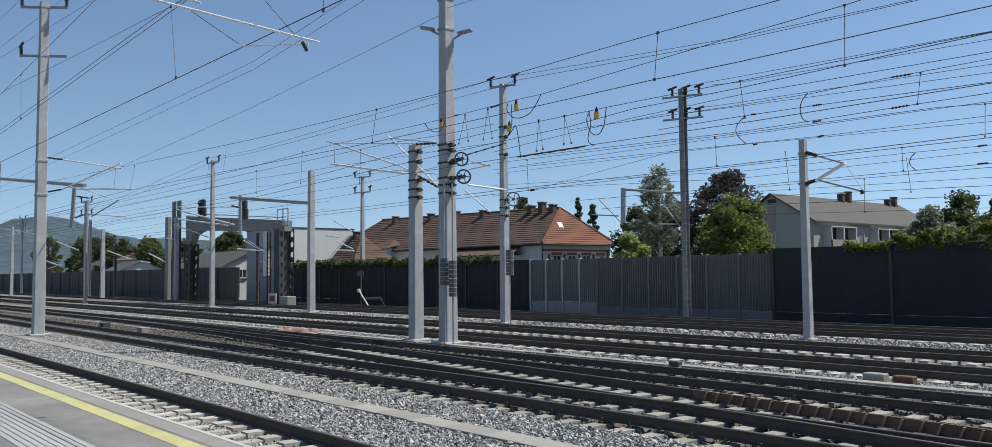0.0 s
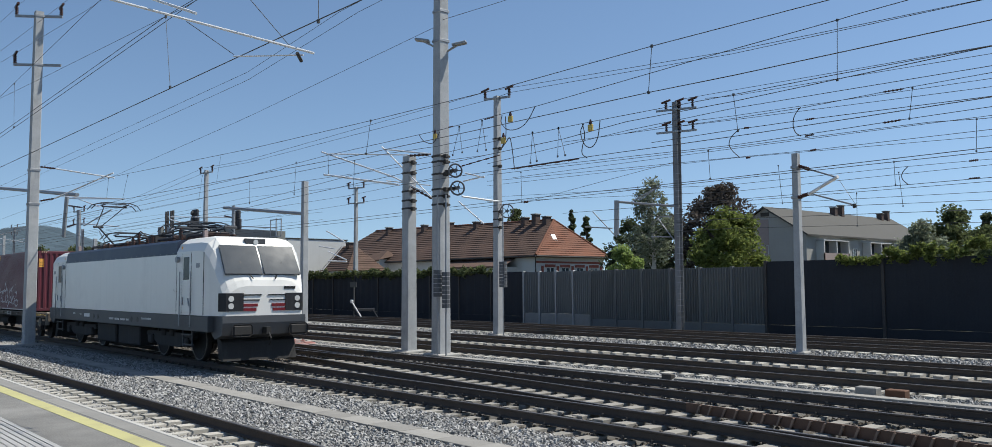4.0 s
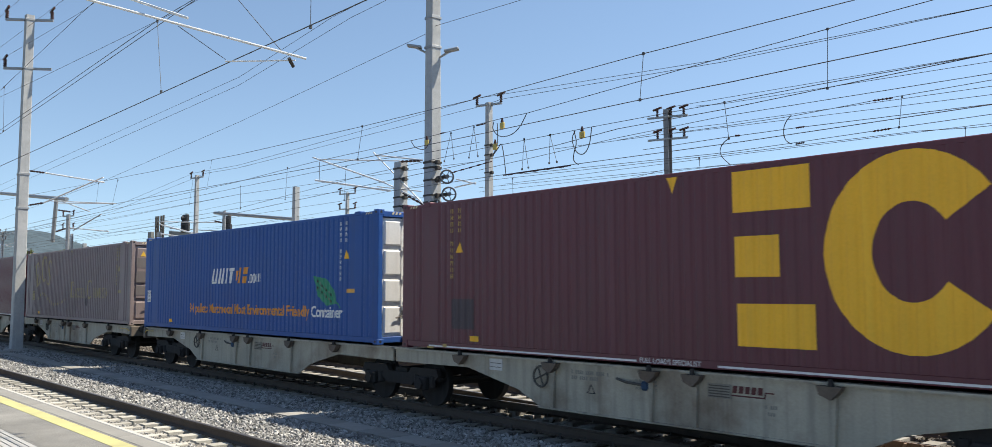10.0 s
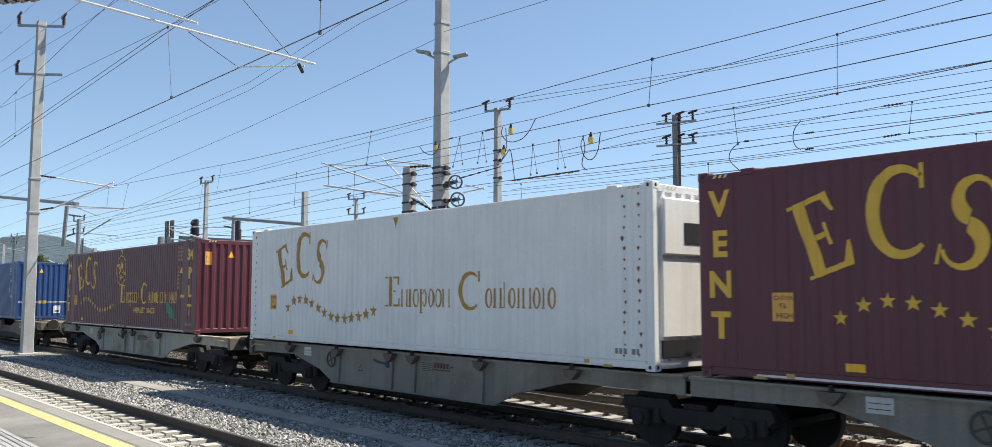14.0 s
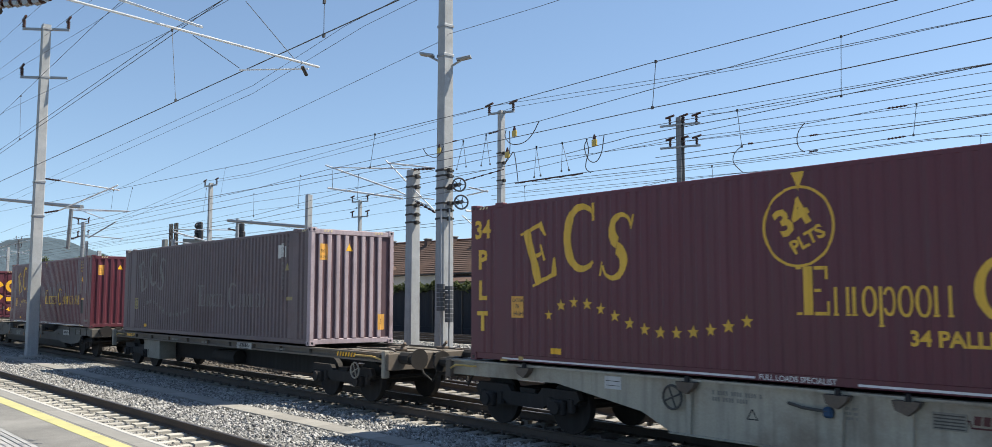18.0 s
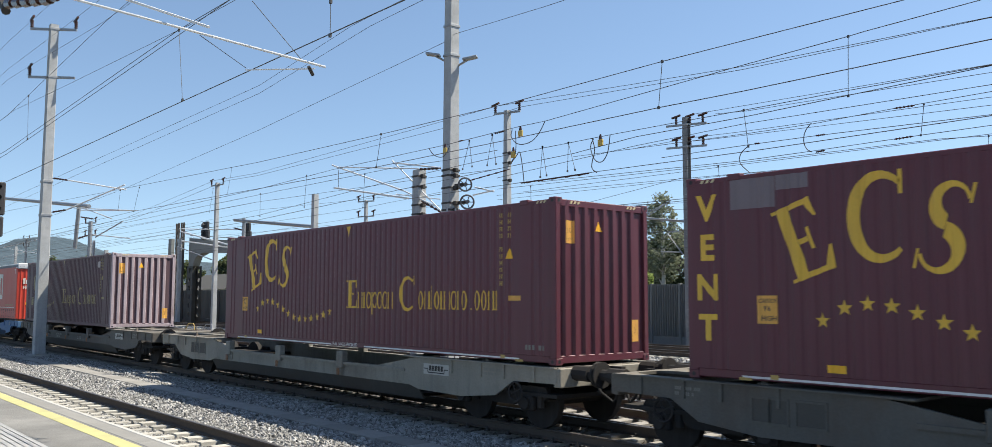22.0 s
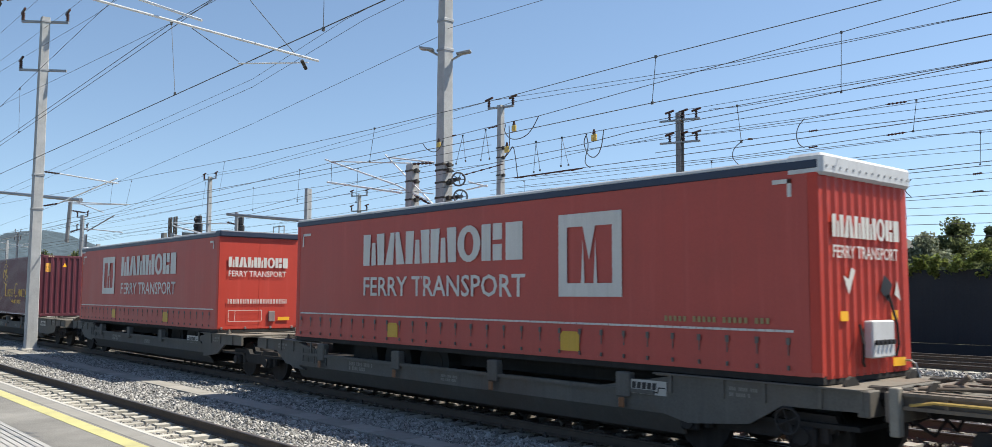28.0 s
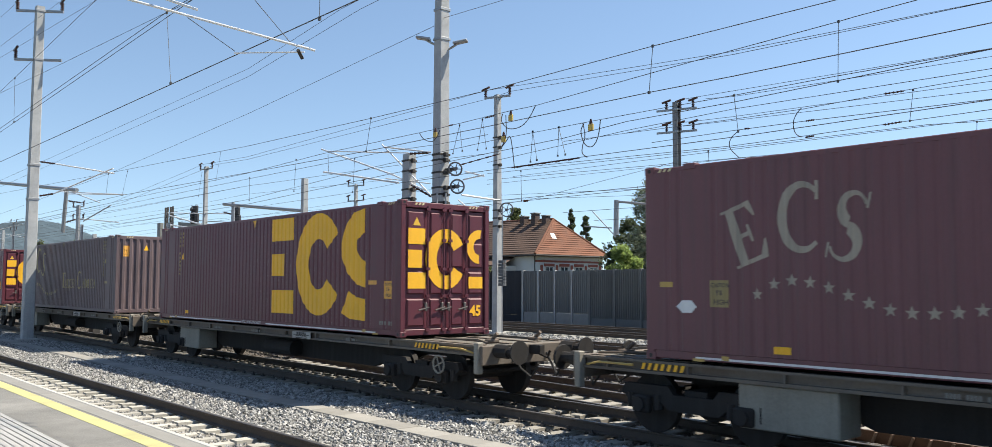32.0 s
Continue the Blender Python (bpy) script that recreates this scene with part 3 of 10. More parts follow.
mast("concrete mast carrying one end of a boom", "concrete", -53.1, 28.8, 9.4, 0.44, 0.36)
m6 = mast("concrete mast with cross-arm and insulators", "concrete", -69.8, 28.8, 11.9, 0.38, 0.28)
cross_arm(m6, 11.7, 0.9, (-0.85, 0.85), 10, 0.30)
m4 = mast("weathered steel mast with ladder rungs and two insulator arms", "steel", -28.5, 37.4, 12.0, 0.31, 0.30)
for z in (11.6, 10.4):
    cross_arm(m4, z, 1.1, (-0.55, 0.2, 0.9), 20, 0.32)
for i in range(26):
    part("rung", Geo().tube((0.15, -0.36, 0.6 + i * 0.3), (0.5, -0.36, 0.6 + i * 0.3), 0.016, n=4), M["steel"], m4)
cantilever("ribbed brown insulator of the arm over the platform track", ("insulator", (-22.3, 4.0, 9.03), (-17.4, 4.0, 7.86), 0.16), ("clamp", (-22.0, 4.0, 8.8), (-22.4, 4.0, 9.1), 0.10))
wire("contact wire", 5.65, 0.011, (-110.00, 5.62), (-29.83, 5.82), (-9.63, 5.80), (4.37, 5.78))
wire("messenger wire", 5.65, 0.009, (-110.00, 6.61), (-29.93, 6.81), (-15.60, 7.19), (-15.20, 7.18), (-1.20, 6.97))
wire("contact wire", 6.20, 0.010, (-110.00, 6.92), (-32.83, 7.12), (-16.35, 7.58), (-2.35, 7.97))
wire("messenger wire", 5.65, 0.008, (-110.00, 7.72), (-30.05, 7.92), (-20.33, 8.46), (-6.33, 8.88))
wire("messenger wire", 7.20, 0.008, (-110.00, 9.28), (-37.18, 9.48), (-29.89, 9.06), (-19.96, 8.53), (-19.18, 8.48), (-5.18, 8.06))
wire("feeder wire", 9.50, 0.010, (-110.00, 13.52), (-50.72, 13.72), (-44.94, 13.39), (-34.43, 12.74), (-20.43, 12.32))
wire("feeder wire", 9.50, 0.010, (-110.00, 14.10), (-50.78, 14.30), (-39.03, 13.88), (-25.03, 13.46))
wire("feeder wire", 9.50, 0.010, (-110.00, 15.64), (-50.94, 15.84), (-46.41, 15.72), (-32.41, 15.35))
wire("feeder wire", 10.50, 0.008, (-110.00, 7.58), (-55.32, 7.78), (-22.71, 8.27), (-17.75, 8.78), (-3.75, 9.20))
wire("feeder wire", 10.50, 0.008, (-110.00, 7.22), (-55.29, 7.42), (-22.71, 8.04), (-16.91, 8.57), (-2.91, 8.99))
wire("messenger wire", 19.00, 0.013, (-150.00, 8.65), (-99.76, 8.85), (-62.55, 9.81), (-41.07, 10.80), (-25.29, 11.80))
wire("feeder wire", 19.00, 0.012, (-24.86, 11.96), (-19.97, 11.74), (-16.11, 11.63), (-2.11, 11.22))
wire("messenger wire", 11.66, 0.010, (-110.00, 7.51), (-61.37, 7.71), (-38.39, 6.93), (-25.19, 6.50), (-18.20, 6.37), (-13.31, 6.32), (-9.37, 6.36), (-7.07, 6.35), (6.93, 6.28))
wire("contact wire", 11.66, 0.011, (-110.00, 5.65), (-36.72, 5.85), (-25.18, 5.67), (-18.35, 5.57), (-13.73, 5.56), (-9.46, 5.57), (-7.78, 5.55), (-4.12, 5.55), (9.88, 5.55))
wire("feeder wire", 28.80, 0.016, (-150.00, 10.36), (-93.65, 10.56), (-70.55, 12.15), (-62.21, 11.88), (-33.97, 12.27), (-33.13, 12.22), (-19.20, 11.33), (-12.61, 11.13), (1.39, 10.71))
wire("feeder wire", 28.80, 0.016, (-150.00, 10.14), (-90.66, 10.34), (-68.10, 11.88), (-62.21, 11.68), (-33.63, 11.82), (-32.16, 11.92), (-19.20, 11.21), (-12.41, 11.08), (1.59, 10.83))
wire("messenger wire", 16.20, 0.012, (-150.00, 6.77), (-34.98, 6.97), (-28.53, 7.10), (-21.50, 7.09), (-18.10, 7.15), (-17.07, 7.14), (-10.80, 7.40), (-8.38, 7.48), (-8.06, 7.50), (5.94, 7.92))
wire("messenger wire", 16.20, 0.011, (-150.00, 6.52), (-34.98, 6.72), (-24.32, 6.70), (-21.50, 6.60), (-19.07, 6.60))
wire("messenger wire", 16.20, 0.011, (-150.00, 5.63), (-34.97, 5.83), (-25.09, 6.25), (-19.08, 6.40), (-16.71, 6.41), (-14.77, 6.42), (-12.32, 6.41), (-10.83, 6.40), (-8.48, 6.40), (-5.74, 6.37), (8.26, 6.18))
wire("contact wire", 16.20, 0.012, (-150.00, 5.44), (-34.97, 5.64), (-19.08, 6.05), (-16.00, 6.11), (-13.84, 6.25), (-10.83, 6.25), (-8.49, 6.30), (-5.74, 6.36), (8.26, 6.62))
wire("feeder wire", 37.50, 0.018, (-28.30, 12.12), (-25.06, 12.05), (-13.29, 11.77), (0.71, 11.44))
wire("feeder wire", 37.50, 0.018, (-26.70, 11.91), (-25.06, 11.76), (-13.30, 11.44), (0.70, 11.05))
wire("messenger wire", 25.40, 0.015, (-29.93, 7.78), (-21.71, 8.16), (-16.99, 8.27), (-9.02, 8.15), (4.98, 7.96))
wire("messenger wire", 25.40, 0.014, (-25.09, 8.15), (-17.00, 7.92), (-14.39, 7.88), (-11.79, 7.94), (-9.03, 7.96), (4.97, 8.08))
wire("feeder wire", 37.50, 0.018, (-32.05, 10.82), (-28.13, 10.87), (-25.10, 10.74), (-13.34, 10.44), (0.66, 10.10))
wire("feeder wire", 37.50, 0.018, (-28.13, 10.67), (-25.10, 10.54), (-13.35, 10.11), (0.65, 9.69))
wire("messenger wire", 21.00, 0.013, (-16.95, 6.63), (-14.07, 6.62), (-11.73, 6.58), (-7.49, 6.45), (6.51, 6.03))
wire("contact wire", 16.20, 0.012, (-23.58, 5.57), (-18.53, 5.55), (-15.44, 5.54), (-12.25, 5.50), (-10.36, 5.48), (-5.78, 5.48), (8.22, 5.48))
wire("messenger wire", 21.00, 0.012, (-22.33, 6.44), (-14.08, 6.19), (-12.01, 6.19), (-9.14, 6.21), (-7.50, 6.21), (6.50, 6.22))
wire("messenger wire", 25.40, 0.013, (-29.93, 7.27), (-17.03, 6.95), (-10.53, 6.85), (-9.08, 6.74), (4.92, 6.32))
wire("messenger wire", 28.00, 0.013, (-31.11, 7.46), (-18.78, 7.36), (-10.00, 7.26), (4.00, 7.10))
wire("messenger wire", 31.60, 0.015, (-37.25, 8.13), (-21.20, 7.63), (-17.47, 7.51), (-11.31, 7.43), (2.69, 7.25))
wire("messenger wire", 31.60, 0.013, (-37.25, 7.88), (-21.20, 7.61), (-11.32, 7.22), (2.68, 6.80))
wire("contact wire", 21.00, 0.014, (-150.00, 5.17), (-45.31, 5.37), (-24.76, 5.36), (-14.11, 5.28), (-7.53, 5.30), (6.47, 5.35))
wire("contact wire", 25.40, 0.015, (-150.00, 5.63), (-52.01, 5.83), (-29.96, 5.86), (-17.06, 5.85), (-9.11, 5.82), (4.89, 5.76))
wire("messenger wire", 35.40, 0.014, (-41.74, 7.83), (-30.33, 7.31), (-23.79, 6.99), (-15.73, 6.98), (-12.71, 6.93), (1.29, 6.68))
wire("messenger wire", 35.40, 0.014, (-41.74, 7.55), (-23.80, 6.66), (-12.72, 6.71), (1.28, 6.78))
wire("contact wire", 31.60, 0.016, (-31.30, 5.93), (-21.26, 5.84), (-11.37, 5.81), (2.63, 5.77))
wire("messenger wire", 31.60, 0.014, (-23.81, 5.74), (-21.26, 5.76), (-11.38, 5.68), (2.62, 5.57))
wire("messenger wire", 35.40, 0.014, (-26.67, 6.03), (-23.82, 6.00), (-12.76, 5.71), (1.24, 5.35))
wire("contact wire", 35.40, 0.016, (-32.63, 5.78), (-23.83, 5.76), (-12.78, 5.40), (1.22, 4.98))
wire("contact wire", 37.00, 0.018, (-31.75, 5.51), (-24.92, 5.51), (-13.37, 5.17), (0.63, 4.76))
wire("feeder wire", 37.00, 0.014, (-31.77, 5.02), (-24.93, 5.04), (-13.39, 4.67), (0.61, 4.25))
wire("feeder wire", 28.80, 0.012, (-33.97, 6.24), (-30.65, 6.37), (-22.12, 7.29))
wire("messenger wire", 21.00, 0.012, (-150.00, 7.45), (-45.34, 7.65), (-27.88, 7.26), (-24.74, 7.16))
wire("messenger wire", 25.40, 0.012, (-150.00, 7.09), (-54.82, 7.29), (-41.92, 7.30), (-33.73, 7.54))
wire("messenger wire", 28.80, 0.012, (-150.00, 7.08), (-62.15, 7.28), (-38.26, 7.51))
wire("feeder wire", 34.00, 0.014, (-159.59, 10.35), (-129.59, 10.55), (-88.25, 10.02), (-73.40, 10.24), (-49.49, 9.49))
wire("contact wire", 21.00, 0.012, (-150.00, 7.90), (-93.11, 8.10), (-66.09, 7.69), (-45.34, 7.65))
wire("messenger wire", 25.40, 0.012, (-150.00, 7.60), (-106.81, 7.80), (-80.74, 7.57), (-54.83, 7.54))
wire("feeder wire", 28.80, 0.012, (-152.49, 10.19), (-122.49, 10.39), (-93.65, 10.56))
wire("messenger wire", 31.60, 0.012, (-164.54, 8.13), (-134.54, 8.33), (-102.63, 8.62), (-70.67, 7.87), (-55.64, 7.63))
wire("messenger wire", 34.00, 0.012, (-174.66, 7.34), (-144.66, 7.54), (-88.19, 7.81), (-59.87, 7.45))
dropper((-15.66, 5.65, 7.18), (-15.37, 5.65, 5.83))
dropper((-10.10, 5.65, 6.24), (-10.10, 5.65, 5.78))
dropper((-27.33, 5.65, 8.05), (-27.21, 5.65, 6.79))
dropper((-18.20, 11.66, 6.37), (-18.40, 11.66, 5.57))
dropper((-36.14, 11.66, 6.78), (-36.72, 11.66, 5.85))
dropper((-9.37, 11.66, 6.36), (-9.46, 11.66, 5.57))
dropper((-8.38, 16.20, 7.48), (-8.42, 16.20, 6.29))
dropper((-10.80, 16.20, 6.40), (-10.71, 16.20, 5.59))
dropper((-9.04, 21.00, 6.94), (-9.14, 21.00, 6.21))
dropper((-9.25, 25.40, 6.75), (-9.29, 25.40, 5.87))
dropper((-11.55, 25.40, 5.83), (-11.53, 25.40, 5.14))
dropper((-14.21, 31.60, 6.29), (-14.10, 31.60, 5.06))
dropper((-14.89, 21.00, 6.13), (-14.84, 21.00, 5.31))
dropper((-22.89, 21.00, 6.32), (-22.85, 21.00, 5.25))
dropper((-26.31, 16.20, 6.68), (-26.40, 16.20, 5.50))
dropper((-30.59, 16.20, 7.10), (-30.73, 16.20, 5.87))
dropper((-34.67, 16.20, 6.75), (-34.66, 16.20, 5.80))
dropper((-20.39, 16.20, 7.05), (-20.71, 16.20, 6.23))
dropper((-20.39, 16.20, 7.05), (-20.25, 16.20, 6.26))
dropper((-19.32, 16.20, 7.08), (-19.54, 16.20, 6.21))
dropper((-19.32, 16.20, 7.08), (-19.14, 16.20, 6.20))
dropper((-17.18, 16.20, 6.44), (-17.27, 16.20, 5.62))
dropper((-17.18, 16.20, 6.44), (-17.02, 16.20, 5.64))
dropper((-16.18, 16.20, 6.42), (-16.22, 16.20, 5.67))
dropper((-16.18, 16.20, 6.42), (-15.94, 16.20, 5.67))
dropper((-38.56, 11.66, 6.89), (-38.77, 11.66, 6.07))
dropper((-67.00, 28.80, 12.79), (-67.82, 28.80, 10.56))
dropper((-51.53, 21.00, 9.02), (-51.98, 21.00, 7.59))
dropper((-17.36, 28.80, 6.64), (-17.23, 28.80, 5.23))
dropper((-15.81, 31.60, 5.67), (-15.83, 31.60, 4.44))
jumper((-18.43, 16.20, 7.11), (-18.51, 16.20, 6.90), (-18.19, 16.20, 6.62), (-17.66, 16.20, 6.62), (-17.33, 16.20, 6.81), (-17.07, 16.20, 7.14))
jumper((-18.29, 16.20, 7.05), (-18.25, 16.20, 6.41), (-18.52, 16.20, 6.12), (-18.25, 16.20, 6.32), (-18.11, 16.20, 6.48), (-18.01, 16.20, 6.11), (-17.92, 16.20, 5.50))
jumper((-15.27, 16.20, 6.40), (-15.41, 16.20, 6.22), (-15.26, 16.20, 5.84), (-15.00, 16.20, 5.73), (-14.78, 16.20, 5.94), (-14.70, 16.20, 6.41))
jumper((-15.31, 16.20, 6.41), (-15.21, 16.20, 6.08), (-15.35, 16.20, 5.77), (-15.33, 16.20, 5.61), (-15.16, 16.20, 5.51))
jumper((-11.95, 21.00, 6.94), (-12.15, 21.00, 6.75), (-12.20, 21.00, 6.50), (-12.13, 21.00, 6.27), (-11.97, 21.00, 6.17))
jumper((-11.16, 25.40, 5.64), (-11.33, 25.40, 5.49), (-11.35, 25.40, 5.31), (-11.18, 25.40, 5.14))
jumper((-13.82, 21.00, 6.62), (-14.15, 21.00, 6.42), (-14.20, 21.00, 6.14), (-13.84, 21.00, 5.81))
jumper((-22.44, 16.20, 7.08), (-22.23, 16.20, 6.85), (-21.76, 16.20, 6.69), (-21.50, 16.20, 6.85), (-21.37, 16.20, 7.03))
line_insulator((-18.05, 16.20, 5.53), (-15.44, 16.20, 5.52), 0.050)
line_insulator((-20.41, 16.20, 5.84), (-18.53, 16.20, 5.98), 0.045)
line_insulator((-9.75, 21.00, 6.96), (-9.26, 21.00, 6.95), 0.050)
line_insulator((-9.78, 21.00, 6.20), (-9.33, 21.00, 6.21), 0.050)
line_insulator((-11.83, 21.00, 6.58), (-11.58, 21.00, 6.58), 0.050)
line_insulator((-11.85, 21.00, 6.15), (-11.60, 21.00, 6.16), 0.050)
line_insulator((-14.17, 25.40, 6.48), (-13.96, 25.40, 6.49), 0.060)
line_insulator((-9.49, 25.40, 5.62), (-9.25, 25.40, 5.63), 0.060)
line_insulator((-11.83, 31.60, 5.84), (-11.49, 31.60, 5.84), 0.060)
line_insulator((-12.63, 11.66, 3.92), (-12.50, 11.66, 3.92), 0.040)
line_insulator((-20.92, 16.20, 7.11), (-20.70, 16.20, 7.11), 0.040)
line_insulator((-19.21, 16.20, 7.10), (-18.78, 16.20, 7.11), 0.040)
line_insulator((-10.55, 16.20, 5.63), (-10.43, 16.20, 5.62), 0.040)
line_insulator((-10.52, 16.20, 4.98), (-10.42, 16.20, 4.98), 0.040)
section_tag((-18.08, 16.20, 6.96))
section_tag((-15.03, 16.20, 6.28))
section_tag((-18.38, 16.20, 6.39))
section_tag((-21.60, 16.20, 6.93))
cantilever("steel cantilever arms of the slender mast by the platform",
           ("insulator", (-40.70, 9.50, 7.44), (-39.39, 9.80, 7.24), 0.060),
           ("tube", (-39.39, 9.80, 7.24), (-37.61, 11.60, 6.82), 0.030),
           ("insulator", (-40.59, 9.50, 5.96), (-39.50, 9.80, 6.00), 0.060),
           ("tube", (-39.50, 9.80, 6.00), (-37.46, 11.50, 7.01), 0.030),
           ("tube", (-43.04, 11.00, 6.44), (-36.33, 11.66, 5.85), 0.020))
cantilever("aluminium registration arm over the platform track",
           ("tube", (-11.53, 3.20, 5.99), (-10.20, 5.65, 5.37), 0.017),
           ("tube", (-11.71, 5.20, 5.56), (-10.50, 5.65, 5.41), 0.010),
           ("tube", (-14.2, -1.7, 7.22), (-11.53, 3.20, 5.99), 0.017),
           ("tube", (-12.6, 3.10, 6.60), (-10.59, 4.20, 5.71), 0.017),
           ("clamp", (-10.49, 5.55, 5.42), (-10.55, 5.65, 5.33), 0.024),
           ("wire", (-10.90, 4.20, 5.68), (-11.93, 5.30, 5.65), 0.005),
           ("wire", (-11.55, 5.20, 6.53), (-10.76, 5.60, 5.56), 0.005))
cantilever("aluminium cantilever arms on the pair of masts",
           ("tube", (-33.57, 19.00, 8.14), (-28.00, 19.00, 6.49), 0.035),
           ("tube", (-28.00, 19.00, 6.49), (-26.01, 19.00, 5.75), 0.030),
           ("tube", (-33.35, 19.00, 7.12), (-27.66, 19.00, 6.16), 0.040),
           ("tube", (-33.19, 19.00, 8.01), (-27.01, 19.00, 7.24), 0.025),
           ("tube", (-28.61, 19.00, 7.65), (-25.61, 19.00, 7.11), 0.030),
           ("tube", (-28.83, 19.00, 7.78), (-25.43, 19.00, 5.42), 0.028),
           ("insulator", (-27.02, 19.00, 7.21), (-25.61, 19.00, 7.09), 0.070),
           ("insulator", (-26.82, 19.00, 5.99), (-25.43, 19.00, 5.42), 0.070),
           ("wire", (-33.02, 19.00, 7.88), (-32.97, 19.00, 7.10), 0.010),
           ("tube", (-28.53, 19.00, 6.40), (-25.62, 19.00, 5.95), 0.020))
cantilever("aluminium cantilever behind the tall mast",
           ("tube", (-27.31, 22.00, 6.82), (-26.12, 22.00, 6.52), 0.030),
           ("tube", (-27.52, 22.00, 5.89), (-27.48, 24.00, 5.79), 0.040),
           ("tube", (-27.43, 22.00, 6.50), (-26.12, 22.00, 6.57), 0.030),
           ("tube", (-28.99, 23.00, 5.85), (-27.34, 23.00, 4.81), 0.030))
cantilever("aluminium cantilever of the short far mast",
           ("insulator", (-16.58, 28.80, 6.55), (-15.98, 28.60, 6.33), 0.100),
           ("rod", (-15.98, 28.60, 6.33), (-14.69, 28.00, 5.88), 0.030),
           ("bright", (-14.65, 28.00, 5.90), (-16.00, 28.50, 5.45), 0.060),
           ("insulator", (-16.56, 28.70, 5.38), (-15.96, 28.50, 5.47), 0.100),
           ("rod", (-15.96, 28.50, 5.47), (-13.82, 27.60, 4.83), 0.030),
           ("clamp", (-13.91, 27.60, 4.90), (-13.89, 27.60, 4.77), 0.060),
           ("wire", (-14.61, 28.00, 5.79), (-13.90, 27.60, 4.94), 0.008))
cantilever("far cantilever arms before the birch",
           ("rod", (-31.53, 36.00, 6.80), (-28.38, 37.40, 6.39), 0.065),
           ("rod", (-30.82, 37.00, 6.87), (-30.08, 38.00, 7.73), 0.035),
           ("rod", (-31.27, 37.00, 6.87), (-30.52, 38.00, 7.57), 0.03),
           ("rod", (-33.32, 36.00, 6.38), (-31.58, 36.00, 4.87), 0.03),
           ("rod", (-33.92, 36.00, 5.56), (-31.89, 36.00, 5.37), 0.035),
           ("rod", (-31.53, 36.00, 6.87), (-31.58, 36.00, 4.98), 0.140),
           ("rod", (-29.54, 37.00, 5.82), (-28.53, 37.00, 4.65), 0.03),
           ("rod", (-30.00, 37.00, 4.86), (-28.73, 37.00, 4.79), 0.035),
           ("rod", (-29.54, 37.00, 5.92), (-28.62, 37.00, 5.85), 0.03))
cantilever("grey steel boom between two masts",
           ("rod", (-66.19, 28.80, 8.54), (-53.01, 28.80, 7.19), 0.120),
           ("rod", (-64.42, 28.80, 8.56), (-64.38, 28.80, 5.55), 0.140),
           ("insulator", (-66.18, 28.80, 7.89), (-64.41, 28.80, 7.62), 0.100),
           ("tube", (-78.01, 28.80, 8.56), (-65.34, 28.80, 7.73), 0.040))
cantilever("pale registration arms on the signal gantry",
           ("tube", (-80.94, 30.00, 8.56), (-68.29, 30.00, 6.52), 0.070),
           ("tube", (-80.59, 30.00, 7.66), (-69.54, 30.00, 6.53), 0.060),
           ("rod", (-81.70, 30.00, 7.18), (-73.48, 30.00, 5.68), 0.050),
           ("tube", (-66.45, 30.00, 5.16), (-63.02, 30.00, 4.25), 0.050),
           ("tube", (-67.64, 30.00, 4.53), (-63.57, 30.00, 4.27), 0.050),
           ("rod", (-65.63, 30.00, 5.13), (-62.47, 30.00, 4.04), 0.050))
cantilever("steel boom by the slender mast",
           ("rod", (-98.63, 16.50, 12.39), (-60.96, 16.50, 8.35), 0.130),
           ("rod", (-76.77, 20.00, 9.98), (-77.48, 20.00, 6.43), 0.160),
           ("rod", (-80.63, 22.00, 8.99), (-80.74, 22.00, 4.43), 0.160),
           ("insulator", (-76.34, 20.00, 8.96), (-72.46, 20.00, 8.52), 0.100),
           ("insulator", (-76.60, 20.00, 7.21), (-73.93, 20.00, 7.32), 0.100),
           ("tube", (-75.47, 20.00, 9.62), (-67.97, 20.00, 8.24), 0.040),
           ("tube", (-76.38, 20.00, 9.53), (-62.58, 20.00, 8.42), 0.040),
           ("rod", (-79.06, 22.00, 7.53), (-71.84, 22.00, 8.42), 0.050),
           ("tube", (-80.00, 22.00, 7.80), (-69.93, 22.00, 6.96), 0.040),
           ("tube", (-98.31, 24.00, 6.06), (-90.42, 24.00, 4.99), 0.060))
cantilever("pale cantilever arms of the far masts at the bend",
           ("tube", (-173.01, 33.00, 11.23), (-146.32, 33.00, 11.43), 0.060),
           ("tube", (-172.84, 33.00, 9.56), (-148.14, 33.00, 9.88), 0.050),
           ("tube", (-167.96, 33.00, 10.78), (-140.50, 33.00, 8.59), 0.050),
           ("tube", (-141.31, 33.00, 4.89), (-133.26, 33.00, 4.03), 0.080),
           ("tube", (-111.83, 33.00, 5.59), (-103.58, 33.00, 4.42), 0.060),
           ("tube", (-97.30, 33.00, 4.92), (-92.09, 33.00, 3.87), 0.060),
           ("tube", (-108.14, 33.00, 4.44), (-101.41, 33.00, 4.38), 0.050),
           ("tube", (-140.13, 33.00, 3.66), (-133.27, 33.00, 4.21), 0.050),
           ("tube", (-99.92, 33.00, 4.07), (-96.87, 33.00, 3.88), 0.060),
           ("tube", (-93.86, 33.00, 6.59), (-90.18, 33.00, 6.18), 0.050))
cantilever("pale cantilever arms before the white house",
           ("tube", (-57.45, 33.00, 6.40), (-54.82, 33.00, 5.48), 0.045),
           ("bright", (-57.16, 33.00, 4.17), (-54.56, 33.00, 4.05), 0.050),
           ("tube", (-57.17, 33.00, 4.87), (-54.65, 33.00, 4.19), 0.045),
           ("tube", (-58.58, 33.00, 5.31), (-56.25, 33.00, 5.03), 0.040))
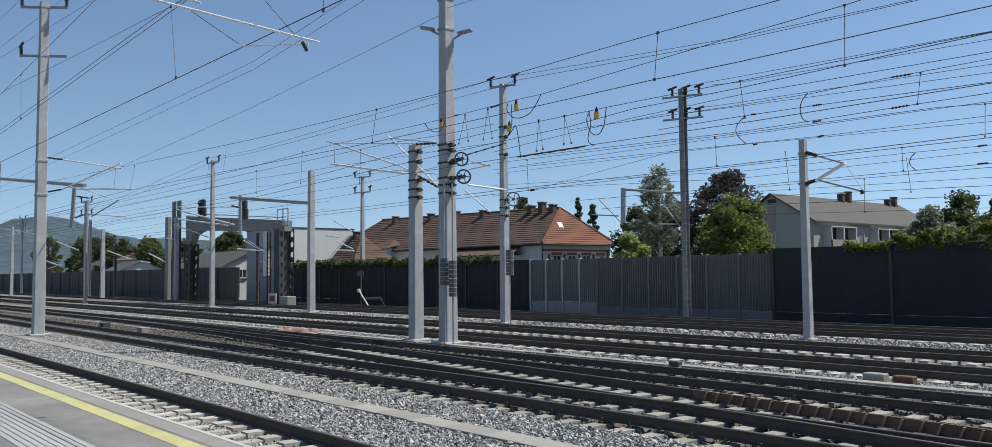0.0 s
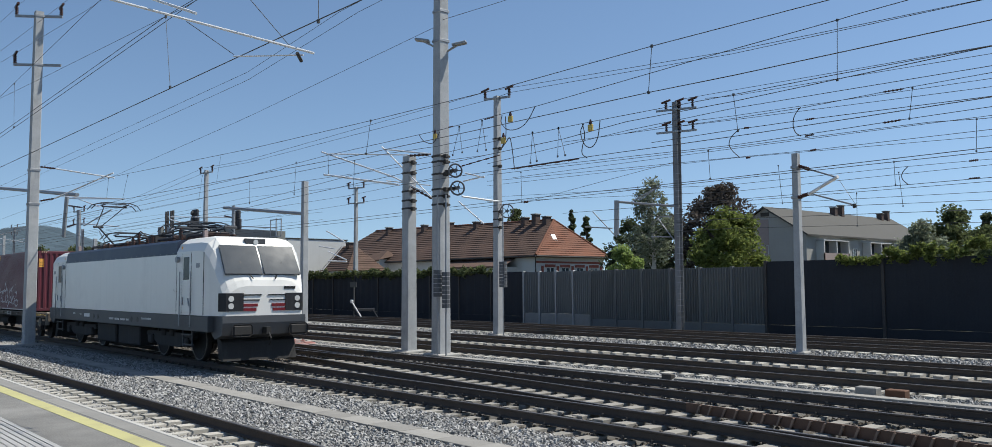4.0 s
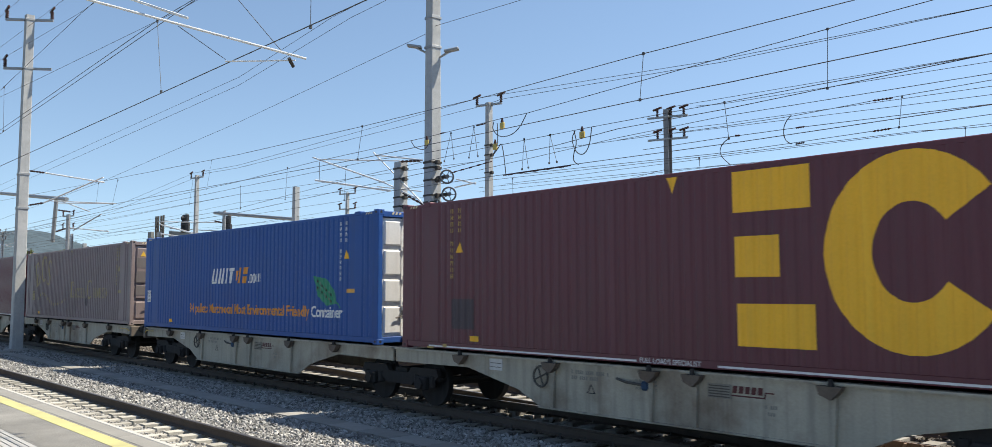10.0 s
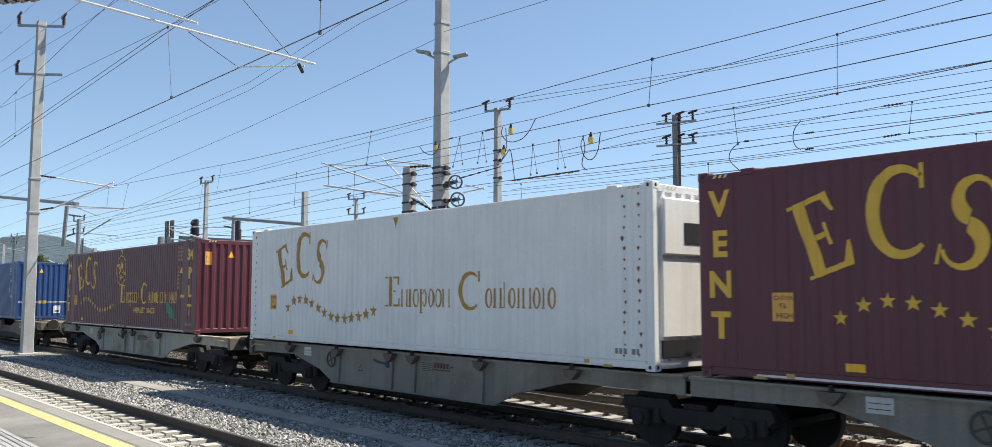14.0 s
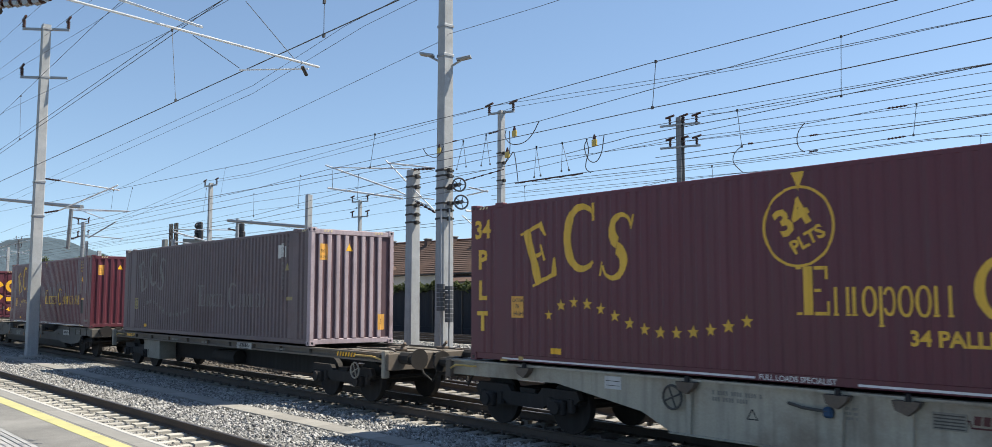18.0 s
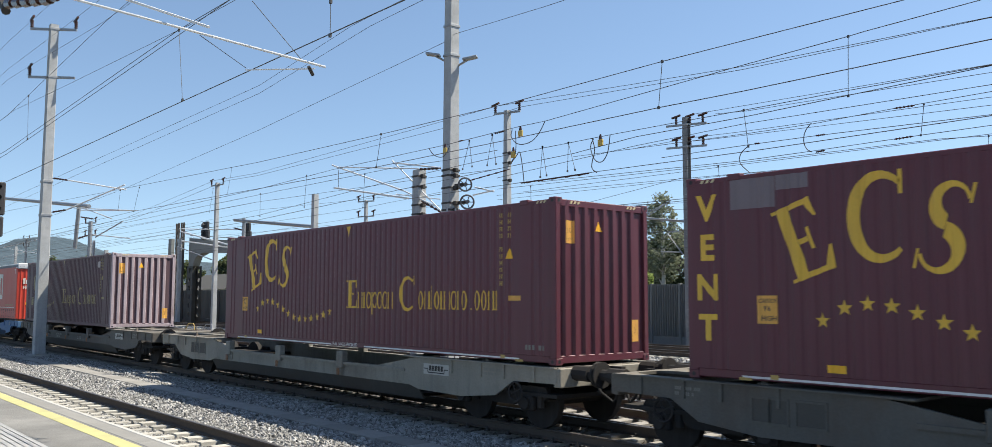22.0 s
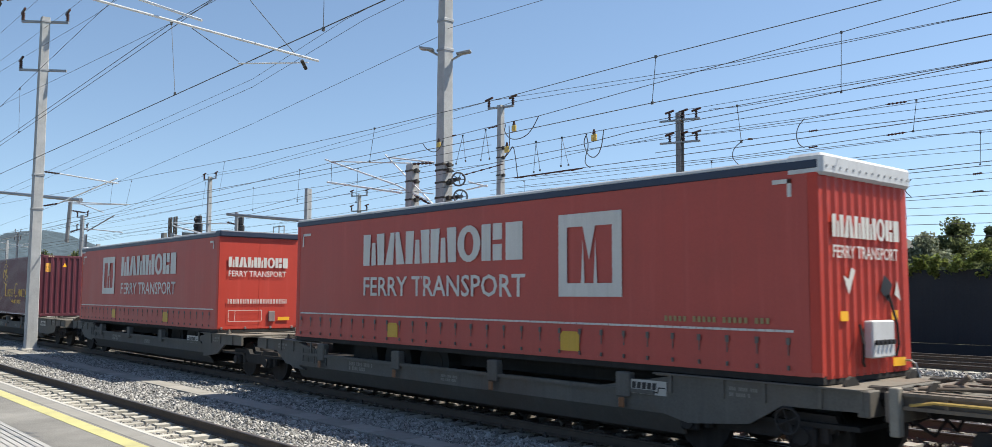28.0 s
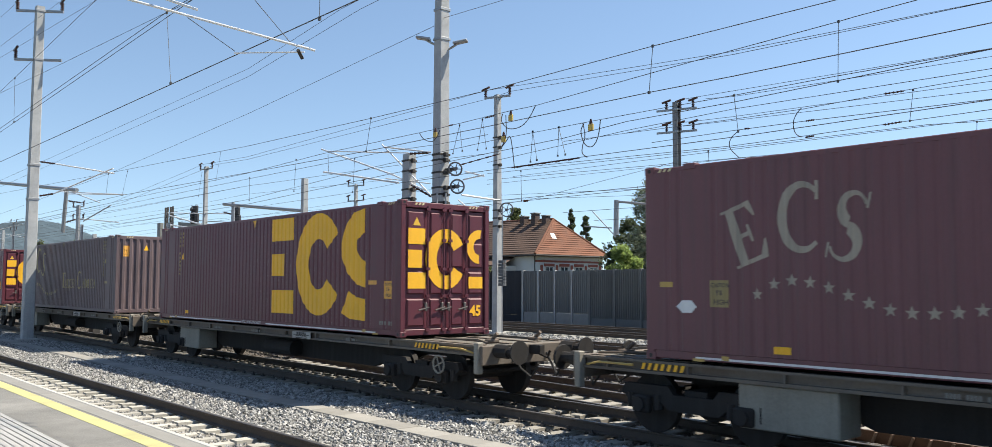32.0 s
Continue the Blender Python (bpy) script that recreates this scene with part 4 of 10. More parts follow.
far_mast = mast("slim grey concrete catenary mast", "concrete", -65.48, 40.50, 10.96, 0.37, 0.24)
for z in (10.85, 9.52):
    cross_arm(far_mast, z, 0.89, (-0.83, 0.83), 20, 0.29)
far_mast = mast("grey steel mast with insulators", "steel", -156.16, 33.00, 11.98, 0.30, 0.20)
for z in (11.88, 10.68):
    cross_arm(far_mast, z, 0.8, (-0.75, 0.75), 20, 0.24)
far_mast = mast("grey concrete mast far down the line", "concrete", -133.55, 27.00, 9.40, 0.40, 0.30)
far_mast = mast("grey steel mast down the line", "steel", -87.95, 24.00, 9.54, 0.30, 0.22)
for z in (9.44, 8.24):
    cross_arm(far_mast, z, 0.8, (-0.75, 0.75), 20, 0.26)
far_mast = mast("pale concrete mast far down the line", "concrete", -110.29, 32.00, 8.12, 0.50, 0.40)
far_mast = mast("grey steel mast down the line", "steel", -122.73, 34.00, 10.00, 0.30, 0.25)
far_mast = mast("concrete mast far down the line", "concrete", -89.01, 33.00, 8.41, 0.50, 0.40)
far_mast = mast("dark steel mast down the line", "steel", -143.99, 34.00, 8.47, 0.20, 0.15)
far_mast = mast("dark steel mast down the line", "steel", -112.00, 34.00, 6.46, 0.25, 0.20)
far_mast = mast("dark steel mast down the line", "steel", -96.97, 35.00, 6.33, 0.25, 0.20)

# ---- walls along the far side ----
M["barrier"] = noise_mat("dark_barrier_panels", (0.142, 0.148, 0.146), 0.85, var=0.2, scale=0.4, fine=20, streak=0.3, rand=0.15)
M["barrier_west"] = noise_mat("blackened_barrier_panels", (0.085, 0.088, 0.086), 0.85, var=0.2, scale=0.4, fine=20, streak=0.3, rand=0.15)
M["barrier_grey"] = noise_mat("grey_ribbed_barrier", (0.16, 0.168, 0.168), 0.85, var=0.15, scale=0.5, fine=20, streak=0.25, rand=0.2)
M["barrier_navy"] = noise_mat("blue_black_barrier", (0.034, 0.037, 0.043), 0.9, var=0.2, scale=0.4, fine=16, streak=0.25, rand=0.1, spec=0.15)
M["plinth"] = noise_mat("plinth_concrete", (0.247, 0.244, 0.232), 0.9, var=0.15)


def rib_panel(w, h, ribs, depth):
    g = Geo()
    n = ribs * 4
    prof = (0, 0, depth, depth)
    vs = []
    for z in (0, h):
        for i in range(n + 1):
            vs.append((w * i / n, prof[i % 4], z))
    k = n + 1
    fs = [(i, i + 1, k + i + 1, k + i) for i in range(n)]
    g.add(vs, fs)
    g.box(0, w, depth + 0.01, depth + 0.12, 0, h)
    return g


def barrier(name, y, x0, x1, step, h, mat, label, ribs, plinth=0.25, depth=0.05):
    t = thing(name, label, "noise barrier", pose(0, y, 0), kind="structure")
    me = rib_panel(step - 0.14, h - plinth, ribs, depth).mesh("panel", M[mat])
    po = Geo().bbox(-0.07, 0.07, -0.09, 0.16, -0.62, h + 0.04, 0.01).mesh("post", M["steel"] if mat == "barrier_grey" else M["barrier"] if mat == "barrier" else M["dark_steel"])
    pl = Geo().bbox(0, step - 0.14, -0.02, 0.15, -0.62, plinth - 0.01, 0.01).mesh("plinth", M["plinth"] if mat == "barrier_grey" else M[mat])
    x = x0
    while x < x1 - 0.1:
        part("post", po, None, t, at=pose(x, 0, 0))
        part("panel", me, None, t, at=pose(x + 0.07, 0, plinth))
        part("plinth", pl, None, t, at=pose(x + 0.07, 0, 0))
        x += step
    return t


barrier("wall_grey", 39.2, -42.5, -36.5, 1.5, 3.15, "barrier_grey", "pale grey ribbed noise barrier with steel posts", 8, 0.5, depth=0.08)
barrier("wall_ribbed", 39.2, -36.5, -24.5, 2.0, 3.17, "barrier", "dark grey ribbed noise barrier", 11, depth=0.09)
barrier("wall_dark", 39.2, -24.5, 35.5, 6.0, 3.42, "barrier_navy", "blue-black noise barrier with ivy on top", 3)
barrier("wall_ivy", 39.4, -78.0, -42.5, 3.55, 3.2, "barrier_navy", "dark noise barrier hung with ivy", 4)
barrier("wall_west", 36.5, -202.0, -82.0, 5.0, 3.2, "barrier_west", "dark noise barrier beyond the signal gantry", 4)

# ---- plants ----
def leaf_mat(name, base, back=0.42):
    m = stone_mat(name, base, 0.9)
    p = m.node_tree.nodes["Principled BSDF"]
    p.inputs["Subsurface Weight"].default_value = 0.0
    n, l = m.node_tree.nodes, m.node_tree.links
    # thin leaves let some of the sun through
    tr, mx = n.new("ShaderNodeBsdfTranslucent"), n.new("ShaderNodeMixShader")
    l.new(p.inputs["Base Color"].links[0].from_socket, tr.inputs["Color"])
    mx.inputs[0].default_value = 0.5
    l.new(p.outputs[0], mx.inputs[1])
    l.new(tr.outputs[0], mx.inputs[2])
    l.new(mx.outputs[0], n["Material Output"].inputs["Surface"])
    return m


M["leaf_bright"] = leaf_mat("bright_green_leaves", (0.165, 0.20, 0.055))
M["leaf_mid"] = leaf_mat("green_leaves", (0.112, 0.134, 0.0582))
M["leaf_dark"] = leaf_mat("dark_green_leaves", (0.092, 0.112, 0.0576))
M["leaf_purple"] = leaf_mat("copper_leaves", (0.092, 0.08, 0.0704))
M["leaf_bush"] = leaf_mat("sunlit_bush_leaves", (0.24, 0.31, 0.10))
M["leaf_birch"] = leaf_mat("birch_leaves", (0.22, 0.245, 0.17))
M["bark"] = noise_mat("brown_bark", (0.10, 0.08, 0.06), 0.95, var=0.3, scale=4, fine=30, bump=0.5)
M["bark_pale"] = noise_mat("pale_birch_bark", (0.5, 0.48, 0.44), 0.9, var=0.3, scale=3, fine=20)


def leaf_cloud(rg, centres, radii, n, size, flat=0.0, hang=0.0):
    """Many small bent leaves spread over clumps, as vertices and triangles."""
    k = rg.integers(0, len(centres), n)
    d = rg.normal(0, 1, (n, 3))
    d /= np.linalg.norm(d, axis=1)[:, None]
    rad = rg.random(n) ** 0.45
    p = centres[k] + d * (rad[:, None] * radii[k][:, None]) * np.array([1, 1, 0.8])
    if hang:
        p[:, 2] -= hang * rg.random(n) ** 2
    a, b = rg.normal(0, 1, (n, 3)), rg.normal(0, 1, (n, 3))
    a[:, 2] = a[:, 2] * 0.6 - hang * 0.4
    a /= np.linalg.norm(a, axis=1)[:, None]
    b -= a * (a * b).sum(1)[:, None]
    b /= np.linalg.norm(b, axis=1)[:, None]
    s = size * (0.6 + 0.8 * rg.random(n))[:, None]
    v = np.stack([p - a * s, p + b * s * 0.55, p + a * s, p - b * s * 0.55 + np.cross(a, b) * s * 0.3], 1).reshape(-1, 3)
    i = np.arange(n) * 4
    f = np.concatenate([np.stack([i, i + 1, i + 2], 1), np.stack([i, i + 2, i + 3], 1)])
    return v, f


def tree(seed, x, y, h, w, mat, label, trunk_h=0.3, n=4200, size=0.16, shape="round", bark="bark", name="tree", hang=0.0, base=-0.62):
    rg = np.random.default_rng(seed)
    t = thing(name, label, name, pose(x, y, 0))
    tr = Geo()
    z0 = base
    th = base + (h - base) * (0.92 if shape in ("cone", "birch") else 0.55)
    bend = rg.normal(0, 0.15, 2)
    tr.tube((0, 0, z0), (bend[0], bend[1], (z0 + th) / 2), 0.035 * h * 0.6, 0.025 * h * 0.6, 8)
    tr.tube((bend[0], bend[1], (z0 + th) / 2), (0, 0, th), 0.025 * h * 0.6, 0.01 * h * 0.6, 8)
    part("trunk", tr, M[bark], t)
    lo = base + (h - base) * trunk_h
    nc = {"round": 80, "cone": 60, "birch": 60, "bush": 40}[shape]
    cs, rs = [], []
    for i in range(nc):
        f = rg.random()
        z = lo + (h - lo) * f
        if shape == "cone":
            r = w / 2 * (1 - f) * 0.9
        elif shape == "birch":
            r = w / 2 * (0.35 + 0.8 * math.sin(math.pi * min(1, f * 0.85 + 0.18)) * 0.8)
        else:
            r = w / 2 * math.sqrt(max(0.05, 1 - (2 * f - 0.9) ** 2)) * 0.85
        a = rg.random() * 6.283
        q = r * math.sqrt(rg.random())
        cs.append((math.cos(a) * q, math.sin(a) * q, z))
        rs.append(w * (0.075 + 0.10 * rg.random()) * (0.55 if shape == "cone" else 1.0))
    limb = Geo()
    for c in cs[::3]:
        limb.tube((0, 0, max(z0 + 0.3, c[2] - 0.35 * abs(h - lo) * 0.4)), c, 0.02 * h * 0.25 + 0.01, 0.01, 5)
    part("branchwork", limb, M[bark], t)
    v, f = leaf_cloud(rg, np.array(cs), np.array(rs), int(n * 2.2), size * 0.85, hang=hang)
    me = bpy.data.meshes.new("crown")
    me.from_pydata(v.tolist(), [], f.tolist())
    me.materials.append(M[mat])
    part("crown", me, None, t)
    return t


tree(1, -45.3, 56, 10.9, 3.9, "leaf_birch", "tall birch with hanging twigs behind the barrier", 0.42, 2500, 0.13, "birch", "bark_pale", hang=0.9)
tree(2, -37.4, 54, 9.2, 7.2, "leaf_purple", "dark copper-leaved tree behind the barrier", 0.2, 6500, 0.15)
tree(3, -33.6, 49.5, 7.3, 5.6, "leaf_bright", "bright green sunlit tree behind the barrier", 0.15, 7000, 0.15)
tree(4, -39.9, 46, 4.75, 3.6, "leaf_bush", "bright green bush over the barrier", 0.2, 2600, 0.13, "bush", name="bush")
tree(5, -77.8, 80, 11.8, 4.2, "leaf_dark", "dark conifer behind the house", 0.15, 3200, 0.2, "cone")
tree(6, -75.2, 80, 11.0, 4.4, "leaf_dark", "dark conifer behind the house", 0.15, 3200, 0.2, "cone")
tree(7, -53.2, 63, 8.2, 6.0, "leaf_dark", "dark green garden tree behind the barrier", 0.15, 4800, 0.17)
tree(8, -49.6, 61, 7.6, 5.5, "leaf_dark", "dark green garden tree behind the barrier", 0.15, 4800, 0.17)
tree(9, -46.0, 59, 7.4, 5.0, "leaf_dark", "dark green garden tree behind the barrier", 0.15, 4800, 0.17)
tree(10, -80.5, 73, 11.6, 5.0, "leaf_mid", "green tree rising behind the roof", 0.3, 3600, 0.18)
tree(11, -88.0, 76, 10.4, 5.0, "leaf_mid", "green tree rising behind the roof", 0.3, 2600, 0.18)
tree(12, -43.0, 110, 10.8, 9.0, "leaf_mid", "broad green tree beyond the apartment house", 0.2, 5200, 0.24)
tree(13, -38.0, 106, 10.0, 6.0, "leaf_dark", "dark conifer beyond the apartment house", 0.1, 3600, 0.24, "cone")
tree(14, -36.6, 86, 7.9, 6.0, "leaf_birch", "willow-like tree before the apartment house", 0.2, 4200, 0.2, "birch", hang=0.8)
tree(15, -33.0, 92, 7.2, 8.0, "leaf_mid", "green tree by the apartment house", 0.2, 4200, 0.22)
tree(16, -24.0, 70, 5.4, 7.0, "leaf_mid", "green tree behind the barrier", 0.2, 4200, 0.2)
for i in range(18):
    X = -118 - i * 8.5
    tree(30 + i, X + random.uniform(-2, 2), 60 + random.uniform(-6, 14), 8.0 + 0.028 * (-X - 118) + random.uniform(-1.2, 1.6), 8.5, "leaf_mid" if i % 3 else "leaf_dark", "green tree in the woods along the line", 0.12, 1900, 0.36)


def ivy(seed, x0, x1, y, top0, top1, rise, hang, n, size, mat, label):
    """Climber over a wall's top edge: a low mat that thickens along its length, with an uneven fringe."""
    rg = np.random.default_rng(seed)
    m = int((x1 - x0) * 16)
    cx = x0 + (x1 - x0) * rg.random(m)
    f = np.clip((cx - x0) / rise, 0, 1)
    top = top0 + (top1 - top0) * f + 0.16 * np.sin(cx * 2.3 + seed) * np.sin(cx * 0.9) + 0.1 * np.sin(cx * 5.1)
    low = top0 - hang * f * (0.35 + 0.65 * np.abs(np.sin(cx * 1.7 + seed)))
    cz = low + (top - low) * rg.random(m) ** 0.6
    cs = np.stack([cx, y - 0.18 + 0.4 * rg.random(m), cz], 1)
    v, fa = leaf_cloud(rg, cs, 0.10 + 0.16 * rg.random(m), n, size, hang=0.12)
    me = bpy.data.meshes.new("ivy")
    me.from_pydata(v.tolist(), [], fa.tolist())
    me.materials.append(M[mat])
    return tagged(new("ivy", me), label, "climbing plant", kind="stuff")


ivy(3, -77.5, -46.0, 39.3, 3.2, 3.55, 2.0, 0.25, 14000, 0.09, "leaf_mid", "ivy hanging over the dark barrier")
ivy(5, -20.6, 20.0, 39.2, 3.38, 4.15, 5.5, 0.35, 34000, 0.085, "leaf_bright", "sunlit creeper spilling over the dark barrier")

# ---- houses beyond the barrier ----
M["tile"] = noise_mat("red_brown_roof_tile", (0.164, 0.0674, 0.0391), 0.85, var=0.25, scale=0.8, fine=12, bump=0.3, rand=0.3)
M["tile_old"] = noise_mat("weathered_brown_roof_tile", (0.100, 0.062, 0.046), 0.9, var=0.25, scale=0.8, fine=12, bump=0.3, rand=0.3)
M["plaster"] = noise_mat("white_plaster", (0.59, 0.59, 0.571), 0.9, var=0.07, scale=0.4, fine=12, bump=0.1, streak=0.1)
# greyer copy of the white plaster: shade of walls turned from the sun
M["plaster_shaded"] = noise_mat("shaded_plaster", (0.36, 0.37, 0.38), 0.9, var=0.08, scale=0.4, fine=12, streak=0.12)
M["plaster_beige"] = noise_mat("beige_plaster", (0.36, 0.35, 0.325), 0.9, var=0.07, scale=0.4, fine=12, streak=0.12)
M["pink"] = noise_mat("pinkish_panel", (0.34, 0.27, 0.25), 0.9, var=0.08)
M["slate"] = noise_mat("grey_slate_roof", (0.0709, 0.0688, 0.0621), 0.85, var=0.15, scale=0.5, fine=10)
M["brick"] = noise_mat("red_brick", (0.264, 0.08, 0.056), 0.9, var=0.2, scale=2, fine=12)
M["pane"] = noise_mat("window_glass", (0.03, 0.04, 0.05), 0.12, var=0.1, bump=0, spec=0.8)
M["frame_white"] = noise_mat("white_window_frame", (0.56, 0.56, 0.544), 0.6, var=0.05)


def window(parent, m, w, h, frame_mat="frame_white", sill=True, surround=None):
    """A window on a wall: outside is -y of its own space."""
    g = Geo()
    for x0, x1, z0, z1 in ((-w / 2, -w / 2 + 0.07, 0, h), (w / 2 - 0.07, w / 2, 0, h), (-w / 2, w / 2, 0, 0.07), (-w / 2, w / 2, h - 0.07, h), (-0.03, 0.03, 0, h)):
        g.box(x0, x1, -0.06, 0.06, z0, z1)
    fr = part("window", g, M[frame_mat], parent, at=m)
    part("pane", Geo().box(-w / 2 + 0.05, w / 2 - 0.05, -0.02, 0.0, 0.05, h - 0.05), M["pane"], fr)
    if sill:
        part("sill", Geo().box(-w / 2 - 0.1, w / 2 + 0.1, -0.16, 0.02, -0.08, 0.0), M["plinth"], fr)
    if surround:
        part("lintel", Geo().box(-w / 2 - 0.15, w / 2 + 0.15, -0.07, 0.02, h, h + 0.28), M[surround], fr)
    return fr


def tile_rows(t, a, b, c, d, rows, mat, name="tile_course"):
    """Courses of tiles on the slope between eave a-b and ridge d-c."""
    a, b, c, d = map(Vector, (a, b, c, d))
    nrm = (b - a).cross(d - a).normalized()
    if nrm.z < 0:
        nrm.negate()
    for i in range(rows):
        f0, f1 = i / rows, (i + 1.06) / rows
        f1 = min(1.0, f1)
        p = [a.lerp(d, f0), b.lerp(c, f0), b.lerp(c, f1), a.lerp(d, f1)]
        lift0, lift1 = nrm * 0.055, nrm * 0.012
        vs = [p[0] + lift0, p[1] + lift0, p[2] + lift1, p[3] + lift1, p[0] - nrm * 0.02, p[1] - nrm * 0.02]
        part(name, Geo().add(vs, [(0, 1, 2, 3), (4, 5, 1, 0)]), M[mat], t)


def chimney(t, x, y, z, h, w=0.7):
    c = part("chimney", Geo().bbox(x - w / 2, x + w / 2, y - 0.35, y + 0.35, z, z + h, 0.02), M["brick_dark"], t)
    part("chimney_cap", Geo().bbox(x - w / 2 - 0.08, x + w / 2 + 0.08, y - 0.43, y + 0.43, z + h, z + h + 0.12, 0.02), M["plinth"], c)


M["brick_dark"] = noise_mat("sooty_brick", (0.10, 0.07, 0.06), 0.9, var=0.2)

house = thing("house", "long white house under a red-brown hipped tile roof", "house")
x0, x1, y0, y1, ez, rz = -103.0, -61.2, 58.0, 68.7, 5.2, 9.0
part("wall", Geo().box(x0 + 0.5, x1 - 0.5, y0 + 0.5, y1 - 0.5, -0.62, ez), M["plaster"], house)
ra, rb = (x0 + 5.6, (y0 + y1) / 2, rz + 0.55), (x1 - 2.9, (y0 + y1) / 2, rz)
roof = part("roof", Geo().add([(x0, y0, ez), (x1, y0, ez), (x1, y1, ez), (x0, y1, ez), ra, rb, (x0, y0, ez - 0.18), (x1, y0, ez - 0.18), (x1, y1, ez - 0.18), (x0, y1, ez - 0.18)],
     [(0, 1, 5, 4), (1, 2, 5), (2, 3, 4, 5), (3, 0, 4), (6, 7, 1, 0), (7, 8, 2, 1), (8, 9, 3, 2), (9, 6, 0, 3), (9, 8, 7, 6)]), M["tile_old"], house)
tile_rows(roof, (x0, y0, ez), (x1, y0, ez), rb, ra, 17, "tile_old")
tile_rows(roof, (x1, y0, ez), (x1, y1, ez), rb, rb, 17, "tile")
part("ridge_tiles", Geo().tube(ra, rb, 0.14, n=8).tube(rb, (x1, y0, ez + 0.05), 0.12, n=8).tube(rb, (x1, y1, ez + 0.05), 0.12, n=8), M["tile"], roof)
part("gutter", Geo().tube((x0, y0 - 0.06, ez - 0.1), (x1 + 0.06, y0 - 0.06, ez - 0.1), 0.08, n=8).tube((x1 + 0.06, y0, ez - 0.1), (x1 + 0.06, y1, ez - 0.1), 0.08, n=8), M["dark_steel"], house)
part("downpipe", Geo().tube((x1 - 0.45, y0 + 0.4, ez - 0.1), (x1 - 0.45, y0 + 0.4, -0.5), 0.06, n=8), M["dark_steel"], house)
part("frieze", Geo().box(x1 - 0.52, x1 - 0.46, y0 + 0.5, y1 - 0.5, ez - 0.75, ez - 0.55), M["brick"], house)
for i in range(4):
    window(house, pose(x1 - 0.5, y0 + 2.4 + i * 2.1, 2.6, 0, 0, 90), 1.1, 1.45, surround="brick")
for i in range(5):
    part("quoin", Geo().box(x1 - 0.52, x1 - 0.44, y0 + 1.2 + i * 2.1, y0 + 1.5 + i * 2.1, 2.5, 4.2), M["brick"], house)
for x, dy, z in ((-91.6, -0.82, 4.05), (-90.4, -0.82, 4.05), (-89.0, -0.82, 4.05), (-74.0, 0.48, 3.2), (-71.5, 0.48, 3.2)):
    window(house, pose(x, y0 + dy, z), 0.75, 1.2)
part("porch_roof", Geo().add([(-76.5, y0 - 1.6, 4.2), (-64.0, y0 - 1.6, 4.2), (-64.6, y0 + 0.5, 5.0), (-75.9, y0 + 0.5, 5.0), (-76.5, y0 - 1.6, 4.05), (-64.0, y0 - 1.6, 4.05)], [(0, 1, 2, 3), (4, 5, 1, 0)]), M["tile_old"], house)
part("porch_wall", Geo().box(-76.0, -64.5, y0 - 1.3, y0 + 0.5, -0.62, 4.1), M["plaster"], house)
part("bay_wall", Geo().box(-92.9, -87.2, y0 - 0.8, y0 + 0.5, -0.62, 5.45), M["plaster"], house)
part("bay_roof", Geo().add([(-93.3, y0 - 1.1, 5.45), (-86.8, y0 - 1.1, 5.4), (-86.8, y0 + 1.2, 5.9), (-93.3, y0 + 1.2, 5.9), (-87.6, y0 + 0.6, 6.55), (-93.3, y0 - 1.1, 5.3), (-86.8, y0 - 1.1, 5.25)], [(0, 1, 4), (1, 2, 4), (2, 3, 4), (3, 0, 4), (5, 6, 1, 0)]), M["tile_old"], house)
for x, h in ((-93.7, 1.2), (-86.0, 1.1), (-80.9, 1.1), (-76.0, 0.9), (-68.0, 0.9), (-66.3, 1.15), (-64.7, 0.8)):
    chimney(house, x, 62.9, rz - 0.5, h, 0.62)
part("skylight", Geo().box(-0.4, 0.4, -0.3, 0.3, 0, 0.08), M["steel"], house, at=pose(x1 - 1.45, y0 + 3.9, 7.05, 0, 56, 0))

flat_house = thing("house", "white flat-roofed building, its shaded front painted grey", "house")
# the front's shade is in its grey plaster, the sunny side is white
part("wall", Geo().box(-98.8, -88.3, 45.0, 53.4, -0.62, 7.6), M["plaster_shaded"], flat_house)
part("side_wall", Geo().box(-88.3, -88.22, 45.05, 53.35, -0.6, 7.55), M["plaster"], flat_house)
part("roof_edge", Geo().bbox(-98.95, -88.15, 44.9, 53.5, 7.6, 7.70, 0.02), M["slate"], flat_house)
for x, z in ((-95.2, 5.6), (-95.2, 3.0), (-92.6, 5.6), (-92.6, 3.0), (-95.4, 0.6)):
    window(flat_house, pose(x, 44.98, z), 1.1, 1.2)
part("drain", Geo().box(-90.3, -89.6, 44.88, 44.99, 2.2, 6.6), M["frame_white"], flat_house)

annex = thing("house", "low annex with a brown tile roof and timbered verge", "house")
part("wall", Geo().box(-85.8, -80.6, 49.1, 53.3, -0.62, 4.2), M["plaster"], annex)
an = part("roof", Geo().add([(-86.0, 48.6, 3.95), (-80.4, 48.6, 3.95), (-82.9, 51.2, 6.75), (-86.0, 51.2, 6.75), (-86.0, 53.8, 3.95), (-80.4, 53.8, 3.95), (-86.0, 48.6, 3.8), (-86.0, 51.2, 6.6), (-86.0, 53.8, 3.8)],
     [(0, 1, 2, 3), (3, 2, 5, 4), (1, 5, 2), (6, 0, 3, 7), (7, 3, 4, 8)]), M["tile_old"], annex)
tile_rows(an, (-80.4, 48.6, 3.95), (-80.4, 53.8, 3.95), (-82.9, 51.2, 6.75), (-82.9, 51.2, 6.75), 11, "tile_old")
tile_rows(an, (-86.0, 48.6, 3.95), (-80.4, 48.6, 3.95), (-82.9, 51.2, 6.75), (-86.0, 51.2, 6.75), 11, "tile_old")
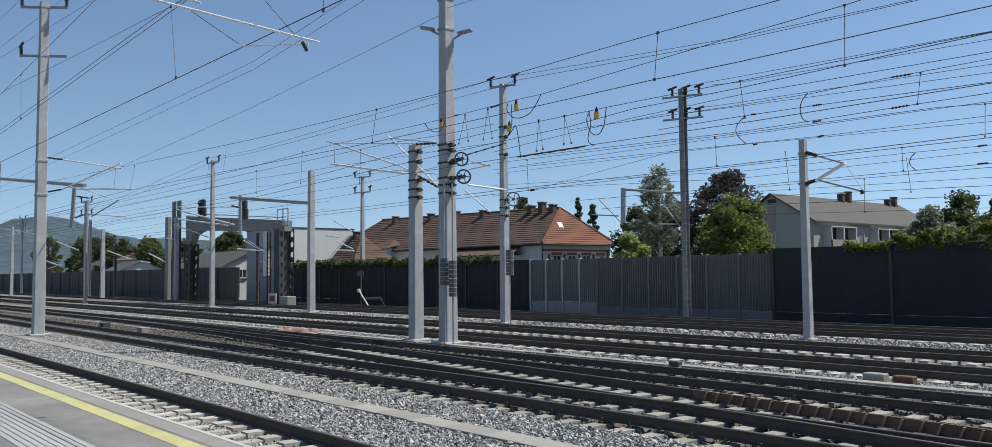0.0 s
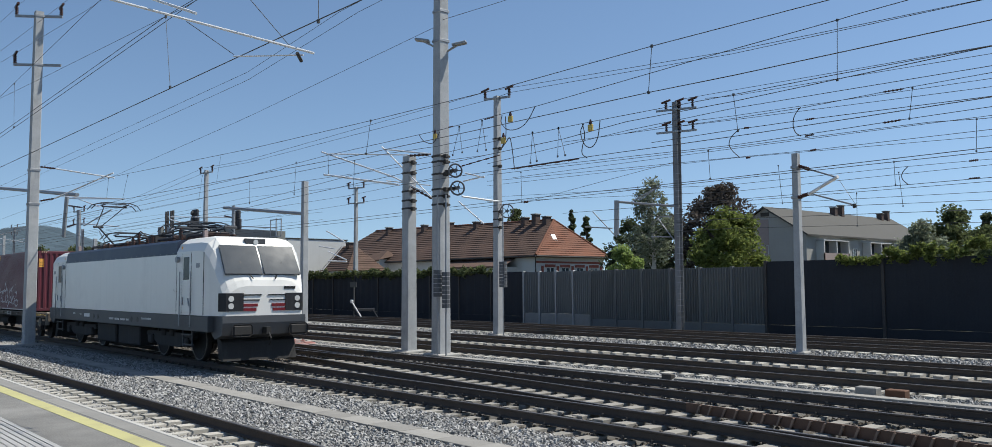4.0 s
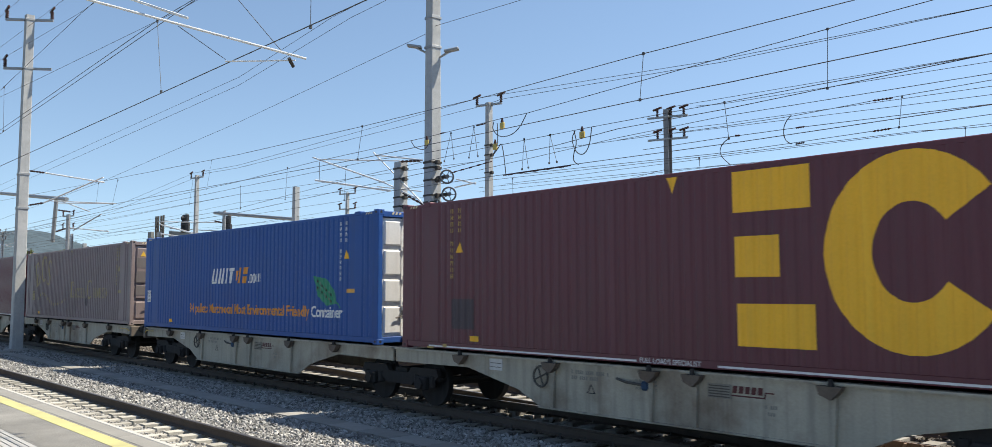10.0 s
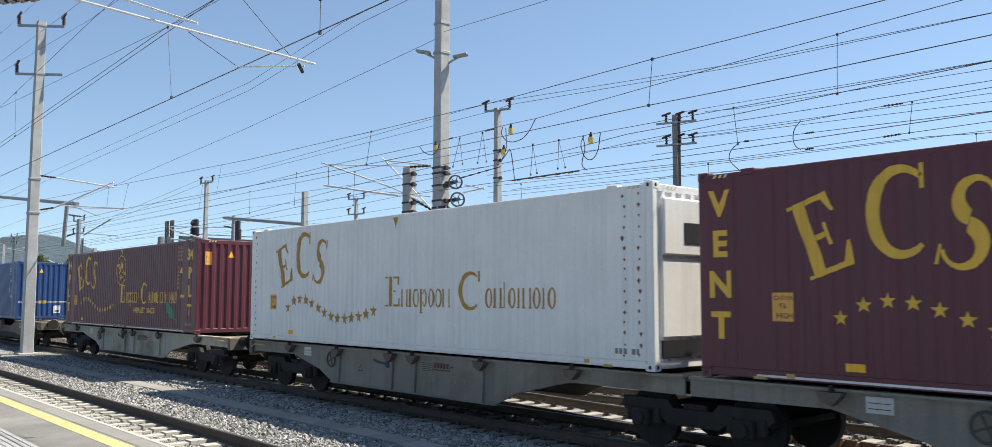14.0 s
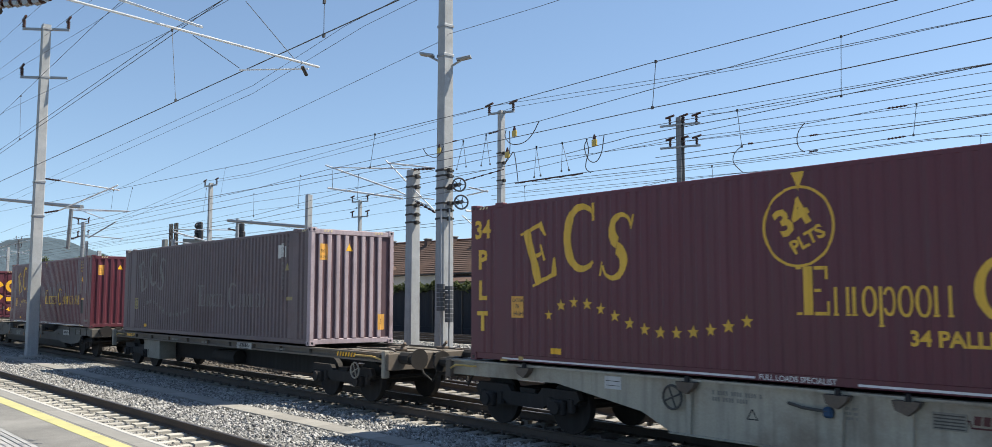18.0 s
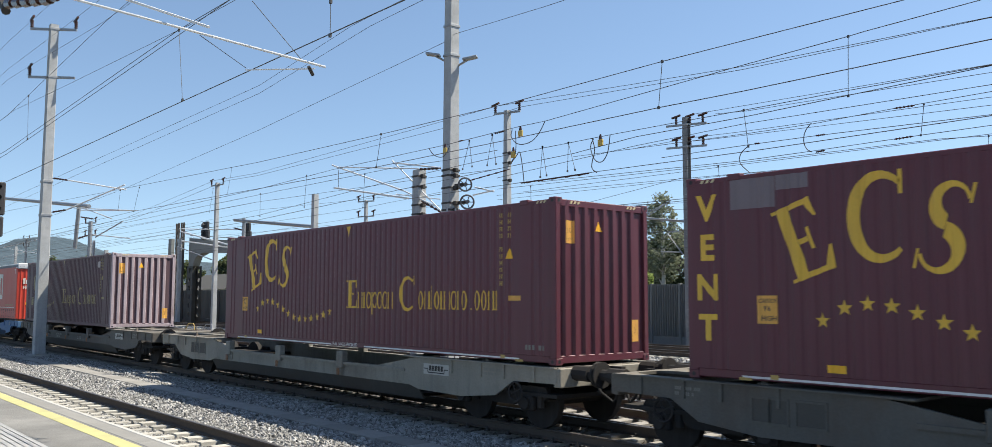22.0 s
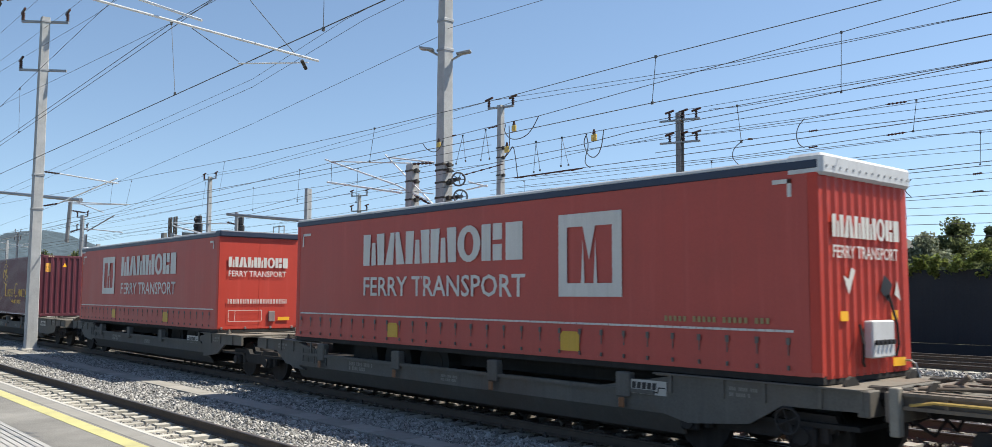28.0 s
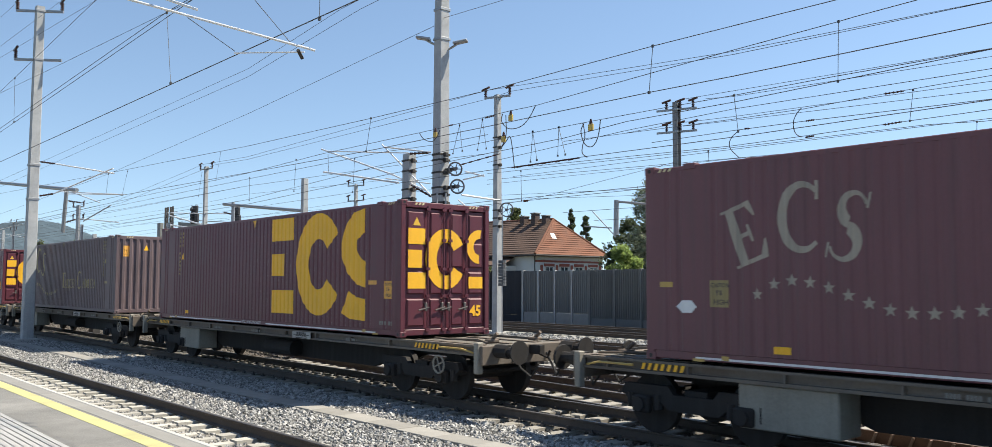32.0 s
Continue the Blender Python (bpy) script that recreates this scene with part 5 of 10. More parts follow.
for k in range(2):
    part("verge_board", Geo().add([(x, 48.6 + 0.12 - d, 3.95 + 0.05 + d) for d in (0.0, 0.14) for x in (-85.9 + 0.45 * k, -85.78 + 0.45 * k)] + [(x, 51.2 + 0.02, 6.78 + d) for d in (0.0, 0.14) for x in (-85.9 + 0.45 * k, -85.78 + 0.45 * k)],
         [(0, 1, 5, 4), (2, 3, 7, 6), (0, 2, 6, 4), (1, 3, 7, 5), (0, 1, 3, 2)]), M["frame_white"], annex, "pale verge board")
chimney(annex, -84.0, 51.2, 6.5, 0.55, 0.6)

apt = thing("apartment_building", "grey-beige apartment house with balconies under a slate roof", "apartment building")
ax0, ax1, ay0, ay1, ae, ar = -68.1, -56.7, 100.0, 135.0, 8.6, 12.3
part("wall", Geo().add([(ax0, ay0, -0.62), (ax1, ay0, -0.62), (ax1, ay1, -0.62), (ax0, ay1, -0.62), (ax0, ay0, ae), (ax1, ay0, ae), (ax1, ay1, ae), (ax0, ay1, ae), ((ax0 + ax1) / 2, ay0, ar - 0.15), ((ax0 + ax1) / 2, ay1, ar - 0.15)],
     [(0, 1, 5, 8, 4), (1, 2, 6, 5), (3, 7, 9, 6, 2), (0, 4, 7, 3)]), M["plaster_beige"], apt)
am = (ax0 + ax1) / 2
part("roof", Geo().add([(ax1 + 0.5, ay0 - 0.5, ae - 0.15), (ax1 + 0.5, ay1 + 0.5, ae - 0.15), (am, ay1 + 0.5, ar), (am, ay0 - 0.5, ar), (ax0 - 0.5, ay0 - 0.5, ae - 0.15), (ax0 - 0.5, ay1 + 0.5, ae - 0.15),
      (ax1 + 0.5, ay0 - 0.5, ae - 0.35), (am, ay0 - 0.5, ar - 0.2), (ax0 - 0.5, ay0 - 0.5, ae - 0.35), (ax1 + 0.5, ay1 + 0.5, ae - 0.35)],
     [(0, 1, 2, 3), (3, 2, 5, 4), (0, 3, 7, 6), (3, 4, 8, 7), (0, 6, 9, 1)]), M["slate"], apt)
for z in (6.0, 3.2):
    window(apt, pose(-62.6, ay0 - 0.02, z), 1.3, 1.3, sill=False)
part("pink_band", Geo().box(-63.4, -61.9, ay0 - 0.05, ay0 - 0.01, -0.6, 10.6), M["pink"], apt)
part("vent", Geo().box(-63.0, -61.8, ay0 - 0.06, ay0 - 0.0, 11.0, 11.5), M["dark_steel"], apt)
for k, yb in enumerate((102.3, 114.5)):
    for z in (5.2, 2.4):
        bal = part("balcony", Geo().box(ax1, ax1 + 1.1, yb, yb + 6.4, z - 0.15, z).box(ax1 + 1.02, ax1 + 1.1, yb, yb + 6.4, z, z + 0.95), M["pink"], apt, "pinkish balcony front")
        part("recess", Geo().box(ax1 + 0.01, ax1 + 0.04, yb + 0.3, yb + 6.1, z + 0.1, z + 2.5), M["pane"], bal)
        for q in (0.0, 3.1, 6.2):
            part("balcony_wall", Geo().box(ax1 + 0.0, ax1 + 1.1, yb + q, yb + q + 0.2, z, z + 2.55), M["frame_white"], bal)
        part("balcony_top", Geo().box(ax1, ax1 + 1.12, yb, yb + 6.4, z + 2.5, z + 2.62), M["frame_white"], bal)
    for z in (5.6, 2.8):
        for q in (7.8, 9.9):
            window(apt, pose(ax1 + 0.02, yb + q, z, 0, 0, 90), 1.1, 1.4)
for yc, hh in ((117.0, 1.5), (119.0, 1.9), (131.0, 1.3), (133.0, 1.8)):
    chimney(apt, am + 0.4, yc, 11.5, hh, 0.8)

low = thing("house", "low white shed with a grey roof behind the gantry", "house")
part("wall", Geo().box(-120, -104.0, 44.4, 52.4, -0.62, 3.6), M["plaster"], low)
part("gable", Geo().add([(-104.0, 44.4, 3.6), (-104.0, 52.4, 3.6), (-104.0, 48.4, 5.5), (-104.3, 44.4, 3.6), (-104.3, 52.4, 3.6), (-104.3, 48.4, 5.5)], [(0, 1, 2), (5, 4, 3)]), M["plaster"], low)
part("roof", Geo().add([(-120.5, 43.9, 3.5), (-103.6, 43.9, 3.5), (-103.6, 48.4, 5.65), (-120.5, 48.4, 5.65), (-103.6, 52.9, 3.5), (-120.5, 52.9, 3.5)], [(0, 1, 2, 3), (3, 2, 4, 5)]), M["slate"], low)
window(low, pose(-103.98, 46.8, 2.1, 0, 0, 90), 1.1, 1.1)
for hx, hy, he, hr, hm, lab in ((-188, 62, 6.0, 7.6, "tile_old", "far house with a brown gabled roof among trees"), (-176, 57, 3.7, 5.6, "slate", "far house with a dark slate roof"), (-212, 62, 4.2, 6.4, "slate", "far house with a dark slate roof")):
    h2 = thing("house", lab, "house")
    part("wall", Geo().box(hx - 5, hx + 5, hy - 4, hy + 4, -0.62, he), M["plaster_shaded"], h2)
    part("gable", Geo().add([(hx + 5, hy - 4, he), (hx + 5, hy + 4, he), (hx + 5, hy, hr - 0.15)], [(0, 1, 2)]), M["plaster"], h2)
    part("roof", Geo().add([(hx - 5.5, hy - 4.5, he - 0.1), (hx + 5.5, hy - 4.5, he - 0.1), (hx + 5.5, hy, hr), (hx - 5.5, hy, hr), (hx + 5.5, hy + 4.5, he - 0.1), (hx - 5.5, hy + 4.5, he - 0.1)], [(0, 1, 2, 3), (3, 2, 4, 5)]), M[hm], h2)
    window(h2, pose(hx + 2, hy - 4.02, 1.6), 1.2, 1.3)

# wooded hills on the skyline
def hill(cx, cy, sx, sy, h, label, seed):
    rg = np.random.default_rng(seed)
    nx = ny = 60
    xs, ys = np.linspace(-2.6, 2.6, nx), np.linspace(-2.6, 2.6, ny)
    gx, gy = np.meshgrid(xs, ys)
    gz = h * np.exp(-(gx ** 2 + gy ** 2) / 2) * (1 + 0.12 * np.sin(gx * 4 + seed) * np.cos(gy * 3)) + rg.normal(0, h * 0.012, gx.shape) - 6
    v = np.stack([cx + gx * sx, cy + gy * sy, gz], -1).reshape(-1, 3)
    i = np.arange(nx * ny).reshape(ny, nx)
    f = np.stack([i[:-1, :-1], i[:-1, 1:], i[1:, 1:], i[1:, :-1]], -1).reshape(-1, 4)
    return lump("hill", Geo().add(v.tolist(), f.tolist()), M["forest"], label, "hill", kind="structure")


# the blue in this base colour stands in for the haze of distance
M["forest"] = noise_mat("hazy_forest", (0.052, 0.078, 0.098), 1.0, var=0.25, scale=0.02, fine=0.15, bump=0.6, dist=3)
hill(-2020, 470, 260, 200, 126, "wooded hill on the skyline, tinted blue-green by painted haze", 2)
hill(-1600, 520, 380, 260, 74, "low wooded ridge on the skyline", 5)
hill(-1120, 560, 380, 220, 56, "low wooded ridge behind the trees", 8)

# ---- the signal gantry and things beside the tracks ----
M["gantry_dark"] = noise_mat("dark_gantry_steel", (0.075, 0.075, 0.07), 0.75, var=0.2, streak=0.3)
M["gantry"] = noise_mat("grey_green_gantry_paint", (0.22, 0.225, 0.21), 0.7, var=0.12, streak=0.3)
gan = thing("signal_gantry", "grey steel signal gantry with two black signals", "gantry", pose(0, 34.0, 0))
part("beam", Geo().prism([(-88.3, 8.5), (-66.6, 6.9), (-66.6, 6.0), (-84.6, 6.85), (-86.4, 6.5), (-87.2, 5.6), (-88.3, 5.6)], -0.35, 0.35), M["gantry"], gan)
part("beam_seam", Geo().box(-77.2, -77.12, -0.358, -0.352, 6.55, 7.66), M["dark_steel"], gan)
part("top_rail", Geo().tube((-88.2, -0.3, 8.75), (-66.7, -0.3, 7.15), 0.04, n=6), M["steel"], gan)


def holed_plate(x0, x1, z0, z1, y, r):
    """An upright plate with a row of round holes through it."""
    g = Geo()
    n = int((z1 - z0) / (r * 3.2))
    h = (z1 - z0) / n
    cx = (x0 + x1) / 2
    for k in range(n):
        a, b = z0 + k * h, z0 + (k + 1) * h
        cz, vs = (a + b) / 2, []
        for i in range(16):
            t = 2 * math.pi * i / 16 + math.pi / 4
            c, s = math.cos(t), math.sin(t)
            q = max(abs(c), abs(s))
            vs += [(cx + c / q * (x1 - x0) / 2, y, cz + s / q * h / 2), (cx + c * r, y, cz + s * r), (cx + c * r, y + 0.05, cz + s * r)]
        fs = []
        for i in range(16):
            j = (i + 1) % 16
            fs += [(i * 3, j * 3, j * 3 + 1, i * 3 + 1), (i * 3 + 1, j * 3 + 1, j * 3 + 2, i * 3 + 2)]
        g.add(vs, fs)
    return g


for x0, x1, h, mm in ((-88.3, -86.8, 5.6, "gantry_dark"), (-67.3, -66.4, 6.2, "gantry")):
    up = part("upright", holed_plate(x0, x1, -0.6, h, -0.5, 0.26), M[mm], gan, "column plate with round holes")
    part("web", Geo().box(x0 - 0.9 if x0 > -80 else x0, x0 + 0.06, -0.5, 0.5, -0.6, h), M["gantry_dark"], up)
    part("back_plate", holed_plate(x0, x1, -0.6, h, 0.45, 0.26), M["gantry_dark"], up)
# two latticed antenna masts beside the column
for x in (-90.3, -88.9):
    g = Geo()
    for dx in (-0.3, 0.3):
        g.box(x + dx - 0.09, x + dx + 0.09, -0.9, -0.75, -0.6, 10.1)
    for i in range(16):
        a, b = (-0.3, 0.3) if i % 2 else (0.3, -0.3)
        g.tube((x + a, -0.82, -0.4 + i * 0.62), (x + b, -0.82, 0.22 + i * 0.62), 0.045, n=5)
    part("lattice_mast", g, M["dark_steel"], gan, "dark latticed antenna mast")
part("side_post", Geo().bbox(-92.7, -91.9, -0.9, -0.5, -0.6, 8.6, 0.04), M["gantry"], gan)
for x, z in ((-84.1, 8.15), (-74.6, 7.4)):
    s = part("signal_head", Geo().bbox(x - 0.8, x + 0.8, -0.5, -0.2, z, z + 1.0, 0.08).bbox(x - 0.6, x + 0.6, -0.5, -0.2, z + 1.0, z + 1.75, 0.08), M["black_iron"], gan, "black signal head")
    for dz in (0.35, 0.75, 1.35):
        part("hood", Geo().tube((x, -0.5, z + dz), (x, -0.75, z + dz + 0.02), 0.2, n=10), M["black_iron"], s)
cage = part("cage", Geo().box(-67.7, -67.62, -0.5, -0.44, 6.4, 7.9).box(-66.7, -66.62, -0.5, -0.44, 6.4, 7.95).box(-65.8, -65.72, -0.5, -0.44, 6.4, 7.85).box(-67.7, -65.72, -0.5, -0.46, 7.8, 7.88).box(-67.7, -65.72, -0.5, -0.46, 6.4, 6.48), M["steel"], gan)
part("white_pipe", Geo().bbox(-69.7, -68.9, -0.8, -0.5, 2.3, 6.1, 0.04), M["frame_white"], gan, "pale cable duct")
g = Geo().box(-68.75, -68.67, -0.9, -0.8, -0.5, 6.0).box(-68.2, -68.12, -0.9, -0.8, -0.5, 6.0)
for i in range(20):
    g.box(-68.7, -68.15, -0.88, -0.83, -0.2 + i * 0.31, -0.16 + i * 0.31)
part("walkway_ladder", g, M["dark_steel"], gan)
part("thin_post", Geo().tube((-70.7, -0.8, -0.5), (-70.7, -0.8, 6.0), 0.13, n=8), M["dark_steel"], gan)

stop = thing("stop_board", "red board with white border on a low buffer frame", "sign", pose(-67.4, 33.0, 0))
part("board", Geo().bbox(-0.75, 0.75, -0.05, 0.0, 0.0, 0.85, 0.01), M["frame_white"], stop)
part("red_field", Geo().box(-0.48, 0.48, -0.06, -0.052, 0.2, 0.66), M["brick"], stop)
part("frame", Geo().tube((-0.3, 0, -0.3), (-0.3, 0, 0.1), 0.05, n=6).tube((0.3, 0, -0.3), (0.3, 0, 0.1), 0.05, n=6).tube((0.2, -0.1, 0.0), (1.6, -0.6, -0.28), 0.06, n=6), M["frame_white"], stop)

buf = thing("buffer_stop", "low dark buffer frame with a leaning white arm", "buffer stop", pose(-56.37, 35.6, 0))
part("beam", Geo().bbox(-0.1, 0.1, -0.9, 0.9, 0.42, 0.62, 0.03), M["barrier_navy"], buf)
for y in (-0.75, 0.75):
    part("strut", Geo().tube((0, y, 0.55), (0.9, y, -0.2), 0.05, n=6), M["barrier_navy"], buf)
part("arm", Geo().tube((-0.1, -1.0, 1.15), (1.2, -1.0, 0.05), 0.05, n=8), M["frame_white"], buf, "leaning white arm")
part("arm_head", Geo().tube((-0.1, -1.08, 1.15), (-0.1, -0.92, 1.15), 0.14, n=12), M["frame_white"], buf)
part("sign_plate", Geo().bbox(-0.45, 0.45, -0.95, -0.9, 2.2, 2.6, 0.01).box(-0.04, 0.04, -0.9, -0.84, -0.2, 2.2), M["barrier_west"], buf, "grey plate on a thin post")

cab = thing("control_cabinet", "pale grey control cabinet beside the gantry", "cabinet", pose(-65.9, 33.6, 0))
part("case", Geo().bbox(-0.7, 0.7, -0.4, 0.4, -0.3, 0.62, 0.03), M["plinth"], cab)
part("door", Geo().box(-0.65, 0.65, -0.415, -0.402, -0.15, 0.55), M["plinth"], cab)

M["wood_lid"] = noise_mat("brown_cover", (0.12, 0.06, 0.035), 0.9, var=0.2)
# small trackside gear
for x, y, s, mat, lab in ((-9.5, 19.2, 0.24, "lid", "pale concrete cable chamber"), (-8.85, 19.2, 0.22, "wood_lid", "brown cover of a cable chamber"), (-19.6, 18.9, 0.16, "dark_steel", "dark track contact box"), (-14.6, 18.6, 0.16, "dark_steel", "dark track contact box"),
                          (-41.0, 13.7, 0.3, "lid", "pale concrete block between the tracks"), (-47.0, 13.8, 0.3, "dark_steel", "dark point machine box")):
    b = lump("trackside_box", Geo().bbox(-s, s, -s * 0.6, s * 0.6, -0.3, -0.14 + s * 0.5, 0.02), M.setdefault(mat, M["brick"]), lab, "box", pose(x, y, 0), group="trackside boxes")
M["sheeting"] = noise_mat("faded_red_sheeting", (0.294, 0.14, 0.119), 0.8, var=0.35, scale=2, fine=20, stain=(0.42, 0.392, 0.364), stain_amt=0.8)
rc = Geo()
r5 = random.Random(5)
hump = [[0.03 + 0.22 * r5.random() * math.sin(math.pi * (i + 0.3) / 15) * (1 if 0 < j < 5 else 0.2) for i in range(15)] for j in range(6)]
rc.add([(-37.3 + i * 0.27 + r5.uniform(-0.1, 0.1), 18.2 + j * 0.17 + r5.uniform(-0.06, 0.06), -0.24 + hump[j][i]) for j in range(6) for i in range(15)],
       [(j * 15 + i, j * 15 + i + 1, j * 15 + i + 16, j * 15 + i + 15) for j in range(5) for i in range(14)])
lump("red_sheeting", rc, M["sheeting"], "crumpled red and white sheeting on the ballast", "sheeting")

# the signal beside the platform track
sig = thing("railway_signal", "black two-part colour light signal on a post", "signal", pose(-41.0, 7.45, 0))
part("post", Geo().tube((0, 0, -0.5), (0, 0, 5.0), 0.07, n=10), M["steel"], sig)
for z0, z1, w in ((5.74, 7.13, 0.33), (4.84, 5.69, 0.30)):
    hd = part("signal_head", Geo().bbox(-0.12, 0.12, -w, w, z0, z1, 0.05), M["black_iron"], sig, "black signal head")
    for k in range(2 if z1 - z0 < 1 else 3):
        zz = z0 + (z1 - z0) * (k + 0.5) / (2 if z1 - z0 < 1 else 3)
        part("hood", Geo().tube((0.12, 0, zz), (0.36, 0, zz + 0.02), 0.14, n=10, caps=False), M["black_iron"], hd)
part("bracket", Geo().box(-0.05, 0.05, -0.05, 0.05, 4.8, 6.9), M["steel"], sig)

# ---- the train: materials ----
def paint(name, base, **k):
    a = dict(rough=0.5, var=0.10, scale=0.8, fine=30, bump=0.05, streak=0.35, stain=(0.10, 0.06, 0.04), stain_amt=0.12, spec=0.35, fade=0.22)
    a.update(k)
    return noise_mat(name, base, **a)


M["maroon"] = paint("maroon_paint", (0.108, 0.025, 0.037), spec=0.42, rough=0.44)
M["maroon_pale"] = paint("sun_bleached_maroon_paint", (0.142, 0.056, 0.064), spec=0.42, rough=0.46, streak=0.5)
M["faded"] = paint("faded_maroon_paint", (0.135, 0.098, 0.104), var=0.24, streak=0.6, rough=0.55, stain=(0.075, 0.04, 0.035), stain_amt=0.45)
M["faded_brown"] = paint("faded_brown_maroon_paint", (0.106, 0.060, 0.068), var=0.24, streak=0.6, rough=0.55, stain=(0.075, 0.04, 0.035), stain_amt=0.4)
# pale pink that carries the sunlight on two containers' ends
M["sunlit_end"] = paint("sunlit_pink_paint", (0.43, 0.345, 0.365), var=0.25, streak=0.7, rough=0.65, stain=(0.13, 0.085, 0.07), stain_amt=0.6)
M["faded_dark"] = paint("faded_dark_maroon_paint", (0.125, 0.064, 0.070), var=0.18, streak=0.5, rough=0.65)
M["blue"] = paint("blue_paint", (0.018, 0.076, 0.275), spec=0.25, rough=0.5)
M["blue_pale"] = paint("bleached_blue_paint", (0.030, 0.085, 0.25), spec=0.25, rough=0.5)
M["navy"] = paint("navy_paint", (0.025, 0.066, 0.195), spec=0.38, rough=0.45)
M["white_box"] = paint("white_reefer_paint", (0.74, 0.74, 0.72), streak=0.2, stain=(0.35, 0.28, 0.2))
M["grey_door"] = paint("greyed_door_paint", (0.245, 0.195, 0.19), var=0.25, streak=0.5, stain_amt=0.35)
M["yellow"] = paint("yellow_lettering", (0.88, 0.46, 0.03), streak=0.15, stain_amt=0.06)
M["gold"] = paint("pale_yellow_lettering", (0.72, 0.43, 0.055), streak=0.3)
M["hazard"] = paint("pale_hazard_strokes", (0.62, 0.52, 0.30), streak=0.3)
M["caution"] = paint("orange_caution_sticker", (0.74, 0.38, 0.08), streak=0.4, stain_amt=0.3)
M["faded_gold"] = paint("faded_lettering", (0.29, 0.225, 0.10), streak=0.6, fade=0.3)
M["sticker"] = paint("torn_white_sticker", (0.55, 0.54, 0.52), streak=0.4, stain_amt=0.4)
M["ghost"] = paint("worn_off_lettering", (0.165, 0.145, 0.14), streak=0.6, fade=0.3)
M["faded_grey"] = paint("chalky_maroon_paint", (0.190, 0.138, 0.147), var=0.2, streak=0.5, rough=0.5, spec=0.5, stain=(0.09, 0.05, 0.045), stain_amt=0.4)
M["chalk"] = paint("chalky_worn_lettering", (0.34, 0.295, 0.235), streak=0.6, fade=0.3)
M["dull_gold"] = paint("dull_yellow_lettering", (0.46, 0.31, 0.09), streak=0.45)
M["old_gold"] = paint("dark_gold_lettering", (0.40, 0.22, 0.04), streak=0.25)
M["orange"] = paint("orange_lettering", (0.66, 0.25, 0.02), streak=0.15)
M["white_let"] = paint("white_lettering", (0.68, 0.68, 0.67), streak=0.25)
M["graffiti"] = paint("grey_spray_paint", (0.50, 0.48, 0.50), streak=0.3)
M["bleached"] = paint("bleached_door_paint", (0.40, 0.345, 0.335), streak=0.5, var=0.25, stain_amt=0.4)
M["grey_plate"] = paint("grimy_white_plate", (0.42, 0.41, 0.38), streak=0.4, stain_amt=0.4)
M["stencil"] = paint("dim_stencil_paint", (0.20, 0.19, 0.17), streak=0.4)
M["latch"] = paint("rusty_orange_paint", (0.20, 0.085, 0.035))
M["patch"] = paint("grey_patch_paint", (0.185, 0.145, 0.158), streak=0.3)
M["green"] = paint("green_leaf_sticker", (0.02, 0.22, 0.12))
M["black"] = paint("black_paint", (0.02, 0.02, 0.022))
M["red"] = paint("red_tarpaulin", (0.425, 0.074, 0.058), rough=0.5, streak=0.15)
M["red_bright"] = paint("red_panel_paint", (0.47, 0.050, 0.032), streak=0.1)
M["roof_grey"] = paint("pale_roof_sheet", (0.55, 0.56, 0.57))
M["wag_light"] = paint("pale_grey_wagon_paint", (0.385, 0.35, 0.28), streak=0.7, stain=(0.13, 0.075, 0.045), stain_amt=0.75, rough=0.75, var=0.22)
M["wag_grime"] = paint("grimy_grey_wagon_paint", (0.225, 0.205, 0.17), streak=0.7, stain=(0.10, 0.06, 0.04), stain_amt=0.75, rough=0.75, var=0.25)
M["wag_brown"] = paint("dusty_brown_wagon_paint", (0.145, 0.122, 0.10), streak=0.5, stain_amt=0.5, rough=0.8, var=0.25)
M["wag_dark"] = paint("dark_grey_wagon_paint", (0.078, 0.073, 0.065), streak=0.5, stain_amt=0.3, rough=0.75, var=0.2)
M["wag_mid"] = paint("grey_brown_wagon_paint", (0.25, 0.232, 0.195), streak=0.5, stain_amt=0.4, rough=0.75, var=0.25)
M["rust_mount"] = paint("rusted_bracket_paint", (0.135, 0.105, 0.082), streak=0.5, stain_amt=0.6, rough=0.85, var=0.35)
M["dark_red"] = paint("dark_red_mark", (0.09, 0.022, 0.022), streak=0.3)
M["faded_yellow"] = paint("faded_yellow_sign", (0.29, 0.235, 0.075), streak=0.5, stain_amt=0.5)
M["buckle"] = paint("grimy_buckle_steel", (0.10, 0.085, 0.078), spec=0.5)
M["lift_gold"] = paint("golden_plate_paint", (0.55, 0.33, 0.04), streak=0.3)
M["dark_blot"] = paint("dark_overpaint", (0.055, 0.038, 0.048), streak=0.3)
M["loco_bogie"] = paint("dark_bogie_paint", (0.03, 0.029, 0.028), rough=0.8, var=0.3)
M["blue_grime"] = paint("grimy_dark_blue_paint", (0.032, 0.070, 0.135), streak=0.5, stain_amt=0.5, rough=0.8)
M["wag_dusk"] = paint("dark_olive_wagon_paint", (0.106, 0.100, 0.089), streak=0.55, stain_amt=0.45, rough=0.75, var=0.28)
M["tilt_white"] = paint("warm_white_tarpaulin_print", (0.60, 0.58, 0.54), streak=0.3)
M["wag_blue"] = paint("blue_wagon_paint", (0.062, 0.148, 0.285), streak=0.4, rough=0.6)
M["deck"] = paint("dusty_deck_steel", (0.15, 0.137, 0.116), rough=0.85, var=0.25, stain_amt=0.5)
M["bogie"] = paint("grimy_bogie_steel", (0.022, 0.020, 0.019), rough=0.85, var=0.3)
M["rubber"] = noise_mat("tyre_rubber", (0.02, 0.02, 0.02), 0.85, var=0.2)
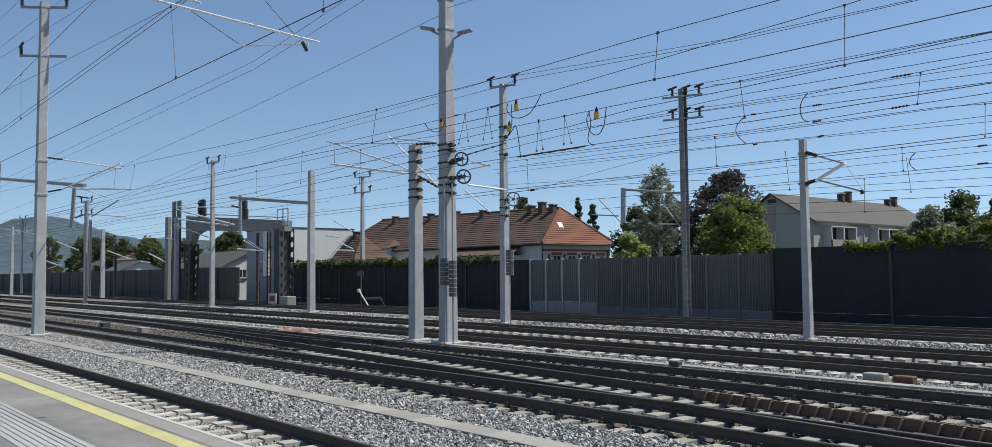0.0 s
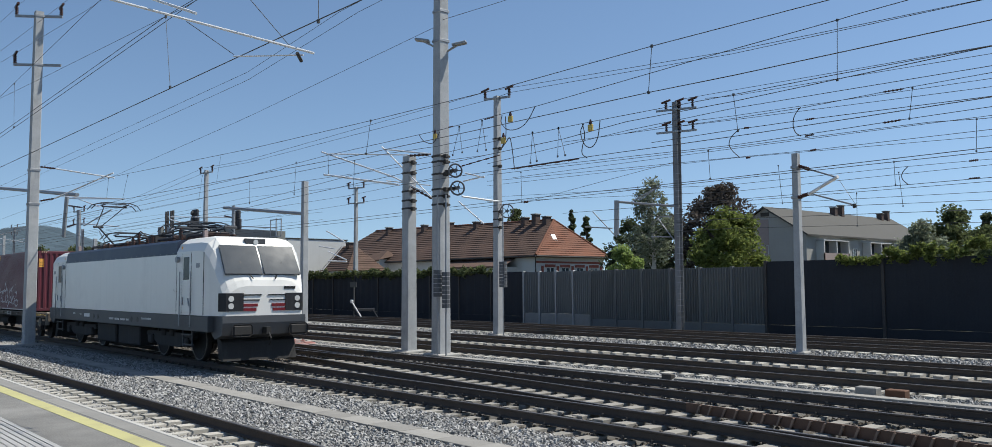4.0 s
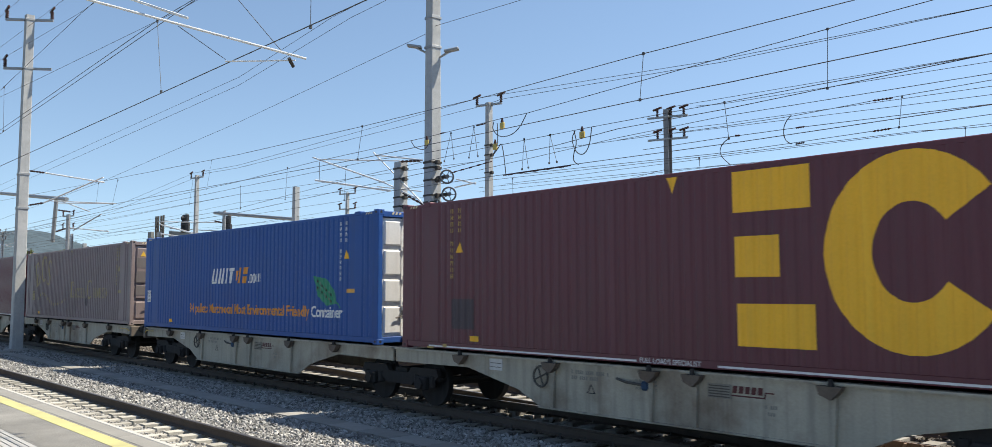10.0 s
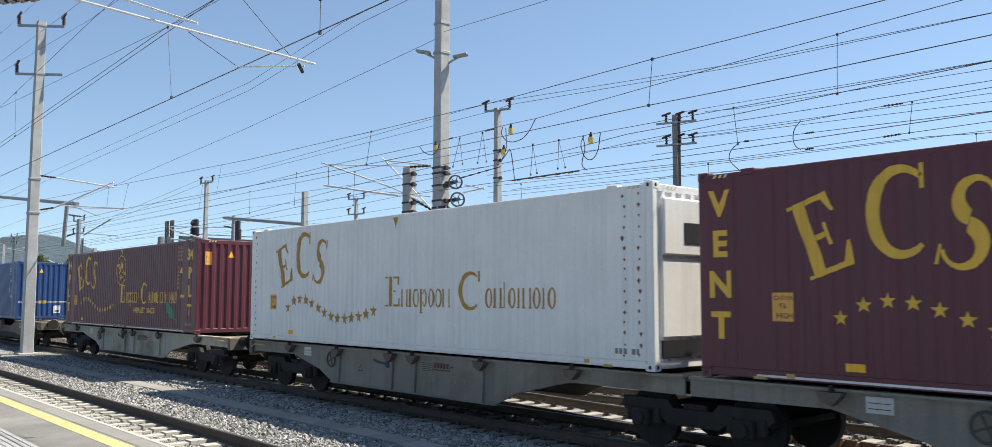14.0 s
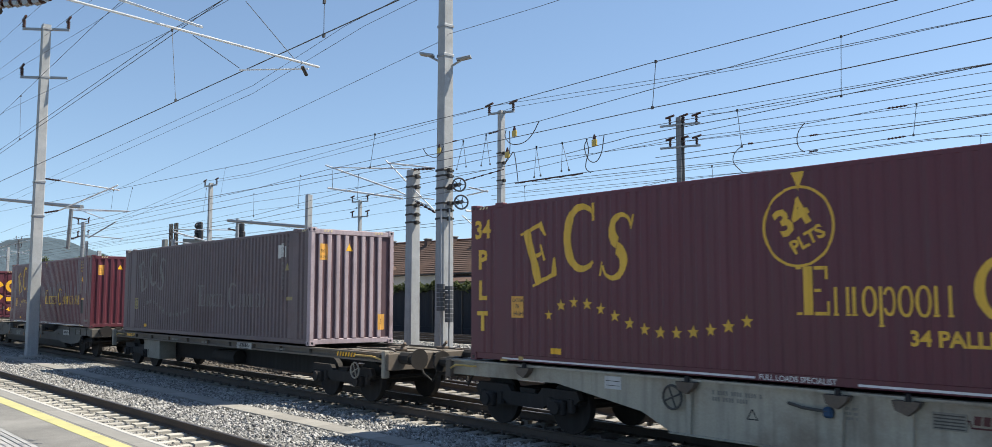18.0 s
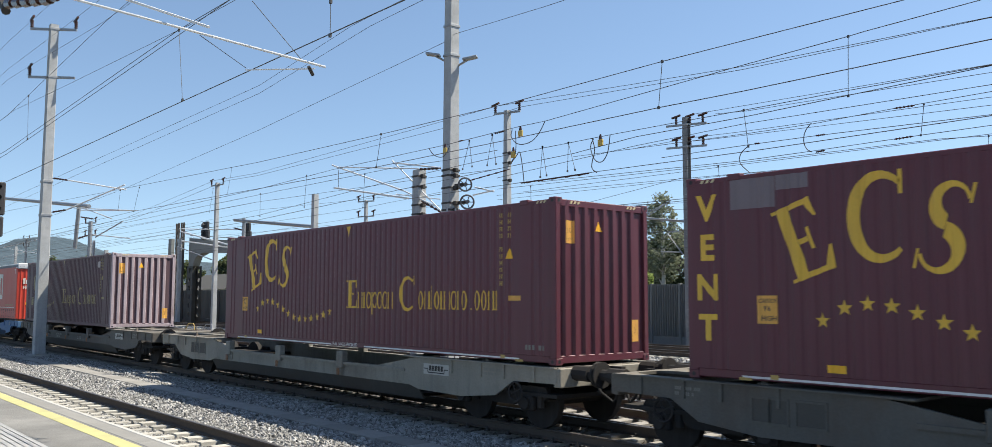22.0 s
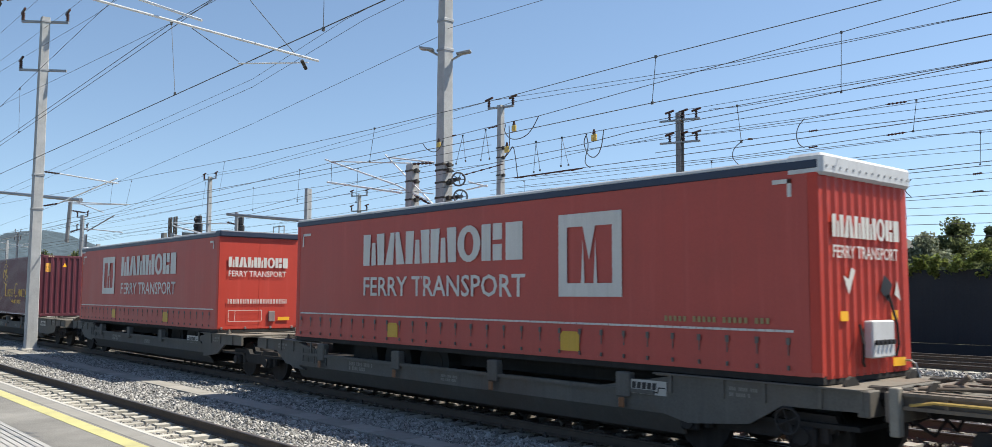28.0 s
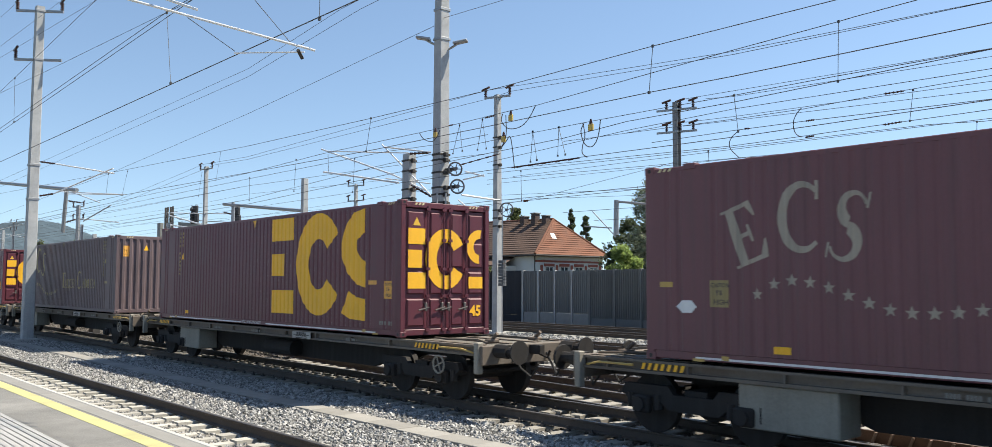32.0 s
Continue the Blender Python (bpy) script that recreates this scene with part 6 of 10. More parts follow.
M["loco_white"] = noise_mat("white_locomotive_paint", (0.75, 0.74, 0.70), 0.32, var=0.05, scale=0.6, fine=20, bump=0.02, streak=0.10, spec=0.5, stain=(0.5, 0.49, 0.46), stain_amt=0.35)
M["loco_grey"] = noise_mat("grey_underframe_paint", (0.056, 0.060, 0.066), 0.5, var=0.15, scale=1, fine=30, bump=0.05, streak=0.2)
# the sky reflected by the locomotive's roof is put into this blue base
M["loco_roof"] = noise_mat("sky_tinted_roof_paint", (0.026, 0.038, 0.070), 0.45, var=0.15, scale=1, fine=30, bump=0.03)
M["loco_red"] = noise_mat("red_stripe", (0.16, 0.012, 0.016), 0.4)
# base lightened to stand for pale reflections in the windscreen
M["glass"] = noise_mat("dark_window_glass", (0.045, 0.052, 0.056), 0.06, var=0.1, bump=0, spec=0.9, gloss=0.02)
M["door_glass"] = noise_mat("tinted_door_glass", (0.012, 0.013, 0.015), 0.2, var=0.1, bump=0, spec=0.2, gloss=0.02)
M["lamp_glass"] = noise_mat("headlamp_glass", (0.6, 0.6, 0.58), 0.1, var=0.05, bump=0, spec=0.9)
M["worn_tyre"] = noise_mat("worn_tyre_steel", (0.20, 0.18, 0.155), 0.6, metal=0.4, var=0.3)
M["panto_steel"] = noise_mat("dark_pantograph_steel", (0.032, 0.036, 0.043), 0.6, metal=0.2, var=0.2)
M["panto_red"] = paint("brown_red_pantograph_base", (0.040, 0.022, 0.020))

# ---- containers ----
CL, CW, CH = 13.716, 2.43, 2.896
HW = CW / 2


def side_profile():
    """Breaks of the corrugated side wall: x and depth behind the outer face."""
    xs, ds = [-CL + 0.15, -CL + 0.16], [0.0, 0.0]
    x = -CL + 0.30
    while x < -0.42:
        flat = -1.02 < x + 0.1 < -0.62 or -CL + 0.62 < x + 0.1 < -CL + 1.02
        for dx, d in ((0.0, 0.0), (0.075, 0.0), (0.110, 0.016), (0.150, 0.016), (0.185, 0.0)):
            xs.append(x + dx)
            ds.append(0.0 if flat else d)
        x += 0.205
    xs += [-0.16, -0.15]
    ds += [0.0, 0.0]
    return xs, ds


def end_profile():
    ys, ds = [-HW + 0.12, -HW + 0.13], [0.0, 0.05]
    y = -HW + 0.2
    while y < HW - 0.30:
        for dy, d in ((0.0, 0.05), (0.04, 0.01), (0.125, 0.01), (0.165, 0.05)):
            ys.append(y + dy)
            ds.append(d)
        y += 0.245
    ys += [HW - 0.13, HW - 0.12]
    ds += [0.05, 0.0]
    return ys, ds


SIDE_X, SIDE_D = side_profile()
END_Y, END_D = end_profile()
CACHE = {}


def cached(key, build):
    if key not in CACHE:
        CACHE[key] = build()
    return CACHE[key]


def wall_sheet(us, ds, z0, z1, place):
    g = Geo()
    n = len(us)
    vs = [place(u, d, z) for z in (z0, z1) for u, d in zip(us, ds)]
    vs += [place(u, d + 0.03, z) for z in (z0, z1) for u, d in zip(us, ds)]
    fs = [(i, i + 1, n + i + 1, n + i) for i in range(n - 1)]
    fs += [(2 * n + i + 1, 2 * n + i, 3 * n + i, 3 * n + i + 1) for i in range(n - 1)]
    fs += [(n + i, n + i + 1, 3 * n + i + 1, 3 * n + i) for i in range(n - 1)]
    return g.add(vs, fs)


def bar(x0, x1, z0, z1, slant=0.0):
    return [(x0, z0), (x1, z0), (x1 + slant, z1), (x0 + slant, z1)]


def arc(cx, cz, rx, rz, th, a0, a1, n=22):
    """A thick bow as quads; degrees run anticlockwise from the right."""
    out = []
    for i in range(n):
        q = []
        for k, s in ((i, 1), (i + 1, 1), (i + 1, 0), (i, 0)):
            a = radians(a0 + (a1 - a0) * k / n)
            q.append((cx + math.cos(a) * (rx - (0 if s else th)), cz + math.sin(a) * (rz - (0 if s else th))))
        out.append(q)
    return out


def star(cx, cz, r):
    p = [(cx + (r if i % 2 == 0 else r * 0.42) * math.sin(i * math.pi / 5), cz + (r if i % 2 == 0 else r * 0.42) * math.cos(i * math.pi / 5)) for i in range(10)]
    return [[p[i - 1], p[i], p[(i + 1) % 10], (cx, cz)] for i in range(0, 10, 2)]


def turned(polys, cx, cz, deg):
    c, s = math.cos(radians(deg)), math.sin(radians(deg))
    return [[(cx + (x - cx) * c - (z - cz) * s, cz + (x - cx) * s + (z - cz) * c) for x, z in q] for q in polys]


def bars_word(x0, x1, z0, heights, slant=0.0, stem=0.30):
    """A row of plain shapes, one for each sign of a name: a pair of upright bars."""
    n = len(heights)
    w = (x1 - x0) / n
    out = []
    for i, h in enumerate(heights):
        if not h:
            continue
        a, b = x0 + i * w + w * 0.08, x0 + (i + 1) * w - w * 0.08
        t = (b - a) * stem
        for c in (a, b - t):
            out.append([(c, z0), (c + t, z0), (c + t + slant, z0 + h), (c + slant, z0 + h)])
    return out


def bow(cx, cz, rx, rz, thin, thick, heavy, a0, a1, n=22):
    """A bow that swells towards the angle heavy (or on both flanks when heavy is None)."""
    def at(a):
        w = abs(math.cos(a)) ** 1.3 if heavy is None else 0.5 + 0.5 * math.cos(a - radians(heavy))
        return thin + (thick - thin) * w
    out = []
    for i in range(n):
        q = []
        for k, s in ((i, 1), (i + 1, 1), (i + 1, 0), (i, 0)):
            a = radians(a0 + (a1 - a0) * k / n)
            t = 0 if s else at(a)
            q.append((cx + math.cos(a) * (rx - t), cz + math.sin(a) * (rz - t)))
        out.append(q)
    return out


def shape_row(x0, x1, z0, h, codes, stem=0.30, foot=True):
    """A row of plain shapes: o a ring, n a pair of bars, i a bar, t a tall bar, p a long bar with a ring, d a dot."""
    wide = {"o": 1.0, "n": 1.12, "i": 0.62, "t": 0.62, "p": 1.12, "d": 0.5}
    k = (x1 - x0) / sum(wide[c] for c in codes)
    out, x = [], x0
    for c in codes:
        w = wide[c] * k
        a, b, t = x + 0.05 * k, x + w - 0.05 * k, stem * k
        if c == "o":
            out += bow((a + b) / 2, z0 + h / 2, (b - a) / 2, h / 2 + 0.01, 0.035, t * 1.05, None, 0, 360, 16)
        elif c == "d":
            out.append(bar(a, a + t, z0, z0 + t))
        else:
            low = z0 - 0.13 if c == "p" else z0
            top = z0 + h * (1.32 if c == "t" else 1.0)
            for u in ((a + 0.04 * k, b - t - 0.04 * k) if c == "n" else (a + 0.06 * k,)):
                out.append(bar(u, u + t, low + 0.03, top))
                if foot:
                    out.append(bar(u - 0.07 * k, u + t + 0.07 * k, low, low + 0.028))
            if c == "p":
                out += bow((a + b) / 2 + t * 0.62, z0 + h / 2, (b - a) / 2 - t * 0.62, h / 2, 0.035, t, 0, -150, 150, 12)
        x += w
    return out


def text_polys(text, size, x, z, centre=False, squeeze=1.0, bold=0.012):
    cu = bpy.data.curves.new("letters", "FONT")
    cu.body, cu.size, cu.resolution_u, cu.offset = text, size, 2, size * bold
    if centre:
        cu.align_x = "CENTER"
    ob = bpy.data.objects.new("letters", cu)
    me = bpy.data.meshes.new_from_object(ob)
    polys = [[(x + me.vertices[i].co.x * squeeze, z + me.vertices[i].co.y) for i in p.vertices] for p in me.polygons]
    bpy.data.objects.remove(ob)
    bpy.data.curves.remove(cu)
    bpy.data.meshes.remove(me)
    return polys


def fitted(text, size, x0, x1, z):
    """A word drawn out to reach from x0 to x1."""
    polys = text_polys(text, size, 0, z, bold=0.025)
    xs = [x for p in polys for x, _ in p]
    k = (x1 - x0) / (max(xs) - min(xs))
    return [[(x0 + (x - min(xs)) * k, b) for x, b in p] for p in polys]


def decal_mesh(polys, material, breaks, place, name, lift=0.004):
    """Paint that follows a ribbed wall: the shapes are cut at the ribs and laid on them."""
    bm = bmesh.new()
    for q in polys:
        vs = [bm.verts.new((u, 0, z)) for u, z in q]
        try:
            bm.faces.new(vs)
        except ValueError:
            pass
    if breaks is not None:
        lo, hi = min(u for q in polys for u, z in q), max(u for q in polys for u, z in q)
        for u in breaks[0]:
            if lo < u < hi:
                bmesh.ops.bisect_plane(bm, geom=bm.verts[:] + bm.edges[:] + bm.faces[:], plane_co=(u, 0, 0), plane_no=(1, 0, 0))
    for v in bm.verts:
        d = float(np.interp(v.co.x, breaks[0], breaks[1])) if breaks is not None else 0.0
        v.co = place(v.co.x, d - lift, v.co.z)
    me = bpy.data.meshes.new(name)
    bm.to_mesh(me)
    bm.free()
    me.materials.append(material)
    return me


def on_side(u, d, z):
    return Vector((u, -HW + d, z))


def on_end(u, d, z):
    return Vector((-d, u, z))


def side_decal(name, key, polys, material, parent, label="", lift=0.004):
    me = cached(("decal", key, material.name), lambda: decal_mesh(polys() if callable(polys) else polys, material, (SIDE_X, SIDE_D), on_side, name, lift))
    return part(name, me, None, parent, label)


def pieces(polys):
    """Groups faces that touch, so that each shape becomes a part of its own."""
    boxes = [(min(x for x, _ in p) - 0.004, max(x for x, _ in p) + 0.004, min(z for _, z in p) - 0.004, max(z for _, z in p) + 0.004) for p in polys]
    groups = []
    for i, b in enumerate(boxes):
        near = [g for g in groups if any(b[0] < boxes[j][1] and boxes[j][0] < b[1] and b[2] < boxes[j][3] and boxes[j][2] < b[3] for j in g)]
        groups = [g for g in groups if g not in near] + [[i] + [j for g in near for j in g]]
    return [[polys[i] for i in sorted(g)] for g in groups]


def side_shapes(name, key, polys, material, parent, label=""):
    found = cached(("shapes", key), lambda: pieces(polys() if callable(polys) else polys))
    for k, q in enumerate(found):
        side_decal(name, (key, k), q, material, parent, label)


def end_decal(name, key, polys, material, parent, label="", flat=False):
    me = cached(("end", key, material.name), lambda: decal_mesh(polys() if callable(polys) else polys, material, None if flat else (END_Y, END_D), on_end, name))
    return part(name, me, None, parent, label)


DOOR_ROWS = ((0.22, 0.80), (0.90, 1.38), (1.48, 2.02), (2.12, 2.66))
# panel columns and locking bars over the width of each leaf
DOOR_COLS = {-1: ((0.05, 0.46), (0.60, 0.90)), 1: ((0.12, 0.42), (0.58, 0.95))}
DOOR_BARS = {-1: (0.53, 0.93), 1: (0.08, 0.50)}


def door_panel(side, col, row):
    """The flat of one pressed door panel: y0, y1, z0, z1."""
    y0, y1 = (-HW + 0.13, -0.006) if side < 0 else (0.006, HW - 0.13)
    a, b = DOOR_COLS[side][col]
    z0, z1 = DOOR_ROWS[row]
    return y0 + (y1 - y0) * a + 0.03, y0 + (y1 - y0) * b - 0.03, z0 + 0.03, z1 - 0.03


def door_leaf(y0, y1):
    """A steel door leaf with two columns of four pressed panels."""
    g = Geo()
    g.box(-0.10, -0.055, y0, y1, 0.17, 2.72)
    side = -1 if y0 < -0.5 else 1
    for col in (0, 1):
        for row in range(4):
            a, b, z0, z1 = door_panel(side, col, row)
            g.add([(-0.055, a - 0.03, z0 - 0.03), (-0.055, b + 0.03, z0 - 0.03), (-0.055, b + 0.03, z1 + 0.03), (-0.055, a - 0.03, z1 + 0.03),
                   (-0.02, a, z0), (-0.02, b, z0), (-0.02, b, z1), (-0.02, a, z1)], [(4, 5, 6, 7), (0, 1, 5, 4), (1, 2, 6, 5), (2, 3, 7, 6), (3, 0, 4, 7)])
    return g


def lock_bar(y):
    g = Geo().tube((-0.002, y, 0.10), (-0.002, y, 2.78), 0.019, n=6)
    for z in (0.14, 0.86, 1.44, 2.06, 2.72):
        g.box(-0.03, 0.022, y - 0.05, y + 0.05, z - 0.03, z + 0.03)
    return g


def casting(g, x, y, z, sx, sy):
    """A corner casting with its oval holes sunk in."""
    x0, x1 = sorted((x, x - sx * 0.178))
    y0, y1 = sorted((y, y - sy * 0.162))
    g.bbox(x0, x1, y0, y1, z, z + 0.118, 0.008)
    return g


def container(unit, coat, front, label, frame_coat=None, door_coat=None, end_coat=None):
    m, dm = M[coat], M[door_coat or coat]
    # the end that faces the sun may get a coat of its own
    tint = {1: end_coat or frame_coat or coat, -1: frame_coat or coat}
    t = thing("shipping_container", label, "container", pose(0, TRAIN_Y, 1.165), group="containers on the train")
    rib = [d * (2.4 if coat[:5] == "faded" else 1.0) for d in SIDE_D]
    part("side_wall", cached(("side", coat), lambda: wall_sheet(SIDE_X, rib, 0.15, 2.80, on_side).mesh("side_wall", m)), None, t)
    part("side_wall", cached(("side2", coat), lambda: wall_sheet([-u - CL for u in SIDE_X], rib, 0.15, 2.80, lambda u, d, z: Vector((u, HW - d, z))).mesh("side_wall", m)), None, t)

    def rails(key, y0, y1, z0, z1):
        return cached((key, coat), lambda: Geo().bbox(-CL + 0.17, -0.17, y0, y1, z0, z1, 0.012).mesh("rail_beam", m))
    part("bottom_rail", rails("br1", -HW + 0.012, -HW + 0.10, 0.03, 0.155), None, t)
    part("bottom_rail", rails("br2", HW - 0.10, HW - 0.012, 0.03, 0.155), None, t)
    part("top_rail", rails("tr1", -HW + 0.010, -HW + 0.08, 2.79, 2.865), None, t)
    part("top_rail", rails("tr2", HW - 0.08, HW - 0.010, 2.79, 2.865), None, t)

    def roof():
        g = Geo()
        xs = np.arange(-CL + 0.3, -0.3, 0.14)
        for i in range(len(xs) - 1):
            a, b = (2.862, 2.845) if i % 2 else (2.845, 2.862)
            g.add([(xs[i], -HW + 0.08, a), (xs[i + 1], -HW + 0.08, b), (xs[i + 1], HW - 0.08, b), (xs[i], HW - 0.08, a)], [(0, 1, 2, 3)])
        g.box(-CL + 0.05, -CL + 0.31, -HW + 0.08, HW - 0.08, 2.82, 2.868)
        g.box(-0.31, -0.05, -HW + 0.08, HW - 0.08, 2.82, 2.868)
        return g.mesh("roof", m)
    part("roof", cached(("roof", coat), roof), None, t)
    part("underframe", cached("under", lambda: Geo().box(-CL + 0.1, -0.1, -HW + 0.11, HW - 0.11, 0.06, 0.14).mesh("underframe", M["bogie"])), None, t)
    for x, sx in ((0, 1), (-CL, -1)):
        for y, sy in ((-HW, -1), (HW, 1)):
            part("corner_post", cached(("post", tint[sx], sx, sy), lambda: Geo().bbox(*sorted((x - sx * 0.004, x - sx * 0.16)), *sorted((y - sy * 0.004, y - sy * 0.125)), 0.11, 2.79, 0.012).mesh("corner_post", M[tint[sx]])), None, t)
            for z in (0.0, 2.778):
                c = part("corner_casting", cached(("cast", tint[sx], sx, sy, z), lambda: casting(Geo(), x, y, z, sx, sy).mesh("corner_casting", M[tint[sx]])), None, t)
                part("hole", cached(("hole", sx, sy, z), lambda: Geo().tube((x + sx * 0.002, y - sy * 0.08, z + 0.06), (x - sx * 0.03, y - sy * 0.08, z + 0.06), 0.032, n=8).mesh("hole", M["black"])), None, c)
                if sy < 0:
                    part("hole", cached(("hole2", sx, sy, z), lambda: Geo().tube((x - sx * 0.09, y + sy * 0.002, z + 0.06), (x - sx * 0.09, y - sy * 0.03, z + 0.06), 0.032, n=8).mesh("hole", M["black"])), None, c)
        # raised saddles where a shorter frame would be lifted
        for y, sy in ((-HW, -1), (HW, 1)):
            xx = x - sx * 0.82
            part("lifting_saddle", cached(("sad", coat, sx, sy), lambda: Geo().bbox(xx - 0.11, xx + 0.11, *sorted((y + sy * 0.004, y - sy * 0.12)), 2.80, 2.896, 0.01).mesh("lifting_saddle", m)), None, t)

    def beam(sx, z0, z1, d=0.09):
        return cached(("beam", tint[sx], sx, z0), lambda: Geo().bbox(*sorted(((0 if sx > 0 else -CL) - sx * 0.012, (0 if sx > 0 else -CL) - sx * d)), -HW + 0.125, HW - 0.125, z0, z1, 0.01).mesh("end_beam", M[tint[sx]]))
    for sx in (1, -1):
        part("end_beam", beam(sx, 0.03, 0.16), None, t)
        part("end_beam", beam(sx, 2.74, 2.862), None, t)
    # the end that faces along the journey, and the other one
    flip = Matrix.Translation((-CL, 0, 0)) @ Matrix.Rotation(math.pi, 4, "Z")
    # a dark skin keeps the grooves between the painted ridges shaded
    skin = "faded_brown" if front != "door" and end_coat else coat
    wall = cached(("endwall", skin), lambda: wall_sheet(END_Y, END_D, 0.15, 2.75, on_end).mesh("end_wall", M[skin]))
    part("end_wall", wall, None, t, at=(flip if front == "door" else None))
    if front != "door" and end_coat:
        # sunlight on the end is painted as pale strips on the ridges alone
        y = -HW + 0.2
        while y < HW - 0.30:
            part("bleached_ridge", cached(("ridge", round(y, 3)), lambda: decal_mesh([bar(y + 0.022, y + 0.143, 0.17, 2.73)], M[end_coat], (END_Y, END_D), on_end, "bleached_ridge", 0.0015)), None, t, "end wall ridge painted pale as if sunlit")
            y += 0.245
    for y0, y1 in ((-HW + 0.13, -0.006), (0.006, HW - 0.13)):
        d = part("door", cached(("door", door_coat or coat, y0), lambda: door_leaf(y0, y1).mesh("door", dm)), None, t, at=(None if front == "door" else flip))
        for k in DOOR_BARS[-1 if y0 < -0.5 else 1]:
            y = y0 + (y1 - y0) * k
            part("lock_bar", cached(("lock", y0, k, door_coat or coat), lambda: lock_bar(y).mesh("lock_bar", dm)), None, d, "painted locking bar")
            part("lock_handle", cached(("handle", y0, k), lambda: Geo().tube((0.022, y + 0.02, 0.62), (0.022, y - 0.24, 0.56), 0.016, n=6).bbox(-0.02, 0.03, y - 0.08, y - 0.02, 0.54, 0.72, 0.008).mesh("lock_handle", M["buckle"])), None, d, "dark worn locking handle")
    # hazard marks beside the upper castings
    for u0 in (-0.86, 0.62):
        part("hazard_mark", cached(("haz_front", u0), lambda: decal_mesh([bar(u0 + 0.09 * i, u0 + 0.045 + 0.09 * i, 2.795, 2.845, 0.03) for i in range(3)], M["hazard"], None, lambda u, d, z: Vector((-0.006, u, z)), "hazard_mark")), None, t, "pale slanted strokes")
    for u0 in (-0.5, -CL + 0.25):
        part("hazard_mark", cached(("haz_side", u0), lambda: decal_mesh([bar(u0 + 0.09 * i, u0 + 0.045 + 0.09 * i, 2.805, 2.85, 0.03) for i in range(3)], M["hazard"], None, lambda u, d, z: Vector((u, -HW + 0.006, z)), "hazard_mark")), None, t, "pale slanted strokes")
    return t


# ---- lettering on the containers ----
WORN = ("faded_gold", "ghost", "chalk")
BIG_S1 = [(-7.81, 2.79), (-8.25, 2.72), (-8.6, 2.45), (-8.78, 2.05), (-8.75, 1.7), (-8.5, 1.35), (-8.1, 1.1), (-7.76, 1.03),
          (-7.76, 1.6), (-8.0, 1.72), (-8.12, 1.9), (-8.1, 2.1), (-7.81, 2.25)]
BIG_S2 = [(-8.45, 0.95), (-8.75, 0.45), (-8.4, 0.33), (-7.76, 0.30), (-7.76, 0.78), (-8.1, 0.82)]


def big_logo(shift=0.0):
    q = [bar(-12.24, -11.09, 2.20, 2.77), bar(-12.22, -11.54, 1.31, 1.87), bar(-12.20, -11.06, 0.37, 0.95)]
    q += arc(-9.82, 1.58, 1.10, 1.22, 0.62, 36, 324, 30)
    q += [BIG_S1, BIG_S2]
    return [[(x + shift, z) for x, z in p] for p in q]


def swoosh_logo():
    """Three tilted bow shapes over a wave of stars."""
    e = [bar(-12.13, -11.93, 1.44, 2.42), bar(-12.22, -12.135, 1.44, 1.485), bar(-12.22, -12.135, 2.375, 2.42),
         [(-11.925, 2.35), (-11.66, 2.35), (-11.56, 2.16), (-11.52, 2.16), (-11.54, 2.42), (-11.925, 2.42)],
         bar(-11.925, -11.76, 1.88, 1.95), bar(-11.755, -11.70, 1.77, 2.06),
         [(-11.925, 1.44), (-11.49, 1.44), (-11.44, 1.74), (-11.48, 1.74), (-11.62, 1.51), (-11.925, 1.51)]]
    q = turned([[(-11.86 + 0.86 * (u + 11.86), 1.93 + 1.03 * (z - 1.93)) for u, z in p] for p in e], -11.80, 1.93, 19)
    q += bow(-10.82, 2.14, 0.42, 0.57, 0.045, 0.175, 180, 48, 312, 24) + [bar(-10.575, -10.52, 2.40, 2.70)]
    s = bow(-10.04, 2.22, 0.29, 0.29, 0.05, 0.20, 225, 25, 268, 16) + bow(-10.04, 1.72, 0.32, 0.31, 0.05, 0.21, 45, -155, 91, 16)
    s += [bar(-9.80, -9.755, 2.28, 2.52), bar(-10.37, -10.325, 1.42, 1.66)]
    return q + turned([[(-10.04 + 0.84 * (u + 10.04), z) for u, z in p] for p in s], -10.04, 1.97, -14)


def star_wave(r=0.105):
    q = []
    for i in range(14):
        # one crest near the front third, a longer trough behind it
        if i < 2:
            z = 1.075 - 0.054 * (i - 2) ** 2
        elif i < 9:
            z = 0.85 + 0.225 * math.cos((i - 2) * math.pi / 6.2)
        else:
            z = 0.622 + 0.009 * (i - 8.3) ** 2
        q += star(-11.60 + 0.3 * i, z, r)
    return q


def squeezed(polys, k, dx, z0, dz):
    return [[(-12.02 + k * (x + 12.02) + dx, z0 + k * (z - z0) + dz) for x, z in p] for p in polys]


